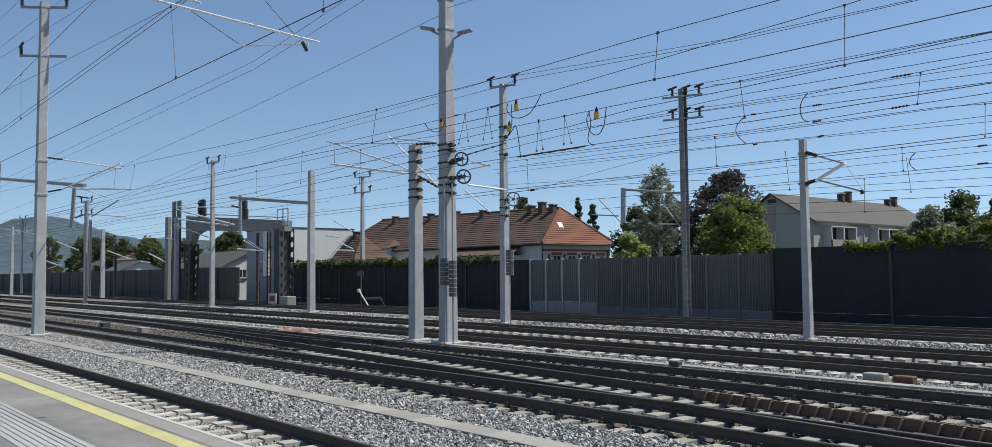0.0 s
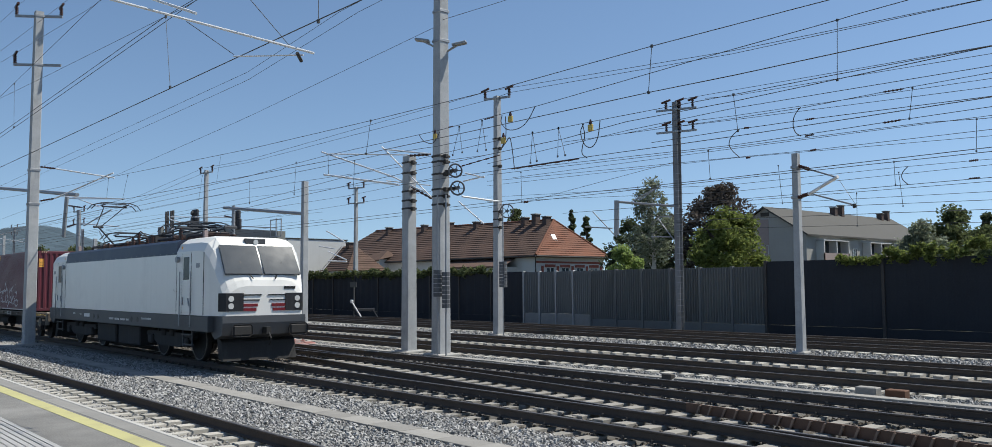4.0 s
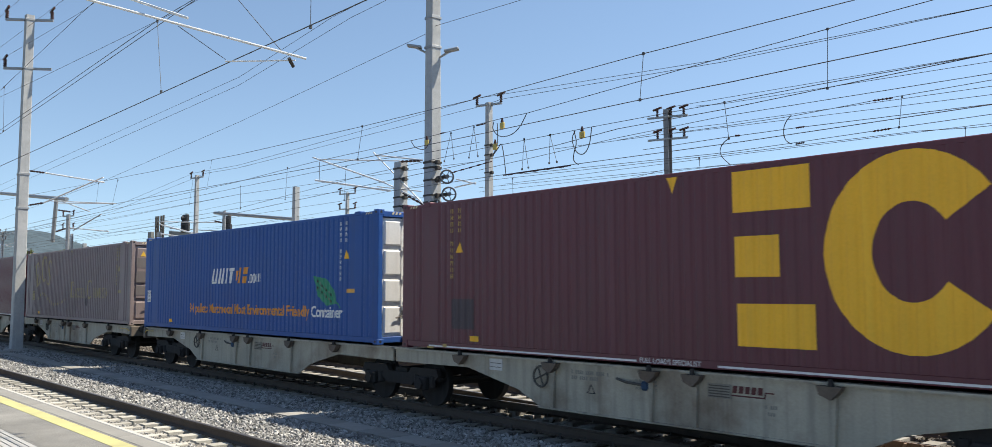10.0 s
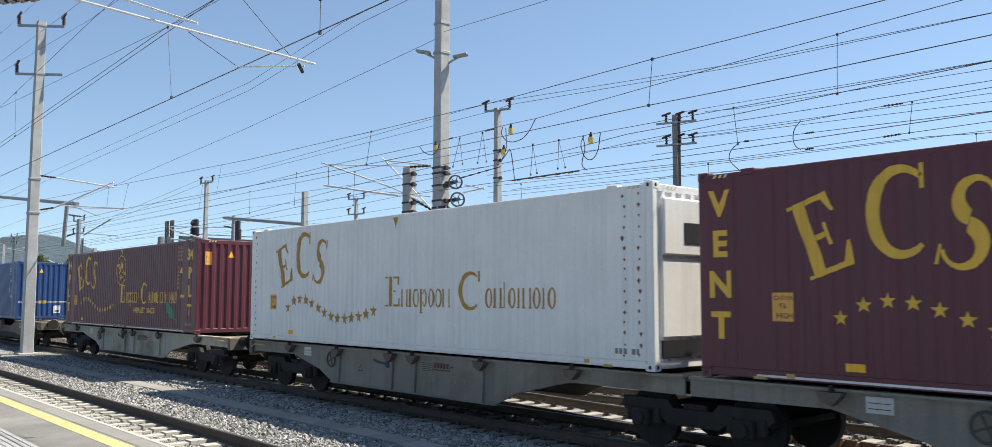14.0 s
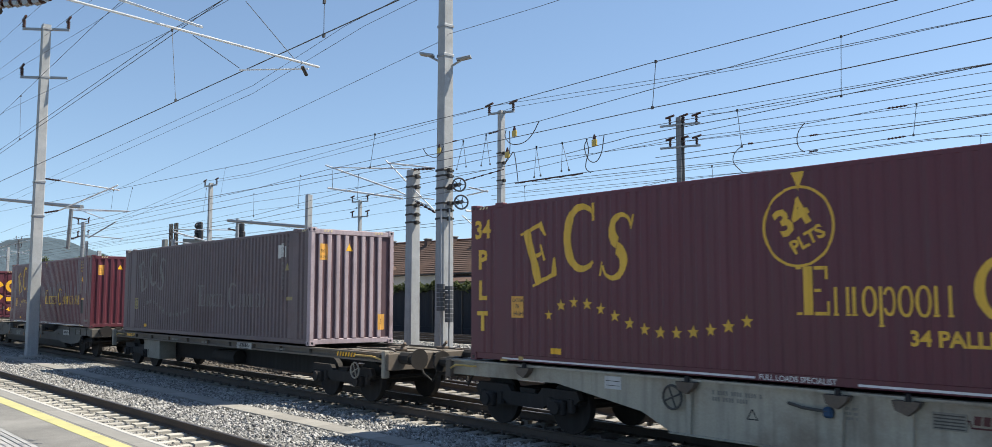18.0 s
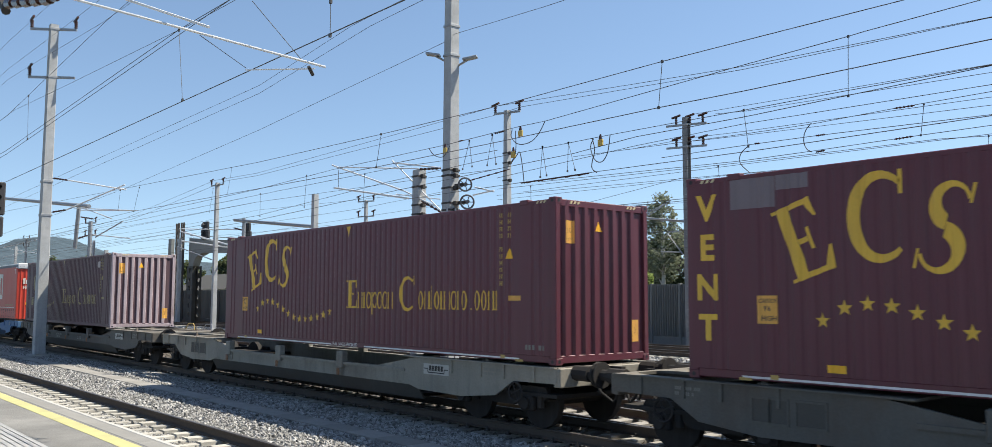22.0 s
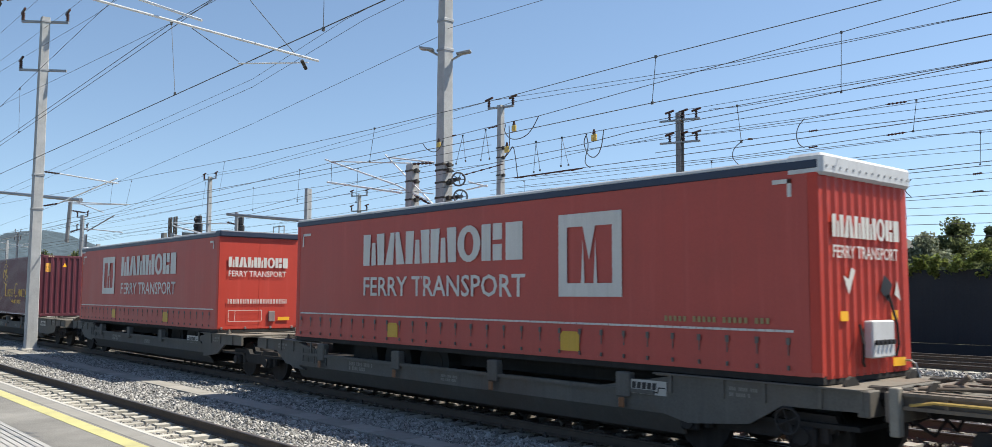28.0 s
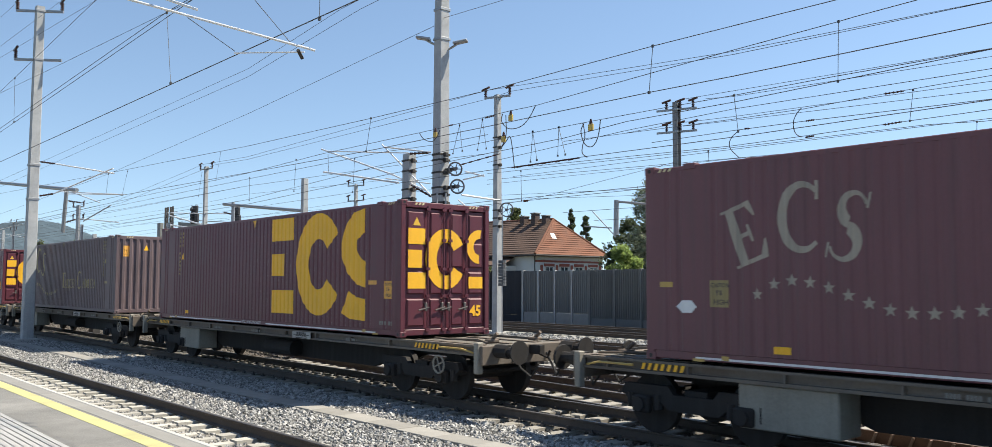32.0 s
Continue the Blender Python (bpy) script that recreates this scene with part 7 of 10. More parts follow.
def firm_name(dot=True):
    # a tall bracket, a short row, a tall bow and another row
    q = [bar(-6.84, -6.72, 0.92, 1.55), bar(-6.95, -6.865, 0.92, 0.955), bar(-6.95, -6.865, 1.515, 1.55), bar(-6.695, -6.53, 0.92, 0.965), bar(-6.525, -6.49, 0.92, 1.10),
         bar(-6.695, -6.55, 1.505, 1.55), bar(-6.545, -6.51, 1.38, 1.55), bar(-6.695, -6.60, 1.22, 1.26)]
    q += shape_row(-6.44, -4.98, 0.92, 0.36, "niopoon", 0.19)
    q += bow(-4.46, 1.235, 0.30, 0.37, 0.03, 0.11, 180, 48, 312, 18) + [bar(-4.245, -4.205, 1.40, 1.60)]
    q += shape_row(-4.08, -2.44, 0.92, 0.36, "ontoinoio", 0.19)
    if dot:
        q += shape_row(-2.34, -1.40, 0.92, 0.36, "doonn", 0.19)[:-2]
    return q


def id_bars(x, tall=True):
    """Stacked characters as small broken strokes."""
    q = []
    for col, n in ((x - 0.03, 11), (x + 0.20, 4)):
        for i in range(n):
            if col < x and i == 4:
                continue
            z = 2.62 - i * 0.125
            q += [bar(col, col + 0.018, z, z + 0.085), bar(col + 0.042, col + 0.06, z, z + 0.085)]
            if i % 3:
                q.append(bar(col + 0.019, col + 0.041, z + 0.03 * (i % 3), z + 0.02 + 0.03 * (i % 3)))
    return q


def triangle(x, z, s):
    return [[(x - s / 2, z), (x + s / 2, z), (x, z + s * 0.9)]]


def vertical_word(word, x, z, step, size):
    q = []
    for i, c in enumerate(word):
        q += text_polys(c, size, x, z - i * step, True, bold=0.038)
    return q


def small_signs(t, let="gold", x=-1.5, caution_x=-13.40, caution="caution"):
    if x is not None:
        side_decal("serial_number", ("id", x, let), lambda: id_bars(x), M["dull_gold" if let == "gold" else let], t, "unreadable stacked characters")
        side_decal("warning_sign", ("tri", x), lambda: triangle(x + 0.24, 1.86, 0.22), M["faded_gold" if let in WORN else "yellow"], t)
    side_decal("caution_sign", ("cau", caution_x), lambda: [bar(caution_x, caution_x + 0.30, 0.80, 1.18)], M[caution], t, "height caution sign")
    side_decal("caution_words", ("cauw", caution_x), lambda: [[(a, b) for a, b in q] for q in text_polys("CAUTION", 0.085, caution_x + 0.02, 1.08, squeeze=0.75) + text_polys("9'6", 0.10, caution_x + 0.09, 0.97) + text_polys("HIGH", 0.10, caution_x + 0.05, 0.84)], M["dark_blot"], t, lift=0.007)
    side_decal("data_plate", ("dp",), [bar(-11.55, -11.3, 0.20, 0.30)], M["yellow"], t)
    if x is not None:
        side_decal("data_plate", ("dp2",), [bar(-1.24, -0.90, 1.10, 1.19)], M["faded_gold" if let in WORN else "caution"], t)


def low_stripe(t, words=True):
    q = [bar(-CL + 0.9, -7.60, 0.055, 0.085), bar(-6.15, -0.95, 0.055, 0.085)]
    me = cached("stripe", lambda: decal_mesh(q, M["white_let"], None, lambda u, d, z: Vector((u, -HW + 0.008, z)), "low_stripe"))
    part("low_stripe", me, None, t, "white stripe along the lower rail")
    corner_blocks(t)
    if words:
        me = cached("fls", lambda: decal_mesh(text_polys("FULL LOADS SPECIALIST", 0.105, -7.54, 0.05, squeeze=0.98), M["white_let"], None, lambda u, d, z: Vector((u, -HW + 0.008, z)), "lettering"))
        part("lettering", me, None, t)
    me = cached("hook", lambda: decal_mesh([bar(x - 0.1, x + 0.1, 0.02, 0.06) for x in (-0.95, -CL + 0.95)] + [bar(x - 0.06, x + 0.06, 0.06, 0.12) for x in (-1.4, -CL + 1.4)], M["dull_gold"], None, lambda u, d, z: Vector((u, -HW + 0.006, z)), "lifting_mark"))
    part("lifting_mark", me, None, t, "yellow lifting marks")


def corner_blocks(t):
    q = [bar(-0.78 + i * 0.085, -0.72 + i * 0.085, 0.24, 0.325) for i in range(6) if i != 3]
    part("name_blocks", cached("corner_name", lambda: decal_mesh(q, M["stencil"], (SIDE_X, SIDE_D), on_side, "name_blocks")), None, t, "row of small pale blocks")


def front_signs(t, let="white_let"):
    end_decal("caution_sign", "ecau", [bar(-0.96, -0.74, 2.10, 2.50)], M["caution"], t, "yellow height caution sign")
    end_decal("caution_sign", "ecau2", [bar(0.74, 0.96, 0.35, 0.75)], M["caution"], t, "yellow height caution sign")
    end_decal("warning_sign", "etri", triangle(-0.12, 2.34, 0.22), M["yellow"], t)
    end_decal("caution_words", "ecw", lambda: text_polys("HIGH", 0.085, -0.95, 2.15, squeeze=0.85) + text_polys("9'6", 0.12, -0.94, 2.28) + text_polys("5", 0.17, 0.80, 0.50), M["dark_blot"], t)


def door_shapes():
    """The three big shapes across an end."""
    q = [bar(-1.02, -0.58, 1.96, 2.30), bar(-1.02, -0.66, 1.46, 1.84), bar(-1.02, -0.56, 1.02, 1.36)]
    q += arc(-0.02, 1.66, 0.55, 0.66, 0.30, 30, 330, 26)
    q += arc(0.92, 1.95, 0.36, 0.38, 0.2, 80, 270, 12) + [bar(0.62, 1.02, 1.02, 1.28)]
    return q


def door_logo(t, mat="yellow"):
    """The shapes on both door leaves, broken by the bars."""
    me = cached(("dlogo", mat), lambda: decal_mesh(door_shapes(), M[mat], None, lambda u, d, z: Vector((-0.014, u, z)), "door_logo"))
    part("door_logo", me, None, t, "large yellow shapes across the doors")
    me = cached(("d45", mat), lambda: decal_mesh(text_polys("45", 0.32, 0.66, 0.42, bold=0.035), M[mat], None, lambda u, d, z: Vector((-0.012, u, z)), "lettering"))
    part("lettering", me, None, t)
    part("warning_sign", cached("dtri", lambda: decal_mesh(triangle(-0.80, 2.36, 0.2), M["gold"], None, lambda u, d, z: Vector((-0.016, u, z)), "warning_sign")), None, t)


def end_logo(t):
    """The shapes on a corrugated end with two lever recesses."""
    end_decal("end_logo", "elogo", [[(u, z + 0.12) for u, z in q] for q in door_shapes()], M["yellow"], t, "large yellow shapes across the end")
    end_decal("lettering", "e45", lambda: text_polys("45", 0.30, 0.68, 0.22, bold=0.035), M["yellow"], t)
    for y0 in (-0.56, 0.12):
        b = part("lever_recess", Geo().bbox(-0.03, 0.004, y0, y0 + 0.44, 0.38, 0.98, 0.01), M["bogie"], t, "dark recess with locking levers")
        part("lever", Geo().tube((0.012, y0 + 0.06, 0.72), (0.012, y0 + 0.38, 0.66), 0.018, n=6), M["steel"], b)
        part("label_plate", Geo().box(0.004, 0.008, y0 + 0.08, y0 + 0.36, 0.42, 0.58), M["white_let" if y0 < 0 else "orange"], b)


def maroon_big(u, shift, front):
    t = container(u, "maroon", front, "maroon corrugated container with big yellow logo shapes")
    side_shapes("logo_shape", ("big", shift), lambda: big_logo(shift), M["yellow"], t, "huge yellow shape")
    side_decal("mark", ("vm", shift), [[(-6.98, 2.80), (-6.78, 2.80), (-6.88, 2.55)]], M["yellow"], t)
    small_signs(t, "gold", -1.55 if shift == 0 else -12.1, -13.40 if shift == 0 else -0.62)
    low_stripe(t)
    front_signs(t) if front != "door" else door_logo(t)
    return t


def swoosh_box(u, coat, let, front, label, dot=True, upright="", plt=False, doors=None, letdoor="yellow", small=False, ends=None):
    t = container(u, coat, front, label, door_coat=doors, end_coat=ends)
    side_shapes("logo_shape", ("sw", let, small), (lambda: squeezed(swoosh_logo(), 0.83, -0.10, 1.45, -0.02)) if small else swoosh_logo, M[let], t, "tilted letter-like shape")
    side_shapes("star", ("st", let, small), (lambda: squeezed(star_wave(), 0.86, -0.13, 0.85, 0.13)) if small else (lambda: star_wave(0.15)) if coat == "white_box" else star_wave, M[let], t)
    wide = 1.148 if coat == "white_box" else 1.13 if small else 1.0
    side_shapes("name_bar", ("fn", dot, let, wide), lambda: [[(-6.95 - (0.3 if coat == "white_box" else 0.5 * (wide - 1)) + (x + 6.95) * wide, z) for x, z in p] for p in firm_name(dot)], M["dull_gold" if small and let == "gold" else let], t)
    if upright:
        for x in (-0.52, -13.36):
            for i, c in enumerate(upright):
                side_decal("letter", ("up", i, x), lambda: vertical_word(c, x, 2.27 - 0.57 * i, 0.57, 0.50), M[let], t)
    if plt:
        for x in (-0.52, -13.36):
            side_decal("upright_word", ("plt", x), lambda: text_polys("34", 0.46, x, 2.27, True, bold=0.034) + vertical_word("PLT", x, 1.70, 0.57, 0.48), M[let], t)
        side_decal("roundel", "rnd", lambda: arc(-6.9, 2.08, 0.52, 0.54, 0.035, 0, 360, 30) + turned(text_polys("34", 0.50, -6.92, 2.06, True, bold=0.035) + text_polys("PLTS", 0.25, -6.87, 1.78, True, bold=0.03), -6.9, 2.08, 28), M[let], t)
        side_decal("pallet_line", "plw", lambda: text_polys("34 PALLET LOADS", 0.255, -5.5, 0.58, squeeze=1.0, bold=0.03), M["faded_gold"] if let != "gold" else M["gold"], t)
        leaf = [(-2.50, 0.98), (-2.2, 0.92), (-1.85, 0.72), (-1.70, 0.42), (-2.05, 0.46), (-2.35, 0.66)]
        side_decal("leaf_sticker", "leaf", [leaf, [(-1.72, 0.44), (-1.45, 0.30), (-1.44, 0.33), (-1.70, 0.47)]], M["green"], t, "green leaf sticker")
    side_decal("mark", "vm0", [[(-6.98, 2.80), (-6.78, 2.80), (-6.88, 2.55)]], M[let], t)
    small_signs(t, let, -1.45 if coat != "white_box" else None, -12.55, "caution" if let not in WORN else "faded_gold")
    if coat[:5] != "faded":
        low_stripe(t, coat[:6] == "maroon")
    if front == "door" and letdoor:
        door_logo(t, letdoor)
    elif front == "logo":
        end_logo(t)
    elif coat != "white_box" and front != "door":
        front_signs(t)
    return t


def blue_box(u, coat, label, front="wall", leaf=False):
    t = container(u, coat, front, label, door_coat="white_let" if front == "door" else None, frame_coat=None)
    x = -8.46
    w, o = M["white_let"], M["orange" if coat == "blue" else "gold"]
    h, sl = 0.42, 0.09

    def lean(polys):
        return [[(u + sl * (z - 1.36) / h, z) for u, z in p] for p in polys]
    side_shapes("logo_bar", ("unit", coat), lambda: lean([bar(x, x + 0.12, 1.42, 1.78), bar(x + 0.22, x + 0.34, 1.42, 1.78), bar(x + 0.03, x + 0.31, 1.36, 1.415),
                bar(x + 0.43, x + 0.57, 1.36, 1.78), bar(x + 0.63, x + 0.77, 1.36, 1.78),
                bar(x + 0.87, x + 0.99, 1.36, 1.78), bar(x + 1.14, x + 1.28, 1.36, 1.69), bar(x + 1.05, x + 1.40, 1.695, 1.78)]), w, t, "slanted white bar")
    side_shapes("logo_bar", ("u45", coat), lambda: lean([bar(x + 1.52, x + 1.64, 1.44, 1.70), bar(x + 1.68, x + 1.81, 1.36, 1.78), bar(x + 1.92, x + 2.20, 1.36, 1.54), bar(x + 1.96, x + 2.22, 1.60, 1.78)]), o, t, "slanted orange bar")
    side_shapes("logo_bar", ("utail", coat), lambda: shape_row(x + 2.30, x + 3.16, 1.36, 0.24, "doonn", 0.28, False)[:-1], w, t)
    small_signs(t, "white_let", -1.50, -13.44, "white_let")
    if leaf:
        for word, x0, x1, mat in (("34 pallets", -9.98, -8.68, "orange"), ("Multimodal", -8.58, -7.05, "orange"), ("Most", -6.96, -6.28, "orange"),
                                  ("Environmental", -6.16, -4.12, "orange"), ("Friendly", -4.01, -2.88, "orange"), ("Container", -2.80, -1.41, "white_let")):
            side_decal("slogan", ("slog", word), lambda: fitted(word, 0.36, x0, x1, 0.54), M[mat], t)
        rows = [[(-2.55 + i * 0.10, 1.36 - i * 0.052 - k), (-2.48 + i * 0.10, 1.325 - i * 0.052 - k), (-2.46 + i * 0.10, 1.375 - i * 0.052 - k), (-2.53 + i * 0.10, 1.41 - i * 0.052 - k)] for k in (0.0, 0.15) for i in range(7)]
        lf = [(-2.72, 1.50), (-2.1, 1.42), (-1.72, 1.10), (-1.66, 0.86), (-2.1, 0.80), (-2.5, 1.02)]
        side_decal("leaf_sticker", "leafb", [lf, [(-1.7, 0.88), (-1.5, 0.74), (-1.49, 0.77), (-1.68, 0.92)]], M["green"], t, "green leaf sticker")
        side_decal("leaf_words", "leafw", rows, M["stencil"], t, "two rows of pale unreadable writing")
    if front != "door":
        end_decal("height_band", ("band", coat), [bar(-1.12, 1.12, 0.84, 0.885)], M["yellow" if coat == "blue" else "white_let"], t, "yellow height band")
        end_decal("height_plate", ("bplate", coat), [bar(-0.2, 0.16, 0.79, 0.935)], M["yellow" if coat == "blue" else "gold"], t)
        for u0 in (-0.80, 0.50):
            end_decal("placard", ("bpl2", u0), [bar(u0, u0 + 0.32, 0.30, 0.68)], M["white_let"], t, "white placard")
            end_decal("placard_mark", ("bpl3", u0), [bar(u0 + 0.06, u0 + 0.26, 0.36, 0.44)], M["loco_red"], t)
        end_decal("warning_sign", "etri", triangle(-0.12, 2.34, 0.22), M["yellow"], t)
    return t

# ---- running gear ----
def wheel_mesh():
    g = Geo().tube((0, -0.065, 0), (0, 0.07, 0), 0.46, 0.455, 24)
    return g.mesh("wheel", M["bogie"], False)


def bogie_frame():
    g = Geo()
    for s in (-1, 1):
        y0, y1 = sorted((s * 0.96, s * 1.07))
        g.prism([(-1.35, 0.62), (-1.28, 0.76), (-0.45, 0.76), (-0.35, 0.64), (0.35, 0.64), (0.45, 0.76), (1.28, 0.76), (1.35, 0.62),
                 (1.22, 0.52), (0.6, 0.52), (0.45, 0.40), (-0.45, 0.40), (-0.6, 0.52), (-1.22, 0.52)], y0, y1)
        for x in (-0.9, 0.9):
            yy = s * 1.06
            g.bbox(x - 0.16, x + 0.16, *sorted((yy, yy + s * 0.13)), 0.34, 0.60, 0.03)
            for dx in (-0.25, 0.25):
                g.tube((x + dx, s * 1.05, 0.40), (x + dx, s * 1.05, 0.62), 0.075, n=8)
            g.tube((x, yy + s * 0.13, 0.47), (x, yy + s * 0.18, 0.47), 0.11, n=10)
    g.box(-0.2, 0.2, -1.0, 1.0, 0.5, 0.72)
    for x in (-1.25, 1.25):
        g.tube((x, -1.0, 0.55), (x, 1.0, 0.55), 0.05, n=6)
    return g.mesh("bogie_frame", M["bogie"])


WHEEL, BOGIE = wheel_mesh(), bogie_frame()


def add_bogie(t, x):
    b = part("bogie", BOGIE, None, t, "grimy two-axle bogie", pose(x, 0, 0))
    for dx in (-0.9, 0.9):
        for s in (-1, 1):
            part("wheel", WHEEL, None, b, at=pose(dx, s * 0.755, 0.46, 0, 0, 0 if s < 0 else 180))
        part("axle", cached("axle", lambda: Geo().tube((0, -0.7, 0.46), (0, 0.7, 0.46), 0.08, n=8).mesh("axle", M["bogie"])), None, b, at=pose(dx, 0, 0))
    return b


def buffers(t, x, s, mat):
    """A headstock's pair of buffers, hook and hoses; s points outwards."""
    for y in (-0.875, 0.875):
        g = Geo().tube((x, y, 1.04), (x + s * 0.35, y, 1.04), 0.13, n=10).tube((x + s * 0.33, y, 1.04), (x + s * 0.58, y, 1.04), 0.095, n=10)
        g.tube((x + s * 0.58, y, 1.04), (x + s * 0.62, y, 1.04), 0.21, 0.22, n=14)
        part("buffer", g, M["bogie"], t)
    g = Geo().box(*sorted((x, x + s * 0.3)), -0.06, 0.06, 0.95, 1.12)
    g.path([(x + s * 0.1, 0, 1.0), (x + s * 0.4, 0.05, 0.9), (x + s * 0.5, 0, 1.02)], 0.03)
    part("coupling_hook", g, M["bogie"], t)
    for y in (-0.45, 0.4):
        part("brake_hose", Geo().path([(x, y, 0.95), (x + s * 0.18, y, 0.7), (x + s * 0.38, y * 0.8, 0.55), (x + s * 0.5, y * 0.7, 0.75)], 0.024, 6), M["rubber"], t)


def grip(t, x, y, s=1, coat="steel"):
    g = Geo().path([(x - 0.06 * s, y, 1.13), (x, y, 1.33), (x + 0.07 * s, y, 1.37), (x + 0.55 * s, y, 1.36), (x + 0.62 * s, y, 1.31), (x + 0.80 * s, y, 1.13)], 0.018, 6)
    part("grab_rail", g, M[coat], t)


def handwheel(t, x, y, z, mat, r=0.2):
    g = Geo().ring((x, y, z), (0, 1, 0), r, 0.02, 18, 5)
    for a in range(4):
        g.tube((x, y, z), (x + r * math.cos(a * 1.571 + 0.4), y, z + r * math.sin(a * 1.571 + 0.4)), 0.014, n=5)
    part("brake_wheel", g, mat, t)


def boat_mark(t, x, z, y, material):
    """A boat-shaped mark: a row of blocks with a keel line and two wings."""
    q = [bar(x - 0.24 + i * 0.098, x - 0.165 + i * 0.098, z - 0.04, z + 0.06, 0.012) for i in range(5)]
    q += [bar(x - 0.40, x - 0.27, z - 0.012, z + 0.006), bar(x + 0.27, x + 0.40, z - 0.012, z + 0.006), bar(x - 0.27, x + 0.27, z - 0.085, z - 0.065)]
    q += [[(x - 0.29, z + 0.006), (x - 0.27, z + 0.006), (x - 0.25, z - 0.085), (x - 0.27, z - 0.085)], [(x + 0.27, z + 0.006), (x + 0.29, z + 0.006), (x + 0.27, z - 0.085), (x + 0.25, z - 0.085)]]
    part("mark", decal_mesh(q, material, None, lambda u, d, zz: Vector((u, y, zz)), "mark"), None, t, "boat-shaped mark of blocks and lines")


def plate(t, x, z, y, w=0.95, h=0.22):
    p = part("owner_plate", Geo().box(x - w / 2, x + w / 2, y - 0.012, y - 0.002, z - h / 2, z + h / 2), M["grey_plate"], t, "pale plate with a dark boat-shaped mark")
    boat_mark(p, x, z + 0.01, y - 0.016, M["black"])


def stencil(t, y, rows):
    """Rows of unreadable stencilled writing as thin bars."""
    for x, z, n, h in rows:
        q = [bar(x + i * h * 0.75, x + i * h * 0.75 + h * 0.5, z, z + h) for i in range(n) if (i * 7 + int(z * 40)) % 5]
        part("stencil_row", decal_mesh(q, M["stencil"], None, lambda u, d, zz: Vector((u, y - 0.006, zz)), "stencil_row"), None, t, "row of dim stencilled characters")


def wagon_thing(label):
    return thing("container_wagon", label, "wagon", pose(0, TRAIN_Y, 0), group="wagons of the train")


def flat_wagon(x0, x1, box_at, label):
    """x0: front headstock, x1: rear one; a low straight-silled container wagon."""
    t = wagon_thing(label)
    L = x1 - x0
    for s in (-1, 1):
        y0, y1 = sorted((s * 1.20, s * 1.06))
        g = Geo().box(x1, x0, y0, y1, 0.94, 0.985).box(x1, x0, y0, y1, 1.10, 1.14).box(x1, x0, *sorted((s * 1.12, s * 1.09)), 0.94, 1.14)
        x = x1 + 0.6
        while x < x0:
            g.box(x - 0.02, x + 0.02, *sorted((s * 1.19, s * 1.08)), 0.96, 1.12)
            x += 1.55
        part("side_sill", g, M["wag_brown"], t)
    for y in (-0.45, 0.45):
        part("centre_sill", Geo().prism([(x1, 1.05), (x0, 1.05), (x0, 0.8), (x0 - 3.5, 0.8), (x0 - 4.6, 0.40), (x1 + 4.6, 0.40), (x1 + 3.5, 0.8), (x1, 0.8)], y - 0.06, y + 0.06), M["bogie"], t)
    for x in (x0, x1):
        part("headstock", Geo().bbox(x - 0.09, x + 0.09, -1.25, 1.25, 0.78, 1.14, 0.015), M["wag_brown"], t)
    x = x1 + 0.4
    while x < x0:
        part("cross_member", cached("cross_low", lambda: Geo().box(-0.06, 0.06, -1.08, 1.08, 0.98, 1.08).mesh("cross_member", M["bogie"])), None, t, at=pose(x, 0, 0))
        x += 1.75
    for e, s in ((x0, -1), (x1, 1)):
        for k in range(9):
            part("deck_plank", cached("plank", lambda: Geo().bbox(-0.11, 0.11, -1.15, 1.15, 1.10, 1.13, 0.006).mesh("deck_plank", M["deck"])), None, t, "worn deck plank", pose(e + s * (0.21 + k * 0.26), 0, 0))
        q = [bar(min(e + s * 1.3, e + s * 2.1) + i * 0.12, min(e + s * 1.3, e + s * 2.1) + 0.06 + i * 0.12, 1.0, 1.10, 0.04) for i in range(7)]
        part("hazard_strip", decal_mesh(q, M["yellow"], None, lambda u, d, z: Vector((u, -1.206, z)), "hazard_strip"), None, t, "yellow and black strip")
        part("lashing_rod", Geo().path([(e + s * 0.2, -1.22, 1.0), (e + s * 0.5, -1.27, 1.06), (e + s * 1.2, -1.27, 1.06)], 0.02), M["dull_gold"], t)
        for y in (-1.0, -0.35, 0.35, 1.0):
            part("deck_strip", Geo().box(*sorted((e + s * 0.12, e + s * 2.3)), y - 0.05, y + 0.05, 1.132, 1.152), M["rust_mount"], t, "rusty steel strip across the planks")
        part("deck_rod", Geo().path([(e + s * 0.15, -0.9, 1.17), (e + s * 0.9, -0.55, 1.19), (e + s * 1.6, -0.75, 1.17), (e + s * 2.2, -0.6, 1.17)], 0.022), M["rust_mount"], t)
        part("deck_rod", Geo().path([(e + s * 0.2, 0.75, 1.17), (e + s * 1.0, 0.5, 1.20), (e + s * 2.1, 0.85, 1.17)], 0.022), M["wag_dark"], t)
        part("corner_post", Geo().bbox(*sorted((e - s * 0.02, e + s * 0.10)), -1.30, -1.16, 0.62, 1.20, 0.015), M["wag_mid"], t)
        for y in (-0.55, 0.6):
            part("folding_lock", Geo().bbox(e + s * 0.45 - 0.12, e + s * 0.45 + 0.12, y - 0.10, y + 0.10, 1.15, 1.22, 0.02).tube((e + s * 0.45, y, 1.2), (e + s * 0.45 + 0.16, y, 1.33), 0.035, n=6), M["rust_mount"], t, "rusty folding container lock")
    part("equipment_box", Geo().bbox(box_at - 0.75, box_at + 0.72, -1.12, -0.55, 0.32, 0.93, 0.02), M["wag_mid"], t, "dusty steel equipment box")
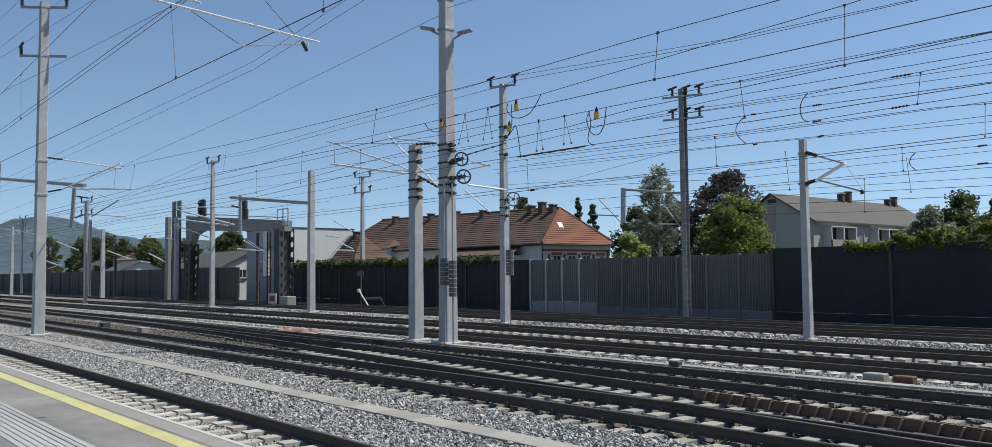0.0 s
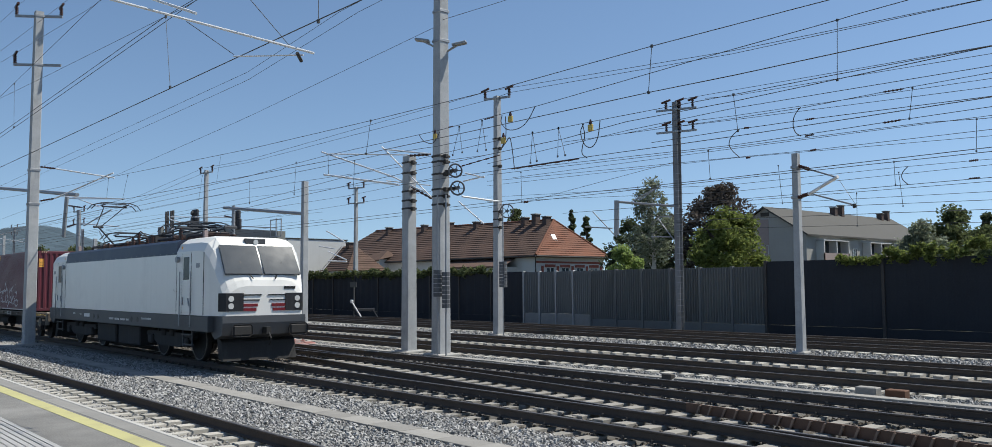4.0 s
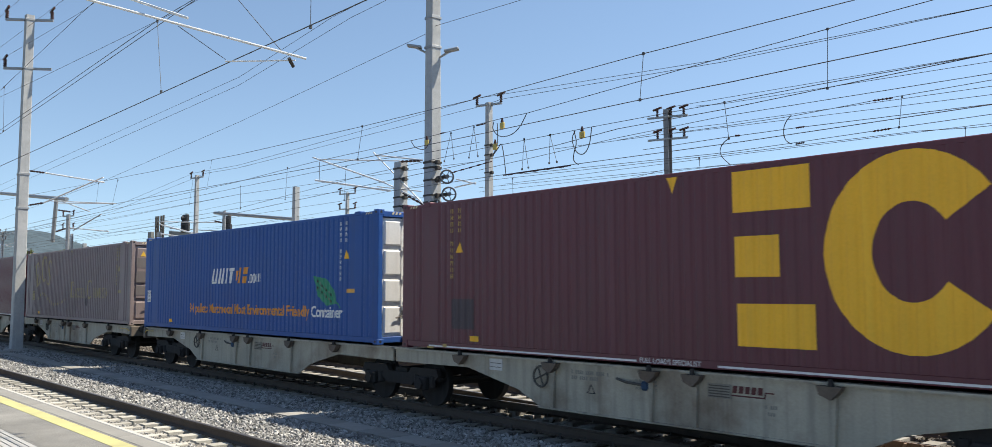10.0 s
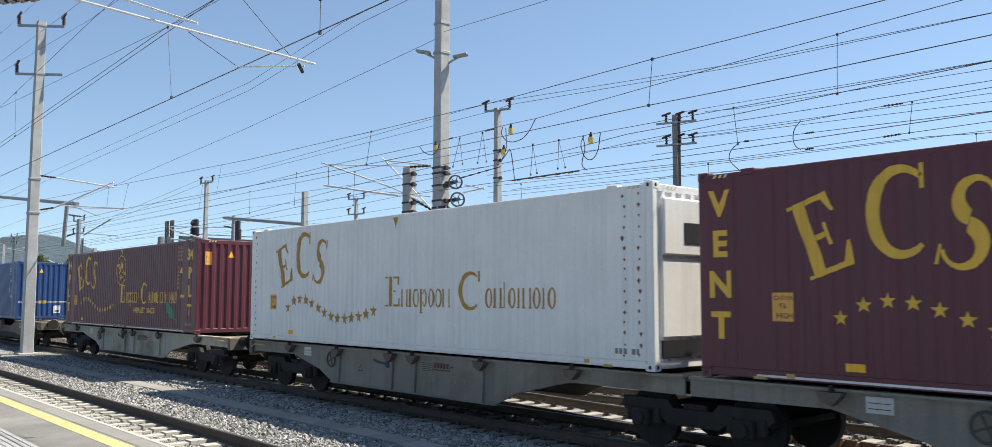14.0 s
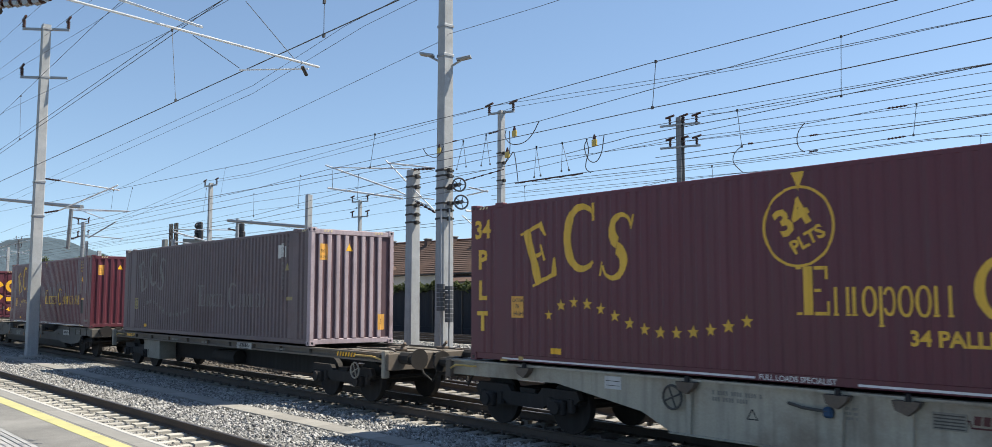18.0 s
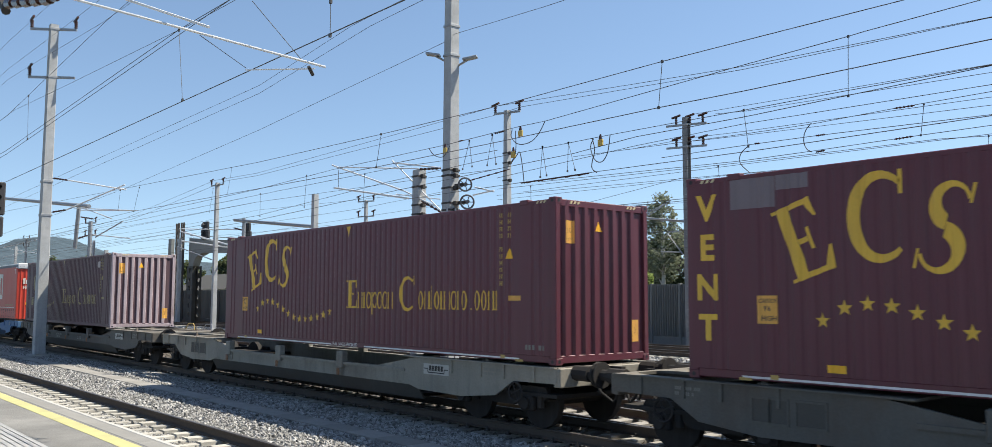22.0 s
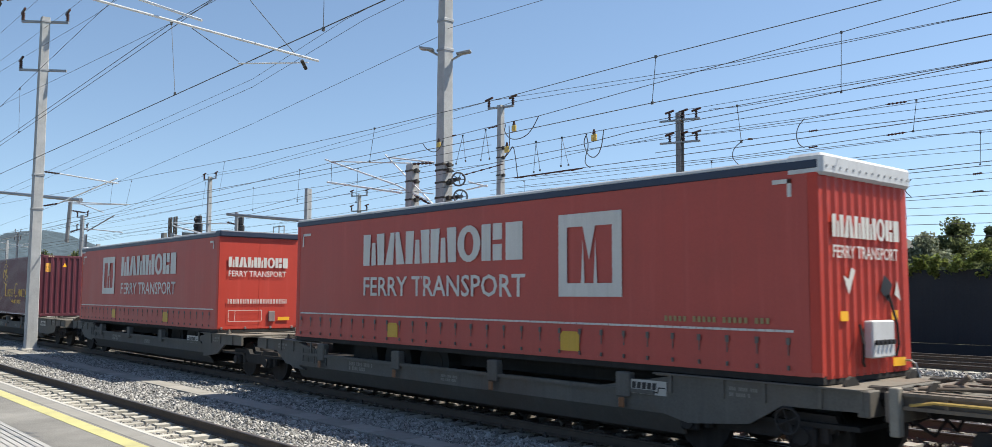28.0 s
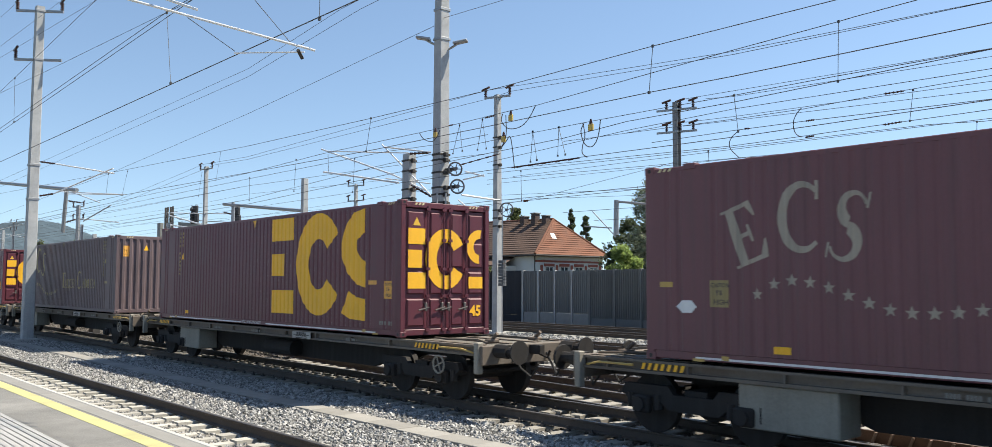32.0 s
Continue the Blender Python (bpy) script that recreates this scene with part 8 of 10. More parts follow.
    part("air_tank", Geo().tube((box_at + 4.5, -0.7, 0.62), (box_at + 6.0, -0.7, 0.62), 0.2, n=12), M["bogie"], t)
    handwheel(t, x0 - 1.2, -1.27, 0.72, M["wag_mid"], 0.17)
    stencil(t, -1.20, [(box_at + 2 + k * 2.4, 1.0, 12, 0.06) for k in range(4)])
    plate(t, (x0 + x1) / 2 + 2.0, 1.03, -1.21, 0.9, 0.16)
    add_bogie(t, x0 - 2.15), add_bogie(t, x1 + 2.15)
    buffers(t, x0 + 0.09, 1, None), buffers(t, x1 - 0.09, -1, None)
    return t


def belly(x0, x1, deep0, deep1, zb=0.34, end=0.86):
    """Outline of a fish-bellied side sill."""
    a, b = deep0, deep1
    return [(x0, 1.13), (x0, end), (x0 - (x0 - a) * 0.55, end + 0.02), (a + 0.55, zb + 0.25), (a, zb), (b, zb), (b - 0.55, zb + 0.25), (b - (b - x1) * 0.45, end + 0.02), (x1, end), (x1, 1.13)]


def fish_wagon(sections, label, coat="wag_light"):
    """Each section: front x, rear x, and the deep part's two ends."""
    t = wagon_thing(label)
    n = len(sections)
    for k, (x0, x1, d0, d1) in enumerate(sections):
        long_sill = d0 - d1 > 7
        rib_at = [d1 + (d0 - d1) * f for f in ((0.05, 0.295, 0.565, 0.80, 0.98) if long_sill else (0.06, 0.43, 0.57, 0.94))]
        for s in (-1, 1):
            g = Geo().prism(belly(x0, x1, d0, d1), *sorted((s * 1.17, s * 1.14)))
            g.box(x1, x0, *sorted((s * 1.22, s * 1.05)), 1.11, 1.145)
            part("side_sill", g, M[coat], t, "pale grey fish-bellied sill")
            fl = Geo().box(d1, d0, *sorted((s * 1.22, s * 1.07)), 0.325, 0.35)
            for x in rib_at:
                fl.prism([(x - 0.02, 0.352), (x + 0.02, 0.352), (x + 0.06, 1.108), (x - 0.06, 1.108)], *sorted((s * 1.225, s * 1.172)))
            part("sill_flange", fl, M[coat], t)
        x = x1 + 0.3
        while x < x0:
            part("cross_member", cached("cross_high", lambda: Geo().box(-0.06, 0.06, -1.12, 1.12, 0.92, 1.06).mesh("cross_member", M["bogie"])), None, t, at=pose(x, 0, 0))
            x += 1.8
        part("centre_beam", Geo().box(x1, x0, -0.35, 0.35, 0.78, 1.08), M["bogie"], t)
        for x in rib_at + [x1 + 2.2, x0 - 2.2]:
            lock = part("twist_lock_bracket", Geo().prism([(x - 0.17, 1.10), (x - 0.13, 0.99), (x + 0.02, 0.93), (x + 0.13, 1.03), (x + 0.17, 1.10)], -1.31, -1.19), M["rust_mount"], t, "rust-brown container lock bracket")
            part("spigot", Geo().tube((x + 0.02, -1.28, 1.10), (x + 0.02, -1.28, 1.19), 0.045, 0.03, 8), M["bogie"], lock)
        hx = d1 + (d0 - d1) * 0.64
        hatch = part("hatch_plate", Geo().box(hx - 0.19, hx + 0.19, -1.182, -1.172, 0.80, 1.00), M["wag_mid"], t, "grey louvred plate")
        for i in range(5):
            part("louvre", Geo().box(hx - 0.17, hx + 0.17, -1.187, -1.182, 0.815 + i * 0.037, 0.83 + i * 0.037), M["wag_dark"], hatch)
        card = part("data_card", Geo().box(d1 - 1.29, d1 - 0.95, -1.182, -1.171, 0.88, 1.08), M["sticker"], t, "white card in a holder with small boxes")
        for i in range(2):
            part("card_row", Geo().box(d1 - 1.26, d1 - 0.98, -1.186, -1.182, 0.93 + i * 0.07, 0.94 + i * 0.07), M["wag_dark"], card)
        lx = d1 + (d0 - d1) * 0.36
        lever = part("brake_lever", Geo().path([(lx - 0.28, -1.20, 0.94), (lx - 0.05, -1.24, 0.90), (lx + 0.30, -1.24, 0.88)], 0.022), M["wag_dark"], t, "dark changeover lever")
        part("knob", Geo().bbox(lx + 0.22, lx + 0.36, -1.26, -1.20, 0.80, 0.94, 0.03), M["blue_grime"], lever)
        part("warning_mark", decal_mesh([[(x, z) for x, z in q] for q in (bar(lx - 0.93, lx - 0.91, 0.66, 0.80, 0.08), bar(lx - 0.77, lx - 0.75, 0.66, 0.80, -0.08), bar(lx - 0.93, lx - 0.75, 0.655, 0.67))], M["black"], None, lambda u, d, z: Vector((u, -1.176, z)), "warning_mark"), None, t, "small black outlined triangle")
        if long_sill:
            sign = part("yellow_sign", Geo().box(d0 - 0.68, d0 - 0.34, -1.182, -1.171, 0.80, 1.03), M["faded_yellow"], t, "worn yellow sign")
            words = text_polys("HEAVY", 0.10, d0 - 0.655, 0.93, squeeze=0.92) + text_polys("DUTY", 0.10, d0 - 0.635, 0.825, squeeze=0.95)
            part("lettering", decal_mesh(words, M["black"], None, lambda u, d, z: Vector((u, -1.186, z)), "lettering"), None, sign)
        else:
            handwheel(t, d1 + 0.1, -1.25, 0.86, M["wag_dark"], 0.17)
        stencil(t, -1.17, [(d1 + 0.75, 0.95, 18, 0.06), (d1 + 0.75, 0.86, 13, 0.06), (hx - 1.5, 0.92, 16, 0.035), (hx - 1.5, 0.86, 16, 0.035), (hx - 1.5, 0.80, 16, 0.035), (d0 - 1.3, 0.72, 5, 0.05), (d0 - 1.3, 0.63, 4, 0.05)])
        boat_mark(t, d1 + (d0 - d1) * 0.72, 0.93, -1.176, M["dark_red"])
    ends = (sections[0][0], sections[-1][1])
    for x, s in ((ends[0], 1), (ends[1], -1)):
        part("headstock", Geo().bbox(x - 0.08, x + 0.08, -1.25, 1.25, 0.80, 1.14, 0.015), M["wag_brown"], t)
        for k in range(6):
            part("deck_slat", cached("slat", lambda: Geo().bbox(-0.08, 0.08, -1.12, 1.12, 1.11, 1.135, 0.006).mesh("deck_slat", M["deck"])), None, t, "", pose(x - s * (0.18 + k * 0.2), 0, 0))
        part("lashing_rod", Geo().path([(x - s * 0.1, -1.25, 0.98), (x - s * 0.3, -1.28, 1.05), (x - s * 0.9, -1.28, 1.05)], 0.02), M["dull_gold"], t)
        buffers(t, x + s * 0.08, s, None)
    add_bogie(t, ends[0] - 2.0), add_bogie(t, ends[1] + 2.0)
    for k in range(n - 1):
        j = (sections[k][1] + sections[k + 1][0]) / 2
        add_bogie(t, j)
        part("joint_deck", Geo().bbox(j - 0.5, j + 0.5, -1.1, 1.1, 1.06, 1.13, 0.01), M["deck"], t)
    return t


SKIRT = [(0, 1, 2, 3), (7, 6, 5, 4), (0, 4, 5, 1), (1, 5, 6, 2), (2, 6, 7, 3), (3, 7, 4, 0)]


def holed_deck(w):
    """A platform plate with two rows of rounded cut-outs."""
    g = Geo()
    cells = [(u0 * w, u1 * w, y0, y1) for u0, u1 in ((0.0, 0.46), (0.46, 0.78)) for y0, y1 in ((-1.24, 0.0), (0.0, 1.24))]
    g.box(0.78 * w, w, -1.24, 1.24, 1.10, 1.135)
    n = 24
    for x0, x1, y0, y1 in cells:
        cx, cy, hx, hy = (x0 + x1) / 2, (y0 + y1) / 2, (x1 - x0) / 2, (y1 - y0) / 2
        vs, fs = [], []
        for i in range(n):
            c, s = math.cos(2 * math.pi * i / n + math.pi / 4), math.sin(2 * math.pi * i / n + math.pi / 4)
            k = max(abs(c), abs(s))
            rx, ry = math.copysign(abs(c) ** 0.55, c) * (hx - 0.13), math.copysign(abs(s) ** 0.55, s) * (hy - 0.17)
            vs += [(cx + c / k * hx, cy + s / k * hy, 1.135), (cx + rx, cy + ry, 1.135), (cx + rx, cy + ry, 1.09), (cx + c / k * hx, cy + s / k * hy, 1.09)]
        for i in range(n):
            j = (i + 1) % n
            fs += [(i * 4 + a, j * 4 + a, j * 4 + (a + 1) % 4, i * 4 + (a + 1) % 4) for a in range(4)]
        g.add(vs, fs)
    return g


def pocket_wagon(sections, mat, label, plates=True, scallop=False):
    """Wagons with a low pocket between two end platforms. Section: front x, rear x, pocket front, pocket rear."""
    t = wagon_thing(label)
    m = M[mat]
    for k, (x0, x1, p0, p1) in enumerate(sections):
        for s in (-1, 1):
            y0, y1 = sorted((s * 1.26, s * 1.20))
            # end platforms' sides with their chamfer to the pocket
            for e, p, q in ((x0, p0, 1), (x1, p1, -1)):
                g = Geo().prism([(e, 1.13), (e, 0.86), (e - q * 1.1, 0.84), (e - q * 1.6, 0.55), (e - q * 2.6, 0.45), (p + q * 0.5, 0.47), (p - q * 0.1, 0.60), (p - q * 1.1, 0.60), (p - q * 1.1, 0.86), (p + q * 0.5, 1.13)][::q], y0, y1)
                part("platform_side", g, m, t)
                for f in (0.55, 1.35, 2.0, 2.9):
                    part("side_rib", cached(("rib", mat, s), lambda: Geo().box(-0.025, 0.025, *sorted((s * 1.262, s * 1.29)), 0.86, 1.12).mesh("side_rib", m)), None, t, at=pose(e - q * f, 0, 0))
                part("side_ledge", Geo().box(*sorted((e, p)), *sorted((s * 1.262, s * 1.31)), 1.115, 1.137), m, t)
            if scallop:
                # shallow sweeps between the brackets over an inward-leaning skirt
                posts = [p1 + (p0 - p1) * f for f in (0.0, 0.17, 0.37, 0.55, 1.0)]
                pts = []
                for (a, b), deep in zip(zip(posts, posts[1:]), (0.13, 0.12, 0.03, 0.17)):
                    for f in np.linspace(0, 1, 9):
                        pts.append((a + (b - a) * float(f), 1.10 - deep * math.sin(math.pi * float(f)) ** 0.7))
                g = Geo().prism([(p1, 0.72), (p0, 0.72)] + pts[::-1], *sorted((s * 1.25, s * 1.21)))
                g.box(p1, p0, *sorted((s * 1.29, s * 1.20)), 0.69, 0.735)
                skirt = [(x, s * y, z) for x in (p1, p0) for y, z in ((1.25, 0.70), (1.21, 0.70), (0.92, 0.34), (0.96, 0.32))]
                part("pocket_skirt", Geo().add(skirt, SKIRT), M["blue_grime"], t)
                if s < 0:
                    for i in range(4):
                        xx = posts[2] + 0.42 + i * 0.34
                        part("warning_mark", decal_mesh(triangle(xx, 0.86, 0.15), M["yellow"], None, lambda u, d, z: Vector((u, -1.256, z)), "warning_mark"), None, t)
            else:
                g = Geo().prism([(p1 - 0.9, 0.84), (p0 + 0.9, 0.84), (p0 + 0.9, 0.54), (p1 - 0.9, 0.54)], *sorted((s * 1.24, s * 1.17)))
                skirt = [(x, s * y, z) for x in (p1 - 0.4, p0 + 0.4) for y, z in ((1.24, 0.545), (1.20, 0.545), (1.02, 0.27), (1.06, 0.25))]
                part("pocket_skirt", Geo().add(skirt, SKIRT), M["wag_dark"], t)
                g.box(p1, p0, *sorted((s * 1.29, s * 1.18)), 0.80, 0.86)
            part("pocket_side", g, m, t)
            step = 3.1
            x = p1 + 0.9
            for xb in posts[1:4] if scallop else ():
                part("side_bracket", Geo().bbox(xb - 0.16, xb + 0.16, *sorted((s * 1.31, s * 1.16)), 0.74, 1.17, 0.03), m, t)
            while x < p0 - 0.4 and not scallop:
                part("side_bracket", Geo().bbox(x - 0.14, x + 0.14, *sorted((s * 1.32, s * 1.16)), 0.72 if not scallop else 0.80, 1.10, 0.02), m, t)
                if mat != "wag_blue" and s < 0 and k == 0:
                    part("safety_latch", Geo().bbox(x - 0.06, x + 0.06, -1.35, -1.32, 0.56, 0.72, 0.015), M["latch"], t, "rusty orange safety latch")
                x += step
        part("pocket_floor", Geo().box(p1, p0, -1.03, 1.03, 0.25, 0.31), M["bogie"], t)
        for e, p, q in ((x0, p0, 1), (x1, p1, -1)):
            a, b = (p, e) if q > 0 else (e, p)
            w = b - a
            part("end_deck", cached(("deck", round(w, 2)), lambda: holed_deck(w).mesh("end_deck", M["deck"])), None, t, "dusty steel end platform with rounded cut-outs", pose(a, 0, 0))
            # dark sheet added below the cut-outs, in place of the shade in them
            part("deck_pan", Geo().box(a + 0.1, b - 0.1, -1.15, 1.15, 0.60, 0.66), M["bogie"], t)
            for y in (-1.08, 1.08):
                xx = a + w * 0.55
                part("twist_lock", Geo().bbox(xx - 0.09, xx + 0.09, y - 0.06, y + 0.06, 1.13, 1.16, 0.01).tube((xx, y, 1.16), (xx, y, 1.26), 0.05, 0.02, 8), M["wag_brown"], t)
            if q < 0 and not scallop:
                # sunk panels in the rear platform's side
                for xw, ww, zw in ((e + 2.62, 0.24, 0.30), (e + 2.90, 0.24, 0.30), (e + 3.36, 0.40, 0.30)):
                    rim = Geo()
                    z0, z1 = 0.96 - zw, 0.96
                    for box in ((xw - ww / 2 - 0.03, xw + ww / 2 + 0.03, z1, z1 + 0.03), (xw - ww / 2 - 0.03, xw + ww / 2 + 0.03, z0 - 0.03, z0), (xw - ww / 2 - 0.03, xw - ww / 2, z0, z1), (xw + ww / 2, xw + ww / 2 + 0.03, z0, z1)):
                        rim.box(box[0], box[1], -1.275, -1.258, box[2], box[3])
                    rim = part("panel_frame", rim, m, t)
                    part("sunk_panel", Geo().box(xw - ww / 2, xw + ww / 2, -1.264, -1.258, z0, z1), M["wag_dark"], rim, "dark sunk panel")
            elif plates:
                plate(t, e - q * 3.4, 0.90, -1.26, 0.84, 0.21)
            stencil(t, -1.26, [(min(e - q * 1.9, e - q * 1.2), 0.98, 12, 0.05), (min(e - q * 1.9, e - q * 1.2), 0.90, 9, 0.05)])
        up = 0.17 if scallop else 0.0
        stencil(t, -1.25 if scallop else -1.24, [(p1 + 2.1, 0.69 + up, 16, 0.08), (p1 + 2.1, 0.59 + up, 12, 0.08), (p1 + 5.5, 0.68 + up, 14, 0.05), (p1 + 5.5, 0.61 + up, 14, 0.05)])
    ends = (sections[0][0], sections[-1][1])
    for x, s in ((ends[0], 1), (ends[1], -1)):
        part("headstock", Geo().bbox(x - 0.08, x + 0.08, -1.25, 1.25, 0.80, 1.125, 0.015), m, t)
        grip(t, x - s * 0.35, 1.0, -s)
        grip(t, x - s * 1.9, 0.95, -s, "dull_gold")
        handwheel(t, x - s * 1.0, -1.30, 0.66, M["bogie"], 0.17)
        buffers(t, x + s * 0.08, s, None)
    add_bogie(t, ends[0] - 1.75), add_bogie(t, ends[1] + 1.75)
    for k in range(len(sections) - 1):
        add_bogie(t, (sections[k][1] + sections[k + 1][0]) / 2)
    return t


# ---- curtain-sided trailers ----
def name_blocks(x0, w, z0, h):
    """Seven heavy blocks in a row: notched, tapered, ringed and plain ones."""
    def notched(a, b):
        c, d = (a + b) / 2, b - a
        return [[(a, z0), (a + d * 0.30, z0), (a + d * 0.36, z0 + h), (a, z0 + h)], [(b, z0), (b, z0 + h), (b - d * 0.36, z0 + h), (b - d * 0.30, z0)],
                [(c - d * 0.11, z0), (c + d * 0.11, z0), (c + d * 0.08, z0 + h * 0.72), (c - d * 0.08, z0 + h * 0.72)]]

    def tapered(a, b):
        d = b - a
        return [[(a, z0), (a + d * 0.42, z0), (a + d * 0.48, z0 + h), (a + d * 0.28, z0 + h)], [(b - d * 0.42, z0), (b, z0), (b - d * 0.28, z0 + h), (b - d * 0.48, z0 + h)]]

    def ringed(a, b):
        return bow((a + b) / 2, z0 + h / 2, (b - a) / 2, h / 2 + 0.01, h * 0.17, (b - a) * 0.3, None, 0, 360, 18)

    def ribbed(a, b):
        return [bar(a, a + (b - a) * 0.46, z0, z0 + h), bar(a + (b - a) * 0.56, b, z0, z0 + h * 0.44), bar(a + (b - a) * 0.56, b, z0 + h * 0.56, z0 + h)]

    def capped(a, b):
        return [bar(a + (b - a) * 0.12, b - (b - a) * 0.12, z0, z0 + h)]
    out, x = [], x0
    for f, k in ((notched, 1.14), (tapered, 1.0), (notched, 1.14), (notched, 1.14), (ringed, 0.96), (ribbed, 0.80), (capped, 0.82)):
        d = w * k / 7.0
        out.append(f(x + d * 0.02, x + d * 0.97))
        x += d
    return out


def trailer(u, rear_first):
    t = thing("semi_trailer", "red curtain-sided semi-trailer with white name blocks", "trailer", pose(0, TRAIN_Y, 0), group="trailers on the train")
    L, hw, F = 13.5, 1.25, 0.05 if rear_first else 0.42
    xs = np.linspace(-L + 0.15, F - 0.15, 60)
    curt = Geo()
    vs, fs = [], []
    for x in xs:
        wob = 0.012 * math.sin(x * 2.1) + 0.006 * math.sin(x * 5.3 + 1)
        for z, d in ((1.24, 0.004), (1.55, wob * 0.5), (2.4, wob), (3.4, wob * 0.7), (3.96, 0.0)):
            vs.append((x, -hw - d, z))
    k = 5
    fs = [(i * k + j, (i + 1) * k + j, (i + 1) * k + j + 1, i * k + j + 1) for i in range(len(xs) - 1) for j in range(k - 1)]
    curt.add(vs, fs)
    part("curtain", curt, M["red"], t, "red tarpaulin side curtain", smooth=True)
    part("curtain", Geo().box(-L + 0.15, F - 0.15, hw - 0.01, hw + 0.004, 1.24, 3.96), M["red"], t)
    part("roof", Geo().bbox(-L, F, -hw - 0.005, hw + 0.005, 4.03, 4.10, 0.02), M["roof_grey"], t)
    part("roof_rail", Geo().bbox(-L, F, -hw - 0.02, -hw + 0.06, 3.93, 4.04, 0.01), M["loco_roof"], t, "dark blue roof rail")
    part("roof_rail", Geo().bbox(-L, F, hw - 0.06, hw + 0.02, 3.93, 4.04, 0.01), M["loco_roof"], t)
    part("side_rave", Geo().box(-L, F, -hw - 0.008, -hw + 0.05, 1.25, 1.30), M["red"], t)
    part("side_rave", Geo().box(-L, F, hw - 0.05, hw + 0.008, 1.25, 1.30), M["red"], t)
    part("floor", Geo().box(-L, F, -hw + 0.02, hw - 0.02, 1.15, 1.25), M["bogie"], t)
    flipm = Matrix.Translation((-L, 0, 0)) @ Matrix.Rotation(math.pi, 4, "Z")
    # corner pillars
    ahead = Matrix.Translation((F, 0, 0))
    for x in (F, -L):
        for y in (-1, 1):
            part("pillar", Geo().bbox(*sorted((x, x + (0.16 if x < -1 else -0.16))), *sorted((y * (hw + 0.006), y * (hw - 0.12))), 1.25, 4.03, 0.015), M["red_bright"], t)
    # plain end: two door leaves; other end: ribbed bulkhead with couplings
    de = part("rear_door", Geo().box(-0.06, 0.0, -hw + 0.10, -0.004, 1.22, 3.98), M["red_bright"], t, at=ahead if rear_first else flipm)
    part("rear_door", Geo().box(-0.06, 0.0, 0.004, hw - 0.10, 1.22, 3.98), M["red_bright"], t, at=ahead if rear_first else flipm)
    g = Geo()
    ys = np.linspace(-hw + 0.1, hw - 0.1, 34)
    for i in range(33):
        d0, d1 = (0.03 if i % 3 == 1 else 0.0), (0.03 if (i + 1) % 3 == 1 else 0.0)
        g.add([(d0, ys[i], 1.22), (d1, ys[i + 1], 1.22), (d1, ys[i + 1], 3.98), (d0, ys[i], 3.98)], [(0, 1, 2, 3)])
    part("bulkhead", g, M["red_bright"], t, "ribbed red front bulkhead", flipm if rear_first else ahead)
    hd = part("header", Geo().bbox(-0.45, 0.07, -hw - 0.01, hw + 0.01, 3.84, 4.13, 0.04), M["roof_grey"], t, "pale riveted header", ahead if not rear_first else flipm)
    rv = Geo()
    for i in range(14):
        rv.tube((0.07, -1.15 + i * 0.177, 3.96), (0.082, -1.15 + i * 0.177, 3.96), 0.018, n=6)
    part("rivets", rv, M["steel"], hd)
    # white stripe, buckles, lifting plates
    y = -hw - 0.016
    flat = lambda u, d, z: Vector((u, y, z))
    stripe = Geo()
    sx = -L + 0.25
    while sx < F - 0.4:
        stripe.box(sx, sx + 0.125, y, y + 0.008, 1.80, 1.832)
        sx += 0.14
    part("reflector_stripe", stripe, M["tilt_white"], t, "white reflective stripe")
    x = -L + 0.3
    while x < F - 0.3:
        b = part("buckle", cached("buckle", lambda: Geo().box(-0.028, 0.028, y - 0.012, y, 1.64, 1.73).box(-0.008, 0.008, y - 0.005, y, 1.50, 1.64).box(-0.018, 0.018, y - 0.016, y, 1.31, 1.37).mesh("buckle", M["buckle"])), None, t, at=pose(x, 0, 0))
        x += 0.47
    part("lift_plate", Geo().prism([(-9.42, 1.38), (-9.05, 1.38), (-9.05, 1.62), (-9.10, 1.68), (-9.37, 1.68), (-9.42, 1.62)], y, y + 0.006), M["lift_gold"], t, "yellow lifting plate")
    part("lift_plate", Geo().prism([(-4.25, 1.36), (-3.82, 1.36), (-3.82, 1.62), (-3.87, 1.68), (-4.20, 1.68), (-4.25, 1.62)], y, y + 0.006), M["lift_gold"], t, "yellow lifting plate")
    c0, cw = (-10.43, 5.33) if not rear_first else (-8.55, 5.4)
    for q in name_blocks(c0, cw, 2.90, 0.68):
        part("name_block", decal_mesh(q, M["tilt_white"], None, flat, "name_block"), None, t, "broad white block")
    part("lettering", decal_mesh(text_polys("FERRY TRANSPORT", 0.57, c0, 2.25, squeeze=1.07), M["tilt_white"], None, flat, "lettering"), None, t)
    q0 = -4.29 if not rear_first else -10.67
    sq = [bar(q0, q0 + 1.4, 2.25, 2.47), bar(q0, q0 + 1.4, 3.40, 3.62), bar(q0, q0 + 0.2, 2.47, 3.40), bar(q0 + 1.2, q0 + 1.4, 2.47, 3.40),
          [(q0 + 0.52, 2.47), (q0 + 0.60, 2.47), (q0 + 0.56, 3.2)], [(q0 + 0.80, 2.47), (q0 + 0.88, 2.47), (q0 + 0.84, 3.2)], [(q0 + 0.56, 3.4), (q0 + 0.84, 3.4), (q0 + 0.70, 2.85)]]
    part("emblem", decal_mesh(sq, M["tilt_white"], None, flat, "emblem"), None, t, "white square frame emblem")
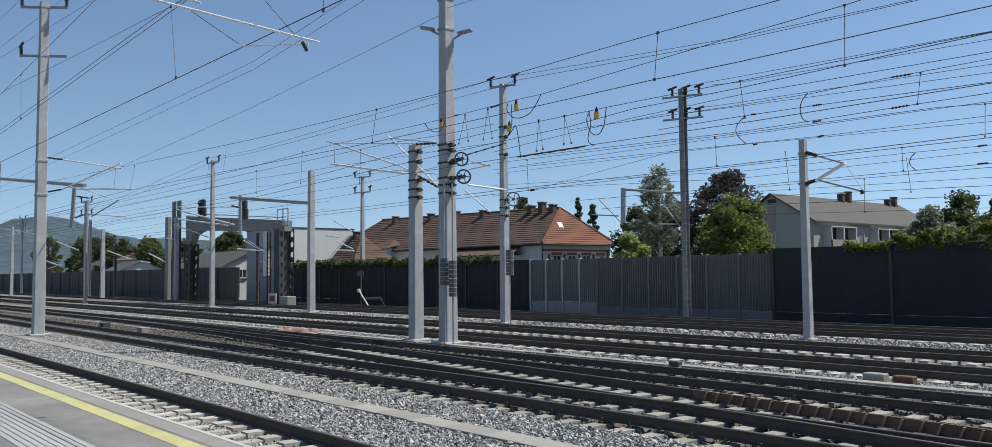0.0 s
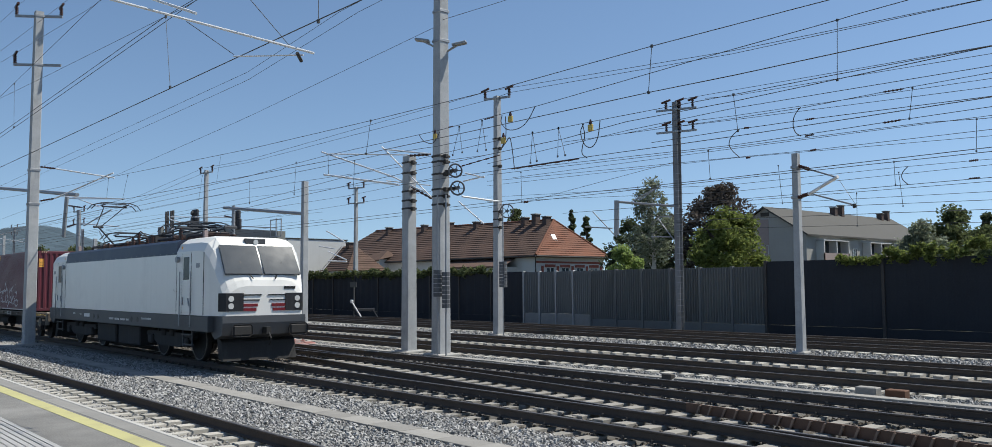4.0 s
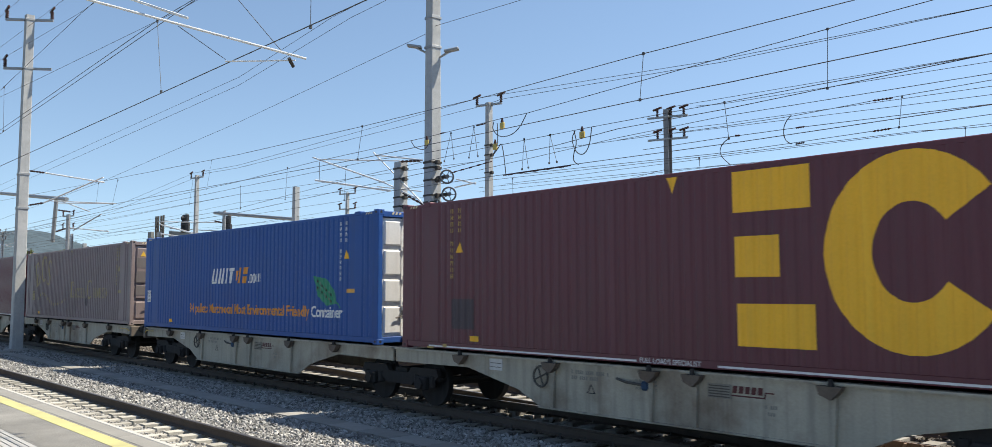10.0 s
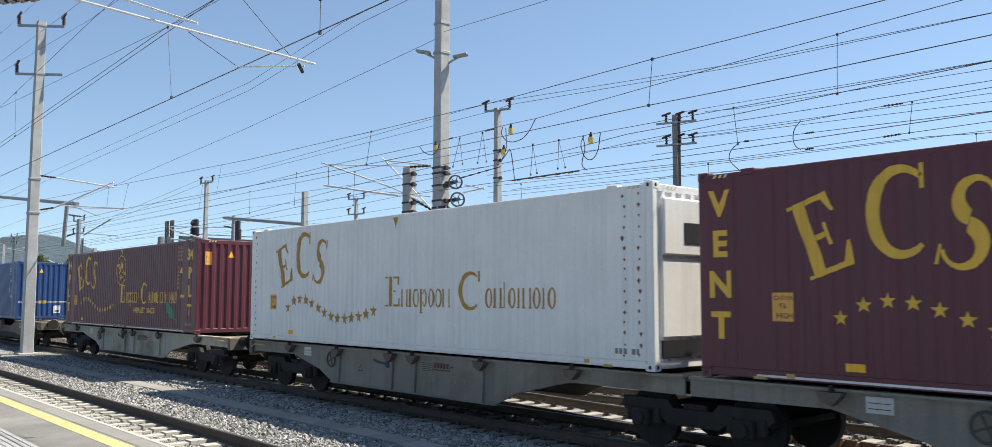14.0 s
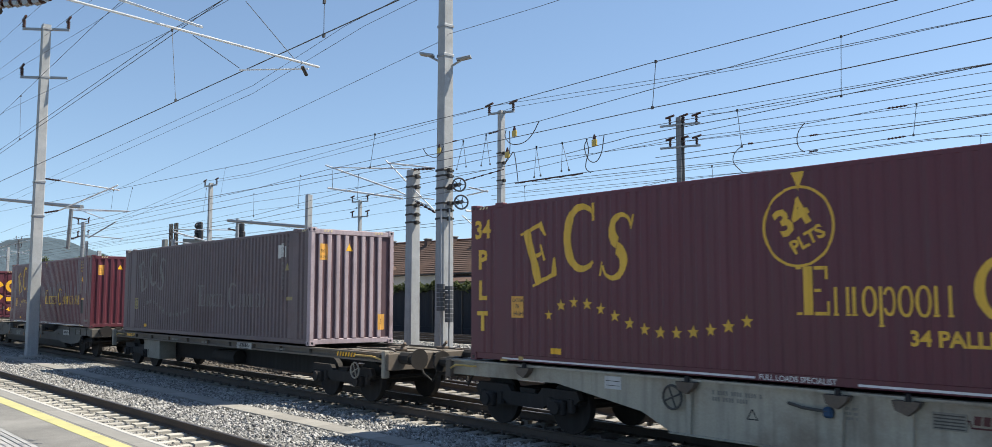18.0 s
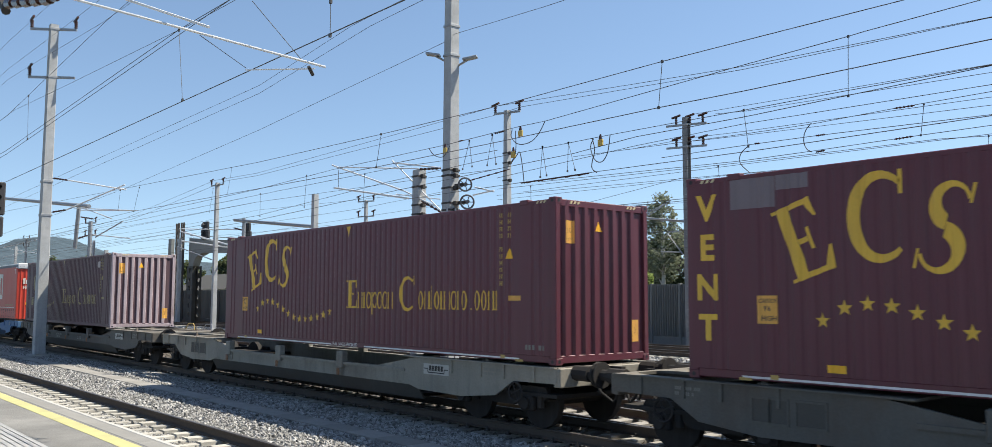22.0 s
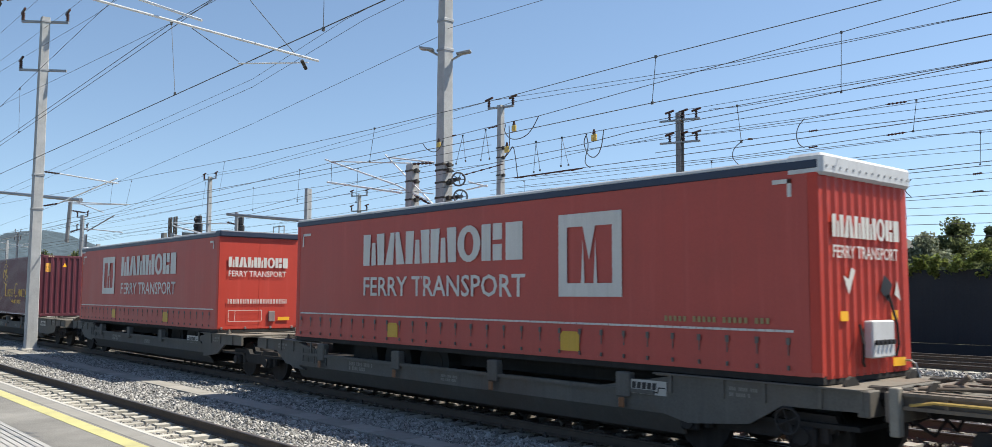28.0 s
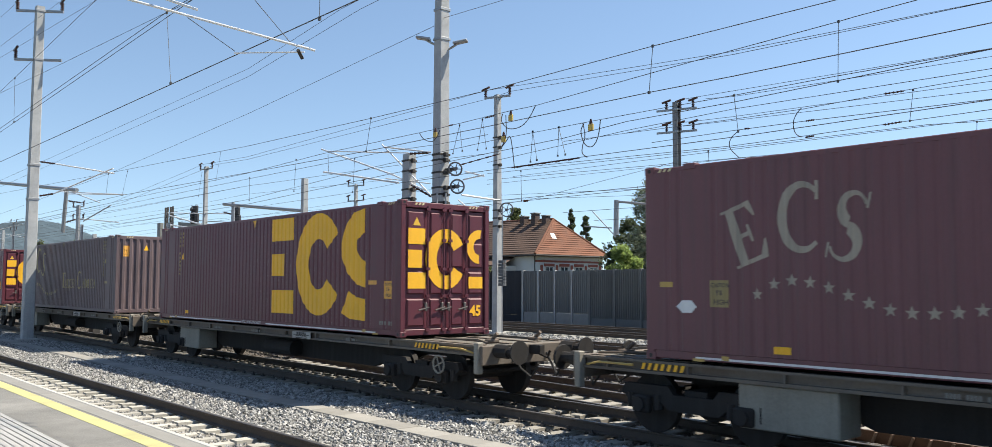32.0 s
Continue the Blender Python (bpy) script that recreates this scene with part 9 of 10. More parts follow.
    part("corner_mark", decal_mesh([bar(F - 0.65, F - 0.37, 3.76, 3.82), bar(F - 0.43, F - 0.37, 3.58, 3.82), bar(-L + 0.3, -L + 0.7, 3.68, 3.74), bar(-L + 0.3, -L + 0.36, 3.42, 3.74)], M["tilt_white"], None, flat, "corner_mark"), None, t)
    if not rear_first:
        part("serial_number", decal_mesh([bar(-2.15 + i * 0.085, -2.10 + i * 0.085, 1.90, 1.98) for i in range(22) if i % 6], M["faded_gold"], None, flat, "serial_number"), None, t)
    # writing on the end that leads
    fx = F + 0.034
    endp = lambda u, d, z: Vector((fx, u, z))
    for q in name_blocks(-0.98, 1.92, 3.05, 0.30):
        part("name_block", decal_mesh(q, M["tilt_white"], None, endp, "name_block"), None, t)
    part("lettering", decal_mesh(text_polys("FERRY TRANSPORT", 0.24, -0.98, 2.78, squeeze=0.88), M["tilt_white"], None, endp, "lettering"), None, t)
    if rear_first:
        part("web_line", decal_mesh(bars_word(-0.98, 0.9, 1.98, [0.14] * 18), M["tilt_white"], None, endp, "web_line"), None, t)
        part("frame_mark", decal_mesh([bar(-0.95, 0.1, 1.78, 1.795), bar(-0.95, 0.1, 1.46, 1.475), bar(-0.95, -0.935, 1.46, 1.79), bar(0.085, 0.1, 1.46, 1.79), bar(-0.75, -0.735, 1.46, 1.79)], M["tilt_white"], None, endp, "frame_mark"), None, t)
        part("rear_header", Geo().bbox(F - 0.30, F + 0.06, -hw - 0.012, hw + 0.012, 3.93, 4.115, 0.03), M["loco_roof"], t, "dark header over the rear doors")
        bp = part("bumper", Geo().bbox(F - 0.16, F - 0.04, -1.18, 1.18, 0.98, 1.09, 0.015), M["grey_plate"], t, "pale underrun bar")
        for yy in (-0.95, 0.80):
            part("tail_lamp", Geo().bbox(F - 0.05, F - 0.025, yy, yy + 0.15, 1.0, 1.07, 0.01), M["loco_red"], bp)
        for yy in (-1.13, -0.40, 0.40, 1.10):
            part("hinge_strap", Geo().bbox(F - 0.01, F + 0.02, yy - 0.03, yy + 0.03, 1.24, 1.31, 0.005), M["grey_door"], t)
        part("lock_box", Geo().bbox(F, F + 0.05, 0.32, 0.52, 1.45, 1.76, 0.01), M["grey_door"], t)
        part("plate_bar", decal_mesh([bar(0.62, 1.0, 1.48, 1.58)], M["yellow"], None, endp, "plate_bar"), None, t)
    else:
        part("coupling_panel", Geo().bbox(F + 0.03, F + 0.16, -0.22, 0.42, 1.45, 1.95, 0.02), M["roof_grey"], t, "white panel of air couplings")
        g = Geo()
        for i in range(5):
            g.tube((F + 0.16, -0.14 + i * 0.12, 1.66), (F + 0.20, -0.14 + i * 0.12, 1.66), 0.035, n=8)
        part("couplings", g, M["black"], t)
        part("cable", Geo().path([(F + 0.05, 0.5, 2.3), (F + 0.12, 0.58, 1.9), (F + 0.1, 0.66, 1.6), (F + 0.08, 0.60, 1.45)], 0.02), M["rubber"], t)
        part("cable", Geo().path([(F + 0.05, -0.35, 1.9), (F + 0.13, -0.42, 1.65), (F + 0.1, -0.38, 1.4), (F + 0.05, -0.25, 1.35)], 0.02), M["rubber"], t)
        part("yellow_label", decal_mesh([bar(-0.82, -0.62, 1.95, 2.08), bar(0.62, 0.8, 1.95, 2.08), bar(0.62, 1.0, 1.30, 1.42)], M["yellow"], None, endp, "yellow_label"), None, t)
        part("placard", decal_mesh([[(0.30, 2.35), (0.52, 2.20), (0.66, 2.45), (0.42, 2.58)]], M["black"], None, endp, "placard"), None, t)
        part("placard", decal_mesh([[(-0.72, 2.55), (-0.58, 2.30), (-0.40, 2.62), (-0.5, 2.66), (-0.58, 2.5)]], M["tilt_white"], None, endp, "placard"), None, t)
        part("placard", decal_mesh([[(0.72, 2.3), (0.9, 2.22), (0.8, 2.5)]], M["tilt_white"], None, endp, "placard"), None, t)
    # axles and legs in the pocket
    ax = (-10.9, -9.6, -8.3) if not rear_first else (-2.7, -4.0, -5.3)
    for x in ax:
        for s in (-1, 1):
            w = part("road_wheel", cached("tyre", lambda: Geo().tube((0, -0.18, 0), (0, 0.18, 0), 0.5, n=20).mesh("road_wheel", M["rubber"])), None, t, at=pose(x, s * 0.68, 0.86))
            part("rim", cached("rrim", lambda: Geo().tube((0, -0.19, 0), (0, 0.19, 0), 0.29, n=16).mesh("rim", M["bogie"])), None, w)
    part("chassis", Geo().box(-L + 0.6, -0.8, -0.55, -0.40, 0.85, 1.15).box(-L + 0.6, -0.8, 0.40, 0.55, 0.85, 1.15), M["bogie"], t)
    return t

# ---- the locomotive ----
def locomotive():
    t = thing("locomotive", "white electric locomotive with dark roof and grey underframe", "locomotive", pose(0, TRAIN_Y, 0))

    def ring(x, w, top, low=1.45, shoulder=0.45, inset=0.34):
        zs = top - shoulder
        return [(x, -w, low), (x, -w, zs), (x, -w + inset * 0.35, top - shoulder * 0.45), (x, -w + inset, top - 0.05), (x, -w + inset + 0.25, top),
                (x, w - inset - 0.25, top), (x, w - inset, top - 0.05), (x, w - inset * 0.35, top - shoulder * 0.45), (x, w, zs), (x, w, low)]

    def loft(rings, cap=True):
        g = Geo()
        n = len(rings[0])
        vs = [p for r in rings for p in r]
        fs = [(k * n + i, k * n + i + 1, (k + 1) * n + i + 1, (k + 1) * n + i) for k in range(len(rings) - 1) for i in range(n - 1)]
        if cap:
            fs.append(tuple((len(rings) - 1) * n + i for i in range(n)))
        return g.add(vs, fs)

    part("body_side", Geo().box(-6.04, 6.04, -1.50, 1.50, 1.45, 3.28), M["loco_white"], t, "smooth white body side")
    roof = Geo()
    roof.prism([(-1.5, 3.284), (1.5, 3.284), (1.46, 3.66), (1.36, 3.74), (-1.36, 3.74), (-1.46, 3.66)], -6.0, 6.0, Matrix.Rotation(math.pi / 2, 4, "Z"))
    part("roof", roof, M["loco_roof"], t, "dark roof with bevelled edges, tinted blue for reflected sky")
    bolts = Geo()
    for i in range(22):
        bolts.tube((-5.8 + i * 0.55, -1.50, 3.31), (-5.8 + i * 0.55, -1.515, 3.31), 0.02, n=6)
    part("roof_bolts", bolts, M["steel"], t)
    for s in (-1, 1):
        rings = [ring(s * 6.05, 1.50, 3.80), ring(s * 7.6, 1.50, 3.80), ring(s * 8.06, 1.48, 3.76), ring(s * 8.30, 1.42, 3.55), ring(s * 8.55, 1.36, 3.18), ring(s * 8.76, 1.30, 2.80), ring(s * 8.90, 1.24, 2.48), ring(s * 8.95, 1.18, 2.30)]
        cab = part("cab", loft(rings), M["loco_white"], t, "white sloping cab", smooth=False)
        part("panel_gap", Geo().box(*sorted((s * 8.05, s * 8.075)), -1.488, -1.47, 1.46, 3.3), M["black"], cab)
        part("panel_gap", Geo().box(*sorted((s * 6.04, s * 6.06)), -1.506, -1.49, 1.46, 3.28), M["black"], cab)
        # windscreen in two panes
        for y0, y1 in ((-1.16, -0.03), (0.03, 1.16)):
            q = [(s * 8.30, y0, 3.46), (s * 8.30, y1, 3.46), (s * 8.84, y1 * 1.02, 2.62), (s * 8.84, y0 * 1.02, 2.62)]
            off = Vector((s * 0.06, 0, 0.045))
            vs = [Vector(p) + off for p in q] + [Vector(p) for p in q]
            part("windscreen", Geo().add(vs, [(0, 1, 2, 3), (0, 4, 5, 1), (1, 5, 6, 2), (2, 6, 7, 3), (3, 7, 4, 0)]), M["glass"], cab, "dark windscreen pane")
        for y in (-0.35, 0.35):
            part("wiper", Geo().tube((s * 8.93, y, 2.52), (s * 8.66, y * 1.9, 3.02), 0.018, n=5), M["black"], cab)
        part("destination_lamp", Geo().bbox(*sorted((s * 8.16, s * 8.30)), -0.32, 0.32, 3.50, 3.72, 0.01), M["loco_grey"], cab)
        part("top_lamp", Geo().tube((s * 8.24, 0, 3.61), (s * 8.325, 0, 3.61), 0.08, n=12), M["lamp_glass"], cab)
        # the lamp band, grille and red stripes
        for y in (-1, 1):
            g = Geo()
            pts = [(s * 8.978, y * 0.66), (s * 8.978, y * 1.19), (s * 8.78, y * 1.335), (s * 8.70, y * 1.31), (s * 8.9, y * 1.1), (s * 8.9, y * 0.66)]
            g.add([(px, py, z) for z in (1.58, 2.10) for px, py in pts], [(0, 1, 2, 3, 4, 5), (11, 10, 9, 8, 7, 6)] + [((k + 1) % 6, k, 6 + k, 6 + (k + 1) % 6) for k in range(6)])
            hl = part("headlamp", g, M["black"], cab, "dark lamp cluster")
            for z in (1.73, 1.94):
                part("lens", Geo().tube((s * 8.97, y * 1.04, z), (s * 8.99, y * 1.04, z), 0.085, n=14), M["lamp_glass"], hl)
            # grille bars that run out from the white middle of the nose
            for z, mname, y0 in ((2.03, "black", 0.10), (1.88, "black", 0.16), (1.71, "loco_red", 0.22), (1.58, "loco_red", 0.26)):
                part("front_stripe", Geo().box(*sorted((s * 8.94, s * 8.972)), *sorted((y * y0, y * 0.68)), z, z + (0.035 if mname == "black" else 0.085)), M[mname], cab)
        part("number_bars", Geo().box(*sorted((s * 8.945, s * 8.965)), 0.62, 0.98, 2.22, 2.30), M["black"], cab, "unreadable number as a bar")
        # cab door, its window, rails and steps
        for y in (-1, 1):
            d0, d1 = sorted((s * 6.5, s * 7.18))
            door = part("cab_door", Geo().bbox(d0, d1, *sorted((y * 1.498, y * 1.512)), 1.52, 3.30, 0.008), M["loco_white"], cab)
            part("door_window", Geo().bbox(d0 + 0.12, d1 - 0.12, *sorted((y * 1.510, y * 1.518)), 2.5, 3.18, 0.004), M["door_glass"], door, "dark door window")
            part("door_seal", Geo().box(d0 - 0.02, d0, *sorted((y * 1.497, y * 1.505)), 1.5, 3.31).box(d1, d1 + 0.02, *sorted((y * 1.497, y * 1.505)), 1.5, 3.31), M["loco_grey"], door)
            part("door_handle", Geo().tube((d0 + 0.10, y * 1.53, 1.75), (d0 + 0.10, y * 1.53, 1.98), 0.02, n=6).tube((d1 - 0.08, y * 1.53, 1.72), (d1 - 0.16, y * 1.53, 1.95), 0.02, n=6), M["steel"], door)
            for x in (d0 - 0.08, d1 + 0.08):
                part("handrail", Geo().tube((x, y * 1.55, 1.10), (x, y * 1.55, 2.75), 0.018, n=6), M["steel"], cab)
            part("steps", Geo().box(d0, d1, *sorted((y * 1.44, y * 1.53)), 1.15, 1.18).box(d0, d1, *sorted((y * 1.40, y * 1.50)), 0.85, 0.88).box(d0, d1, *sorted((y * 1.36, y * 1.46)), 0.55, 0.58)
                 .box(d0 - 0.02, d0 + 0.01, *sorted((y * 1.42, y * 1.45)), 0.5, 1.4).box(d1 - 0.01, d1 + 0.02, *sorted((y * 1.42, y * 1.45)), 0.5, 1.4), M["loco_grey"], cab)
            part("mirror_camera", Geo().tube((s * 6.22, y * 1.50, 3.12), (s * 6.22, y * 1.60, 3.12), 0.09, n=12), M["steel"], cab)
            part("vent", Geo().box(*sorted((s * 7.55, s * 7.80)), *sorted((y * 1.498, y * 1.506)), 2.85, 2.98), M["steel"], cab)
        part("warning_sign", decal_mesh(triangle(s * 6.35, 3.36, 0.2), M["yellow"], None, lambda u, d, z: Vector((u, -1.46, z)), "warning_sign"), None, cab)
        part("antenna", Geo().bbox(s * 6.6 - 0.06, s * 6.6 + 0.06, -0.9, -0.78, 3.8, 4.02, 0.01), M["grey_door"], cab)
        # nose skirt, buffers and snow plough
        part("nose_skirt", Geo().prism([(s * 7.9, 1.446), (s * 9.0, 1.446), (s * 9.02, 1.25), (s * 8.95, 0.9), (s * 8.5, 0.78), (s * 8.2, 0.98), (s * 7.9, 0.98)], -1.30, 1.30), M["loco_grey"], t)
        part("plough", Geo().prism([(s * 8.45, 0.2), (s * 8.75, 0.16), (s * 8.62, 0.7), (s * 8.3, 0.9)], -1.15, 1.15), M["loco_bogie"], t)
        for y in (-0.875, 0.875):
            g = Geo().tube((s * 8.95, y, 1.05), (s * 9.35, y, 1.05), 0.12, n=10).bbox(*sorted((s * 9.35, s * 9.42)), y - 0.30, y + 0.30, 0.88, 1.22, 0.06)
            part("buffer", g, M["loco_bogie"], t)
        part("coupling_hook", Geo().box(*sorted((s * 8.95, s * 9.25)), -0.07, 0.07, 0.92, 1.12).path([(s * 9.2, 0, 1.0), (s * 9.4, 0, 0.8), (s * 9.3, 0, 0.6)], 0.03), M["loco_bogie"], t)
    part("underframe", Geo().bbox(-8.4, 8.4, -1.485, 1.485, 0.98, 1.448, 0.02), M["loco_grey"], t, "dark grey underframe band")
    # writing on the band
    q = [bar(-0.45 + i * 0.1, -0.38 + i * 0.1, 1.14, 1.21) for i in range(22) if i % 6] + [bar(3.0 + i * 0.1, 3.07 + i * 0.1, 1.22, 1.28) for i in range(9)] + [bar(-3.4, -2.7, 1.17, 1.30)]
    part("band_marks", decal_mesh(q, M["white_let"], None, lambda u, d, z: Vector((u, -1.49, z)), "band_marks"), None, t, "pale unreadable markings")
    part("lettering", decal_mesh(text_polys("18.50m", 0.10, -4.9, 1.24) + text_polys("9.50m", 0.10, -4.0, 1.22), M["white_let"], None, lambda u, d, z: Vector((u, -1.49, z)), "lettering"), None, t)
    for x in (-2.2, -1.7, 2.0, 2.6):
        part("round_port", Geo().tube((x, -1.48, 1.2), (x, -1.492, 1.2), 0.09, n=12), M["black"], t)
    # gear between the bogies
    for x0, x1 in ((-2.3, -0.2), (0.1, 2.3)):
        part("underfloor_box", Geo().bbox(x0, x1, -1.30, 1.30, 0.30, 0.97, 0.04), M["loco_bogie"], t)
    # bogies
    for x in (-4.75, 4.75):
        g = Geo()
        for s in (-1, 1):
            y0, y1 = sorted((s * 1.08, s * 1.22))
            g.prism([(-2.0, 0.72), (-1.9, 0.86), (1.9, 0.86), (2.0, 0.72), (1.4, 0.60), (0.9, 0.42), (-0.9, 0.42), (-1.4, 0.60)], y0, y1)
            for dx in (-0.35, 0.35):
                g.tube((dx, s * 1.2, 0.75), (dx, s * 1.2, 1.05), 0.13, n=10)
            for dx in (-1.5, 1.5):
                g.bbox(dx - 0.2, dx + 0.2, *sorted((s * 1.12, s * 1.30)), 0.45, 0.75, 0.04)
        b = part("bogie", g, M["loco_bogie"], t, "dark grey bogie", pose(x, 0, 0))
        for dx in (-1.5, 1.5):
            for s in (-1, 1):
                w = part("wheel", cached("lwheel", lambda: Geo().tube((0, -0.07, 0), (0, 0.07, 0), 0.625, n=28).mesh("wheel", M["loco_bogie"])), None, b, at=pose(dx, s * 0.755, 0.625, 0, 0, 0 if s < 0 else 180))
                part("tyre", cached("ltyre", lambda: Geo().ring((0, -0.072, 0), (0, 1, 0), 0.575, 0.022, 28, 5).mesh("tyre", M["worn_tyre"])), None, b, "worn tyre face", pose(dx, s * 0.755, 0.625, 0, 0, 0 if s < 0 else 180))
            part("axle", Geo().tube((dx, -0.7, 0.625), (dx, 0.7, 0.625), 0.1, n=8), M["loco_bogie"], b)
    # roof gear
    def panto(x, raised, dirn):
        p = part("pantograph", Geo().bbox(x - 0.75, x + 0.75, -0.55, -0.43, 3.92, 4.0, 0.02).bbox(x - 0.75, x + 0.75, 0.43, 0.55, 3.92, 4.0, 0.02).bbox(x - 0.75, x - 0.6, -0.43, 0.43, 3.92, 4.0, 0.02).bbox(x + 0.3, x + 0.5, -0.43, 0.43, 3.92, 4.06, 0.02), M["panto_red"], t, "pantograph on a brown base" if raised else "folded pantograph on a brown base")
        part("feet", Geo().tube((x - 0.7, -0.5, 3.72), (x - 0.7, -0.5, 3.92), 0.06, n=8).tube((x + 0.7, -0.5, 3.72), (x + 0.7, -0.5, 3.92), 0.06, n=8).tube((x - 0.7, 0.5, 3.72), (x - 0.7, 0.5, 3.92), 0.06, n=8).tube((x + 0.7, 0.5, 3.72), (x + 0.7, 0.5, 3.92), 0.06, n=8), M["insulator"], p)
        kx, kz = (x - dirn * 1.75, 4.90) if raised else (x - dirn * 1.5, 4.16)
        tx, tz = (x + dirn * 0.35, 5.62) if raised else (x + dirn * 0.75, 4.30)
        part("lower_arm", Geo().tube((x + dirn * 0.35, 0, 4.08), (kx, 0, kz), 0.036, 0.030, n=8), M["panto_steel"], p)
        part("thrust_rod", Geo().tube((x - dirn * 0.55, 0, 4.02), (kx, 0.05, kz - 0.18), 0.016, n=6), M["panto_steel"], p)
        for y in (-0.09, 0.09):
            part("upper_arm", Geo().tube((kx, y, kz), (tx, y * 4.5, tz), 0.02, n=6), M["panto_steel"], p)
        part("knee", Geo().tube((kx, -0.2, kz), (kx, 0.2, kz), 0.05, n=8), M["panto_steel"], p)
        for d in (-0.28, 0.28):
            part("contact_strip", Geo().path([(tx + d, -0.98, tz - 0.14), (tx + d, -0.82, tz + 0.06), (tx + d, -0.55, tz + 0.14), (tx + d, 0.55, tz + 0.14), (tx + d, 0.82, tz + 0.06), (tx + d, 0.98, tz - 0.14)], 0.02, 6), M["panto_steel"], p)
        part("head_frame", Geo().tube((tx - 0.3, -0.45, tz + 0.06), (tx + 0.3, -0.45, tz + 0.06), 0.02, n=6).tube((tx - 0.3, 0.45, tz + 0.06), (tx + 0.3, 0.45, tz + 0.06), 0.03, n=6).tube((tx, -0.5, tz), (tx, 0.5, tz), 0.035, n=6), M["panto_steel"], p)
    panto(-5.25, True, 1)
    panto(-2.4, False, -1)
    panto(2.4, False, 1)
    panto(5.0, False, -1)
    g = Geo()
    for i, x in enumerate((-3.9, -1.0, -0.4, 0.5, 1.0, 3.7)):
        for y in (-0.5, 0.35):
            h = 0.28 + 0.1 * (i % 3)
            for k in range(4):
                g.tube((x, y, 3.74 + k * h / 4), (x, y, 3.74 + k * h / 4 + h / 6), 0.075, n=8)
            g.tube((x, y, 3.74), (x, y, 3.74 + h + 0.05), 0.045, n=8)
    part("roof_insulators", g, M["insulator"], t)
    g = Geo()
    for y in (-0.5, 0.35):
        g.path([(-4.6, y, 4.08), (-3.9, y, 4.12), (-2.5, y, 4.1), (-1.0, y, 4.16), (-0.2, y, 4.34), (0.5, y, 4.12), (1.8, y, 4.12), (3.7, y, 4.2), (4.4, y, 4.1)], 0.024, 6)
    g.bbox(-0.3, 0.4, -0.2, 0.2, 3.9, 4.2, 0.03)
    part("roof_busbar", g, M["dark_steel"], t)
    return t


# ---- putting the train together ----
TRAIN = []          # each thing with the x of its origin on the train


def put(ob, x):
    ob.location.x = x
    TRAIN.append((ob, x))
    return ob


put(locomotive(), 49.75)


def scribble(t):
    """Pale spray-painted strokes, no readable word."""
    lines = [[(-7.6, 0.75), (-7.15, 0.62)], [(-7.45, 0.95), (-7.3, 0.5)], [(-7.23, 1.1), (-6.83, 0.33), (-6.6, 1.06)], [(-6.6, 0.9), (-6.1, 0.95), (-6.5, 0.4), (-6.15, 0.45)],
             [(-5.95, 0.98), (-6.05, 0.38), (-5.6, 0.42)], [(-5.75, 1.0), (-5.44, 1.45), (-5.3, 1.0), (-5.7, 0.95)], [(-5.5, 0.95), (-5.3, 0.35), (-4.95, 0.45), (-5.1, 0.75)],
             [(-5.16, 1.1), (-4.73, 0.31), (-4.48, 1.08)], [(-4.5, 0.45), (-4.2, 0.75), (-4.05, 0.36), (-4.5, 0.42)], [(-4.35, 0.98), (-3.8, 1.2)],
             [(-4.1, 0.98), (-3.75, 0.3), (-3.4, 0.55), (-3.8, 0.75), (-3.79, 1.25)], [(-3.38, 1.3), (-3.45, 0.9), (-3.07, 0.92), (-3.15, 0.65)], [(-5.0, 0.27), (-4.8, 0.1)]]
    q = []
    for line in lines:
        for a, b in zip(line, line[1:]):
            a, b = Vector(a), Vector(b)
            d = (b - a).normalized()
            n = Vector((-d.y, d.x)) * 0.036
            a, b = a - d * 0.03, b + d * 0.03
            q.append([tuple(a + n * 0.7), tuple(a - n), tuple(b - n * 0.6), tuple(b + n)])
    q += arc(-3.08, 0.38, 0.33, 0.19, 0.07, 0, 350, 16)
    side_decal("spray_scrawl", "scrawl", q, M["graffiti"], t, "pale spray-painted scrawl")


def on_door(name, polys, material, t, lift, label=""):
    part(name, decal_mesh(polys, material, None, lambda u, d, z: Vector((lift, u, z)), name), None, t, label)


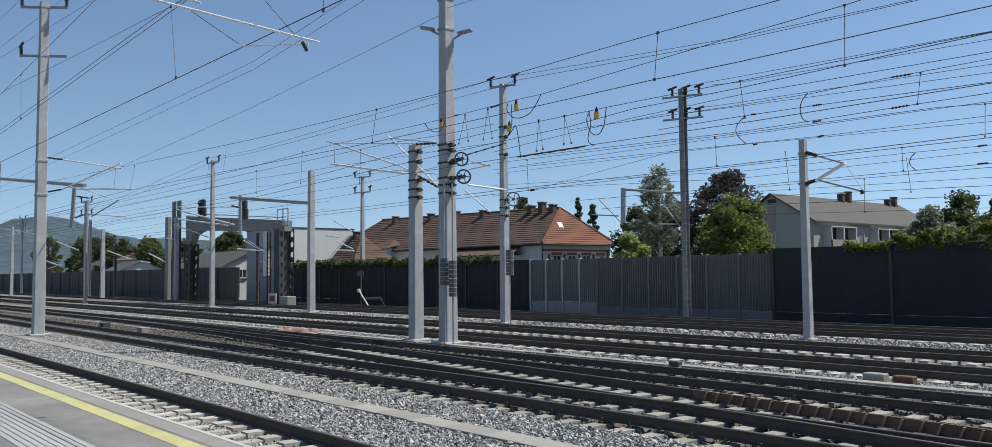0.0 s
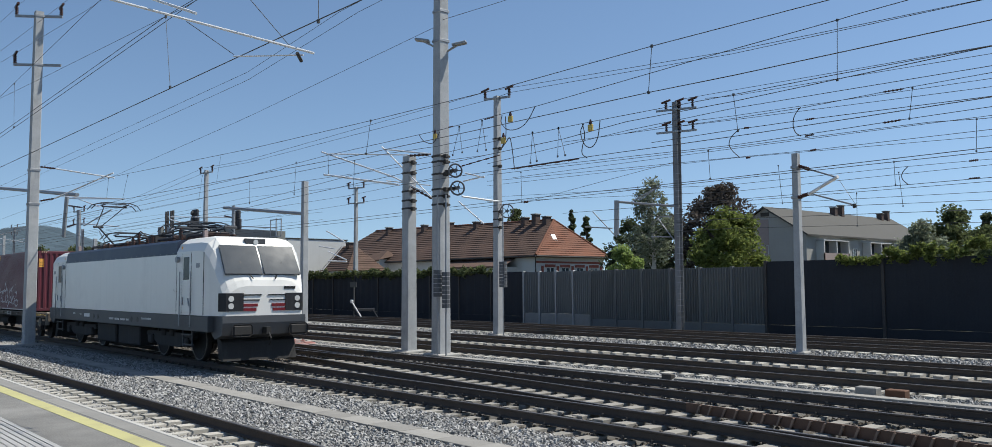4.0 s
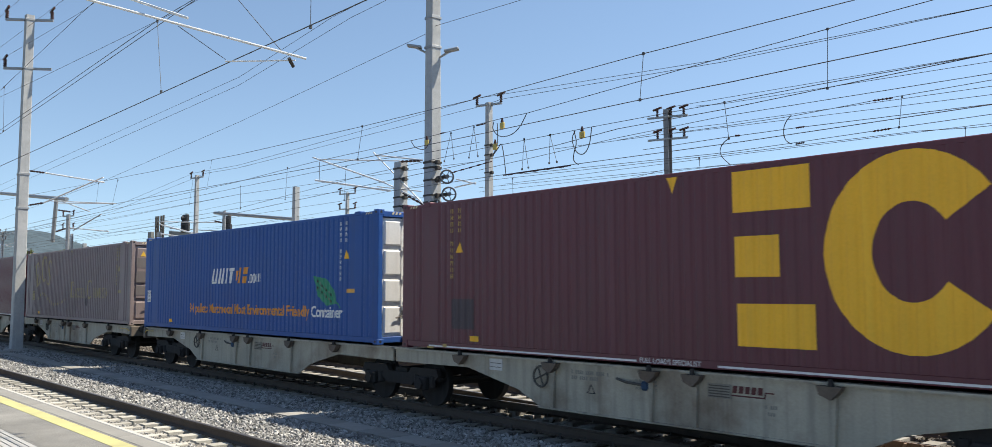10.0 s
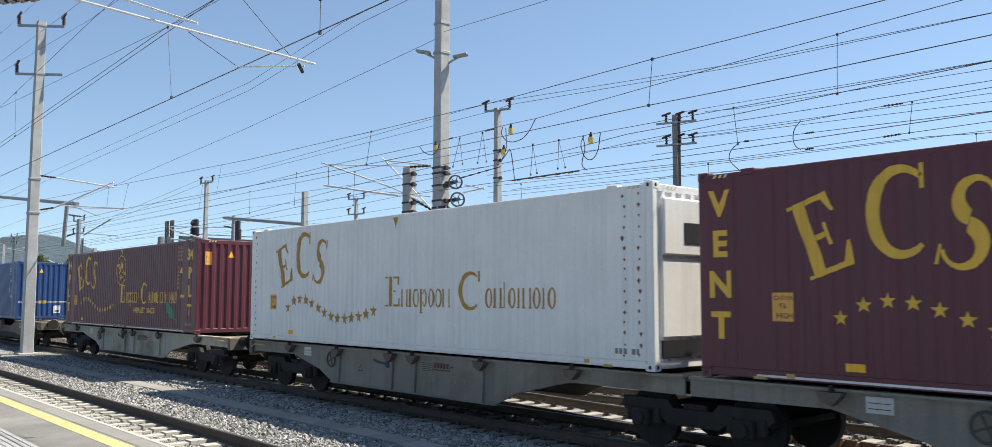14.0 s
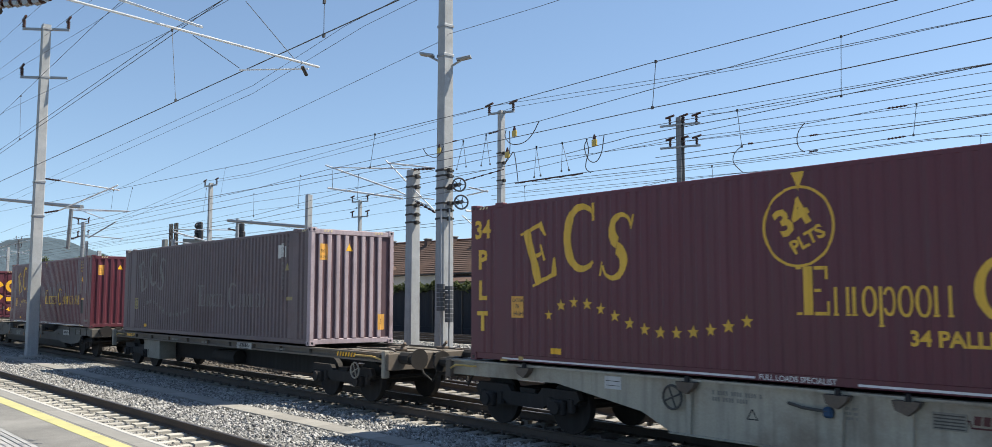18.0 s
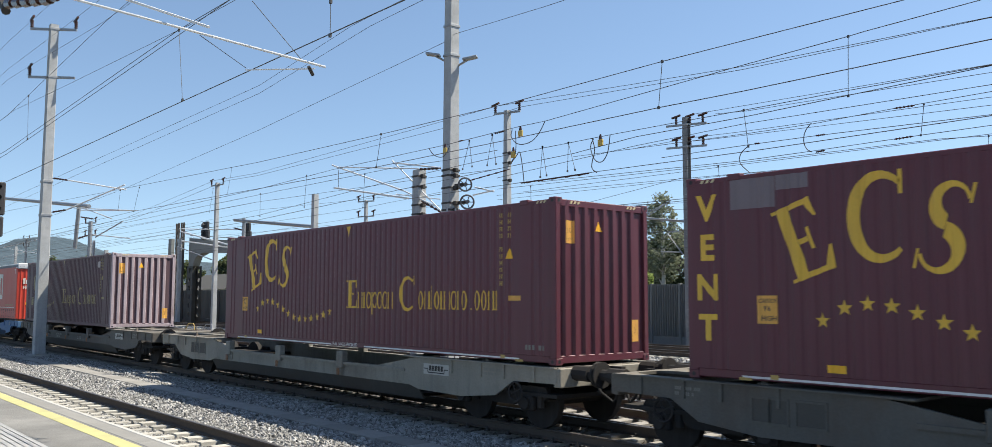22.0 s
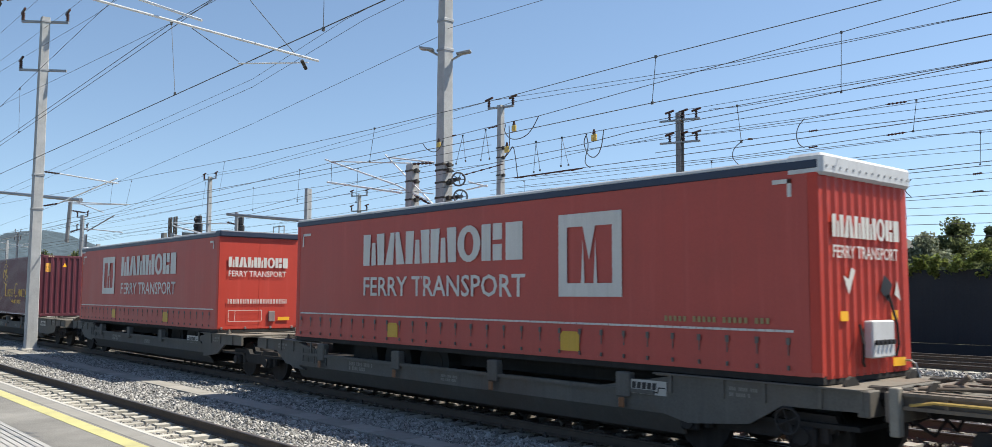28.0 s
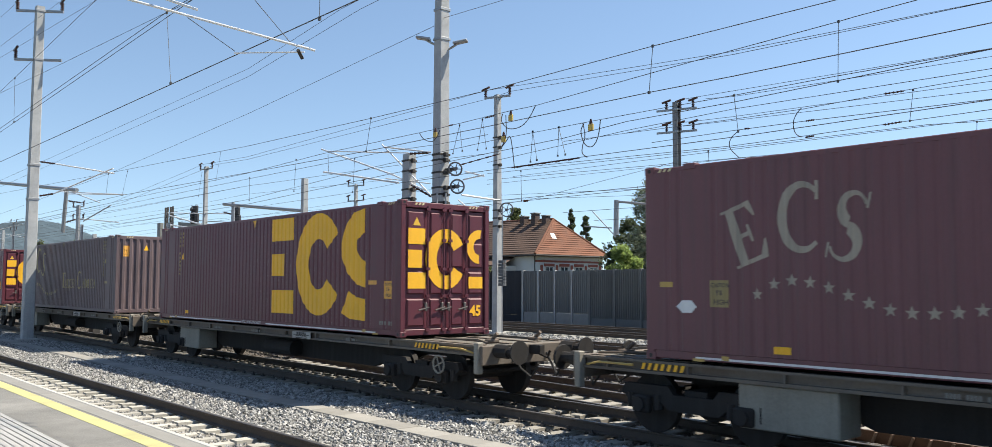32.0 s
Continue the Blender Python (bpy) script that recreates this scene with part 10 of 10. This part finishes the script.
def greyed_doors(t):
    """Bleached panels with the remains of paint, placards and stains."""
    for side in (-1, 1):
        for col in (0, 1):
            for row in range(4):
                a, b, z0, z1 = door_panel(side, col, row)
                on_door("bleached_panel", [bar(a, b, z0, z1)], M["bleached"], t, -0.017, "bleached pinkish door panel")
    a, b, z0, z1 = door_panel(-1, 0, 2)
    on_door("paint_rest", [bar(a, b, z0, z0 + 0.14)], M["maroon_pale"], t, -0.013, "rest of maroon paint")
    a, b, z0, z1 = door_panel(-1, 0, 1)
    on_door("paint_rest", [bar(a, b, z1 - 0.15, z1)], M["maroon_pale"], t, -0.013, "rest of maroon paint")
    cy, cz = (a + b) / 2, (z0 + z1) / 2 - 0.01
    plac = [(cy - 0.19, cz), (cy, cz - 0.24), (cy + 0.19, cz), (cy, cz + 0.24)]
    on_door("diamond_placard", [plac], M["black"], t, -0.010, "black and white diamond placard")
    on_door("placard_field", [[(cy - 0.18, cz), (cy - 0.12, cz - 0.075), (cy + 0.12, cz - 0.075), (cy + 0.18, cz), (cy + 0.12, cz + 0.075), (cy - 0.12, cz + 0.075)]], M["white_let"], t, -0.006)
    a, b, z0, z1 = door_panel(-1, 1, 1)
    on_door("paint_rest", [bar(a, b, z1 - 0.11, z1)], M["maroon_pale"], t, -0.013, "rest of maroon paint")
    on_door("dark_smear", [[(a + 0.05, z0 + 0.06), (a + 0.20, z0 + 0.05), (a + 0.22, z0 + 0.15), (a + 0.16, z0 + 0.27), (a + 0.09, z0 + 0.27), (a + 0.04, z0 + 0.15)]], M["dark_blot"], t, -0.013, "dark smeared stain")
    a, b, z0, z1 = door_panel(1, 1, 1)
    on_door("paint_rest", [bar(a + 0.02, b, z0, z1 - 0.14)], M["maroon_pale"], t, -0.013, "maroon patch")
    on_door("data_plate", [bar(a + 0.02, b, z1 - 0.12, z1)], M["dull_gold"], t, -0.013)
    a, b, z0, z1 = door_panel(1, 1, 0)
    on_door("lettering", text_polys("45", 0.32, a + 0.02, z0 + 0.20, bold=0.03), M["dull_gold"], t, -0.013)
    for (side, col), mm in (((-1, 0), "orange"), ((-1, 1), "dull_gold")):
        a, b, z0, z1 = door_panel(side, col, 2)
        on_door("lettering_rest", [[(a + 0.06, z1 - 0.12), (a + 0.11, z1 - 0.12), (a + 0.16, z1 - 0.28), (a + 0.10, z1 - 0.27)]], M[mm], t, -0.013, "rest of yellow lettering")
    a, b, z0, z1 = door_panel(-1, 0, 3)
    on_door("warning_sign", [[(a + 0.02, z0 + 0.12), (a + 0.30, z0 + 0.12), (a + 0.16, z0 + 0.38)]], M["black"], t, -0.013)
    on_door("sign_field", [[(a + 0.05, z0 + 0.14), (a + 0.27, z0 + 0.14), (a + 0.16, z0 + 0.34)]], M["gold"], t, -0.010)
    for side, col in ((-1, 1), (1, 0)):
        a, b, z0, z1 = door_panel(side, col, 0)
        for k in range(5):
            y = a + 0.03 + 0.055 * k
            on_door("dark_smear", [bar(y, y + 0.03, z0 + 0.16 - 0.02 * (k % 3), z1 - 0.06 - 0.05 * (k % 2), 0.05)], M["dark_blot"], t, -0.013, "dark scuff behind the handles")


def door_wear(t, seed):
    """Bleached lower door panels with dark smears."""
    for side, col, row in ((-1, 0, 0), (-1, 1, 0), (1, 0, 0), (1, 1, 0), (-1, 1, 1)):
        a, b, z0, z1 = door_panel(side, col, row)
        on_door("bleached_panel", [bar(a, b, z0, z1)], M["bleached"], t, -0.017, "bleached pale door panel")
    r = random.Random(seed)
    for y0 in (-0.88, -0.30):
        q = [bar(y0 + 0.04 * i, y0 + 0.04 * i + 0.045, 0.55 - 0.1 * r.random(), 0.63 + 0.05 * r.random()) for i in range(7)]
        part("dark_smear", decal_mesh(q, M["black"], None, lambda u, d, z: Vector((-0.012, u, z)), "dark_smear"), None, t, "dark smeared stain")


FADED = "faded maroon container with worn yellow lettering"
SWOOSH = "maroon container with yellow bows, stars and name bars"
u1 = put(maroon_big(1, 0.0, "wall"), UNIT_X[1])
scribble(u1)
put(blue_box(2, "blue", "blue corrugated container with white slanted bars"), UNIT_X[2])
u3 = put(blue_box(3, "blue", "blue corrugated container with white slanted bars"), UNIT_X[3])
for x in (-10.35, -4.35):
    side_decal("paint_patch", ("ghost3", x), [bar(x + 0.16 * i, x + 0.125 + 0.16 * i, 0.93 + 0.02 * (i % 3), 1.33 - 0.03 * (i % 2)) for i in range(6)], M["blue_pale"], u3, "row of paler blue patches", 0.0022)
u4 = put(maroon_big(4, 6.39, "door"), UNIT_X[4])
put(blue_box(5, "blue", "blue container with green leaf and orange slogan", "door", True), UNIT_X[5])
u6 = put(swoosh_box(6, "faded_grey", "faded_gold", "door", FADED + " and greyed doors", False, doors="grey_door", letdoor="ghost", ends="grey_door"), UNIT_X[6])
put(maroon_big(7, 0.0, "wall"), UNIT_X[7])
u8 = put(swoosh_box(8, "maroon", "gold", "door", SWOOSH + " and yellow doors", True, "VENT"), UNIT_X[8])
u9 = put(swoosh_box(9, "white_box", "old_gold", "wall", "white refrigerated container with orange lettering", False), UNIT_X[9])
put(swoosh_box(10, "maroon", "gold", "wall", SWOOSH + " and a roundel", True, plt=True), UNIT_X[10])
put(blue_box(11, "navy", "navy corrugated container with white slanted bars"), UNIT_X[11])
put(swoosh_box(12, "maroon", "gold", "logo", SWOOSH + ", roundel and leaf", True, plt=True), UNIT_X[12])
u13 = put(swoosh_box(13, "faded", "ghost", "wall", FADED + " and an end painted as sunlit", False, ends="sunlit_end"), UNIT_X[13])
u14 = put(swoosh_box(14, "maroon", "gold", "wall", "maroon container with yellow bows, stars and grey patches", True), UNIT_X[14])
u15 = put(swoosh_box(15, "maroon", "gold", "door", "maroon container with yellow bows, stars and a grey patch", True, "VENT"), UNIT_X[15])
put(swoosh_box(16, "maroon", "gold", "wall", SWOOSH, True), UNIT_X[16])
u17 = put(swoosh_box(17, "faded_brown", "faded_gold", "wall", FADED + " and an end painted as sunlit", False, small=True, ends="sunlit_end"), UNIT_X[17])
side_decal("placard", "pl17", [bar(-1.86, -1.56, 2.36, 2.60)], M["bleached"], u17, "pale sticker")
put(trailer(18, False), UNIT_X[18] - 0.24)
u19 = put(swoosh_box(19, "maroon", "gold", "door", SWOOSH + " and yellow doors", True, "VENT"), UNIT_X[19])
put(swoosh_box(20, "faded_dark", "faded_gold", "door", FADED + " and greyed doors", False, doors="grey_door", letdoor="ghost", ends="grey_door"), UNIT_X[20])
put(trailer(21, False), UNIT_X[21])
put(trailer(22, True), UNIT_X[22])
put(swoosh_box(23, "maroon", "gold", "wall", SWOOSH + ", roundel and leaf", True, plt=True), UNIT_X[23])
u24 = put(swoosh_box(24, "maroon_pale", "chalk", "door", "maroon container with small yellow bows and greyed doors", False, doors="grey_door", letdoor="", ends="faded_dark", small=True), UNIT_X[24])
greyed_doors(u24)
put(maroon_big(25, 6.39, "door"), UNIT_X[25])
put(swoosh_box(26, "faded", "faded_gold", "wall", FADED, False), UNIT_X[26])
put(maroon_big(27, 6.39, "door"), UNIT_X[27])

# worn paint and repairs that single containers show
r14 = random.Random(3)
side_shapes("paint_patch", "p14", [bar(-13.4 + i * 0.30, -13.30 + i * 0.30, 1.26, 1.48 + 0.012 * i * r14.random() + 0.14 * r14.random()) for i in range(38) if i % 9] + [bar(-1.91, -1.82, 0.98, 2.72), bar(-1.69, -1.61, 1.34, 2.76), bar(-1.47, -1.38, 1.34, 2.25), bar(-0.74, -0.62, 1.38, 2.72), bar(-0.22, -0.14, 2.18, 2.72)], M["patch"], u14, "short grey patch")
side_decal("dark_blot", "p6", [[(-4.82 + 0.15 * math.cos(a * 0.7854), 0.76 + 0.19 * math.sin(a * 0.7854)) for a in range(8)]], M["dark_blot"], u6, "dark overpainted blot")
side_decal("dark_patch", "p4", [bar(-12.10, -11.45, 0.42, 0.98)], M["dark_blot"], u4, "dark overpainted patch")
side_decal("dark_patch", "p14b", [bar(-1.32, -0.97, 0.56, 1.10)], M["black"], u14, "dark overpainted patch", 0.0022)
side_decal("paint_patch", "p15", [bar(-7.2, -3.85, 1.75, 2.78), bar(-12.95, -12.25, 2.38, 2.80), bar(-12.24, -11.75, 2.60, 2.80)], M["patch"], u15, "large pale grey repair patch", 0.0022)

side_decal("hazard_placard", "hex24", [[(-13.14, 0.80), (-13.05, 0.71), (-12.87, 0.71), (-12.78, 0.80), (-12.87, 0.89), (-13.05, 0.89)]], M["white_let"], u24, "white six-sided placard")
side_decal("data_plate", "dp24", [bar(-13.44, -13.20, 1.08, 1.16)], M["dull_gold"], u24)

side_decal("torn_sticker", "st13", [bar(-1.72, -1.58, 2.18, 2.52), bar(-1.54, -1.42, 2.22, 2.56), bar(-1.36, -1.28, 2.20, 2.48)], M["sticker"], u13, "torn pale sticker")
for k, u in enumerate((u8, u19)):
    door_wear(u, k)
# rust round the rivets of the white container's corner posts
rr = random.Random(9)
for xc in (-13.45, -0.62, -0.30):
    q = []
    for i in range(16):
        x, z, s = xc + 0.06 * rr.random(), 0.22 + i * 0.165 + 0.03 * rr.random(), 0.018 + 0.02 * rr.random()
        q.append([(x - s, z), (x, z - s * 1.6), (x + s, z), (x, z + s)])
    side_decal("rust_specks", ("rust", xc), q, M["latch"], u9, "rust specks round the rivets")
# the refrigerating unit in the white container's end
fr = part("cooling_unit", Geo().bbox(-0.03, 0.02, -1.02, 1.02, 0.50, 1.72, 0.02).bbox(-0.03, 0.06, -1.02, 1.02, 1.76, 2.66, 0.03), M["white_box"], u9, "white cooling unit let into the end")
part("fan_grille", Geo().box(0.055, 0.07, -0.52, -0.12, 1.95, 2.28), M["black"], fr, "dark fan grille")
part("fan_grille", Geo().box(0.055, 0.07, 0.25, 0.65, 1.95, 2.28), M["black"], fr, "dark fan grille")
part("drip_tray", Geo().box(-0.03, 0.012, -1.02, 1.02, 0.19, 0.46), M["black"], fr)

DARK, MID, LIGHT = "dark grey pocket wagon with open end platforms", "grey-brown pocket wagon with open end platforms", "pale grey fish-bellied container wagon"
put(flat_wagon(0, -18.9, -15.2, "dusty brown flat container wagon"), 40.06)
put(pocket_wagon([(0, -18.85, -4.5, -14.3)], "wag_dark", DARK), 19.70)
put(fish_wagon([(0, -16.1, -3.2, -11.3)], LIGHT), -0.42)
put(fish_wagon([(0, -14.15, -4.3, -9.9), (-14.25, -28.35, -18.2, -24.2)], "pale grey articulated fish-bellied wagon"), -17.52)
put(fish_wagon([(0, -14.1, -4.6, -10.2), (-14.2, -28.3, -18.4, -24.2)], "pale grey articulated fish-bellied wagon"), -47.18)
put(fish_wagon([(0, -14.1, -4.6, -10.2), (-14.2, -28.3, -18.4, -24.2)], "grimy grey articulated fish-bellied wagon", "wag_grime"), -76.95)
put(fish_wagon([(0, -16.6, -5.0, -11.6)], LIGHT), -106.63)
put(pocket_wagon([(0, -19.2, -4.6, -14.6)], "wag_brown", "dusty brown pocket wagon with open end platforms"), -126.70)
put(fish_wagon([(0, -16.9, -5.4, -11.6)], LIGHT), -146.94)
put(flat_wagon(0, -18.0, -14.4, "dusty brown flat container wagon"), -166.0)
put(pocket_wagon([(0, -19.0, -4.5, -14.4)], "wag_dusk", "dark olive-grey pocket wagon with open end platforms"), -186.8)
put(pocket_wagon([(0, -19.2, -4.5, -14.5)], "wag_dusk", "dark olive-grey pocket wagon with open end platforms", False), -206.9)
put(pocket_wagon([(0, -18.6, -4.5, -14.2)], "wag_mid", MID), -227.4)
put(pocket_wagon([(0, -19.0, -4.5, -14.4)], "wag_dusk", "dark olive-grey pocket wagon with open end platforms"), -247.15)
put(pocket_wagon([(0, -16.3, -2.6, -14.0), (-16.9, -33.8, -19.2, -31.0)], "wag_blue", "blue articulated pocket wagon with scalloped sills", False, True), -267.1)
put(flat_wagon(0, -18.9, -14.8, "dusty brown flat container wagon"), -301.65)
put(pocket_wagon([(0, -16.5, -3.2, -14.0), (-17.5, -33.5, -20.2, -30.6)], "wag_dusk", "dark olive-grey articulated pocket wagon"), -320.9)
put(pocket_wagon([(0, -19.1, -4.5, -14.4)], "wag_dusk", "dark olive-grey pocket wagon with open end platforms"), -355.75)
put(flat_wagon(0, -17.6, -13.9, "dusty brown flat container wagon"), -375.9)
put(flat_wagon(0, -17.6, -14.0, "dusty brown flat container wagon"), -396.0)
put(flat_wagon(0, -17.3, -14.0, "dusty brown flat container wagon"), -414.85)
put(flat_wagon(0, -17.3, -14.0, "dusty brown flat container wagon"), -433.4)


# ---- what moves ----
def motions():
    for ob, x in TRAIN:
        z = ob.location.z
        walk(ob, [(t, pose(x + run, TRAIN_Y, z)) for t, run in RUN])


motions()
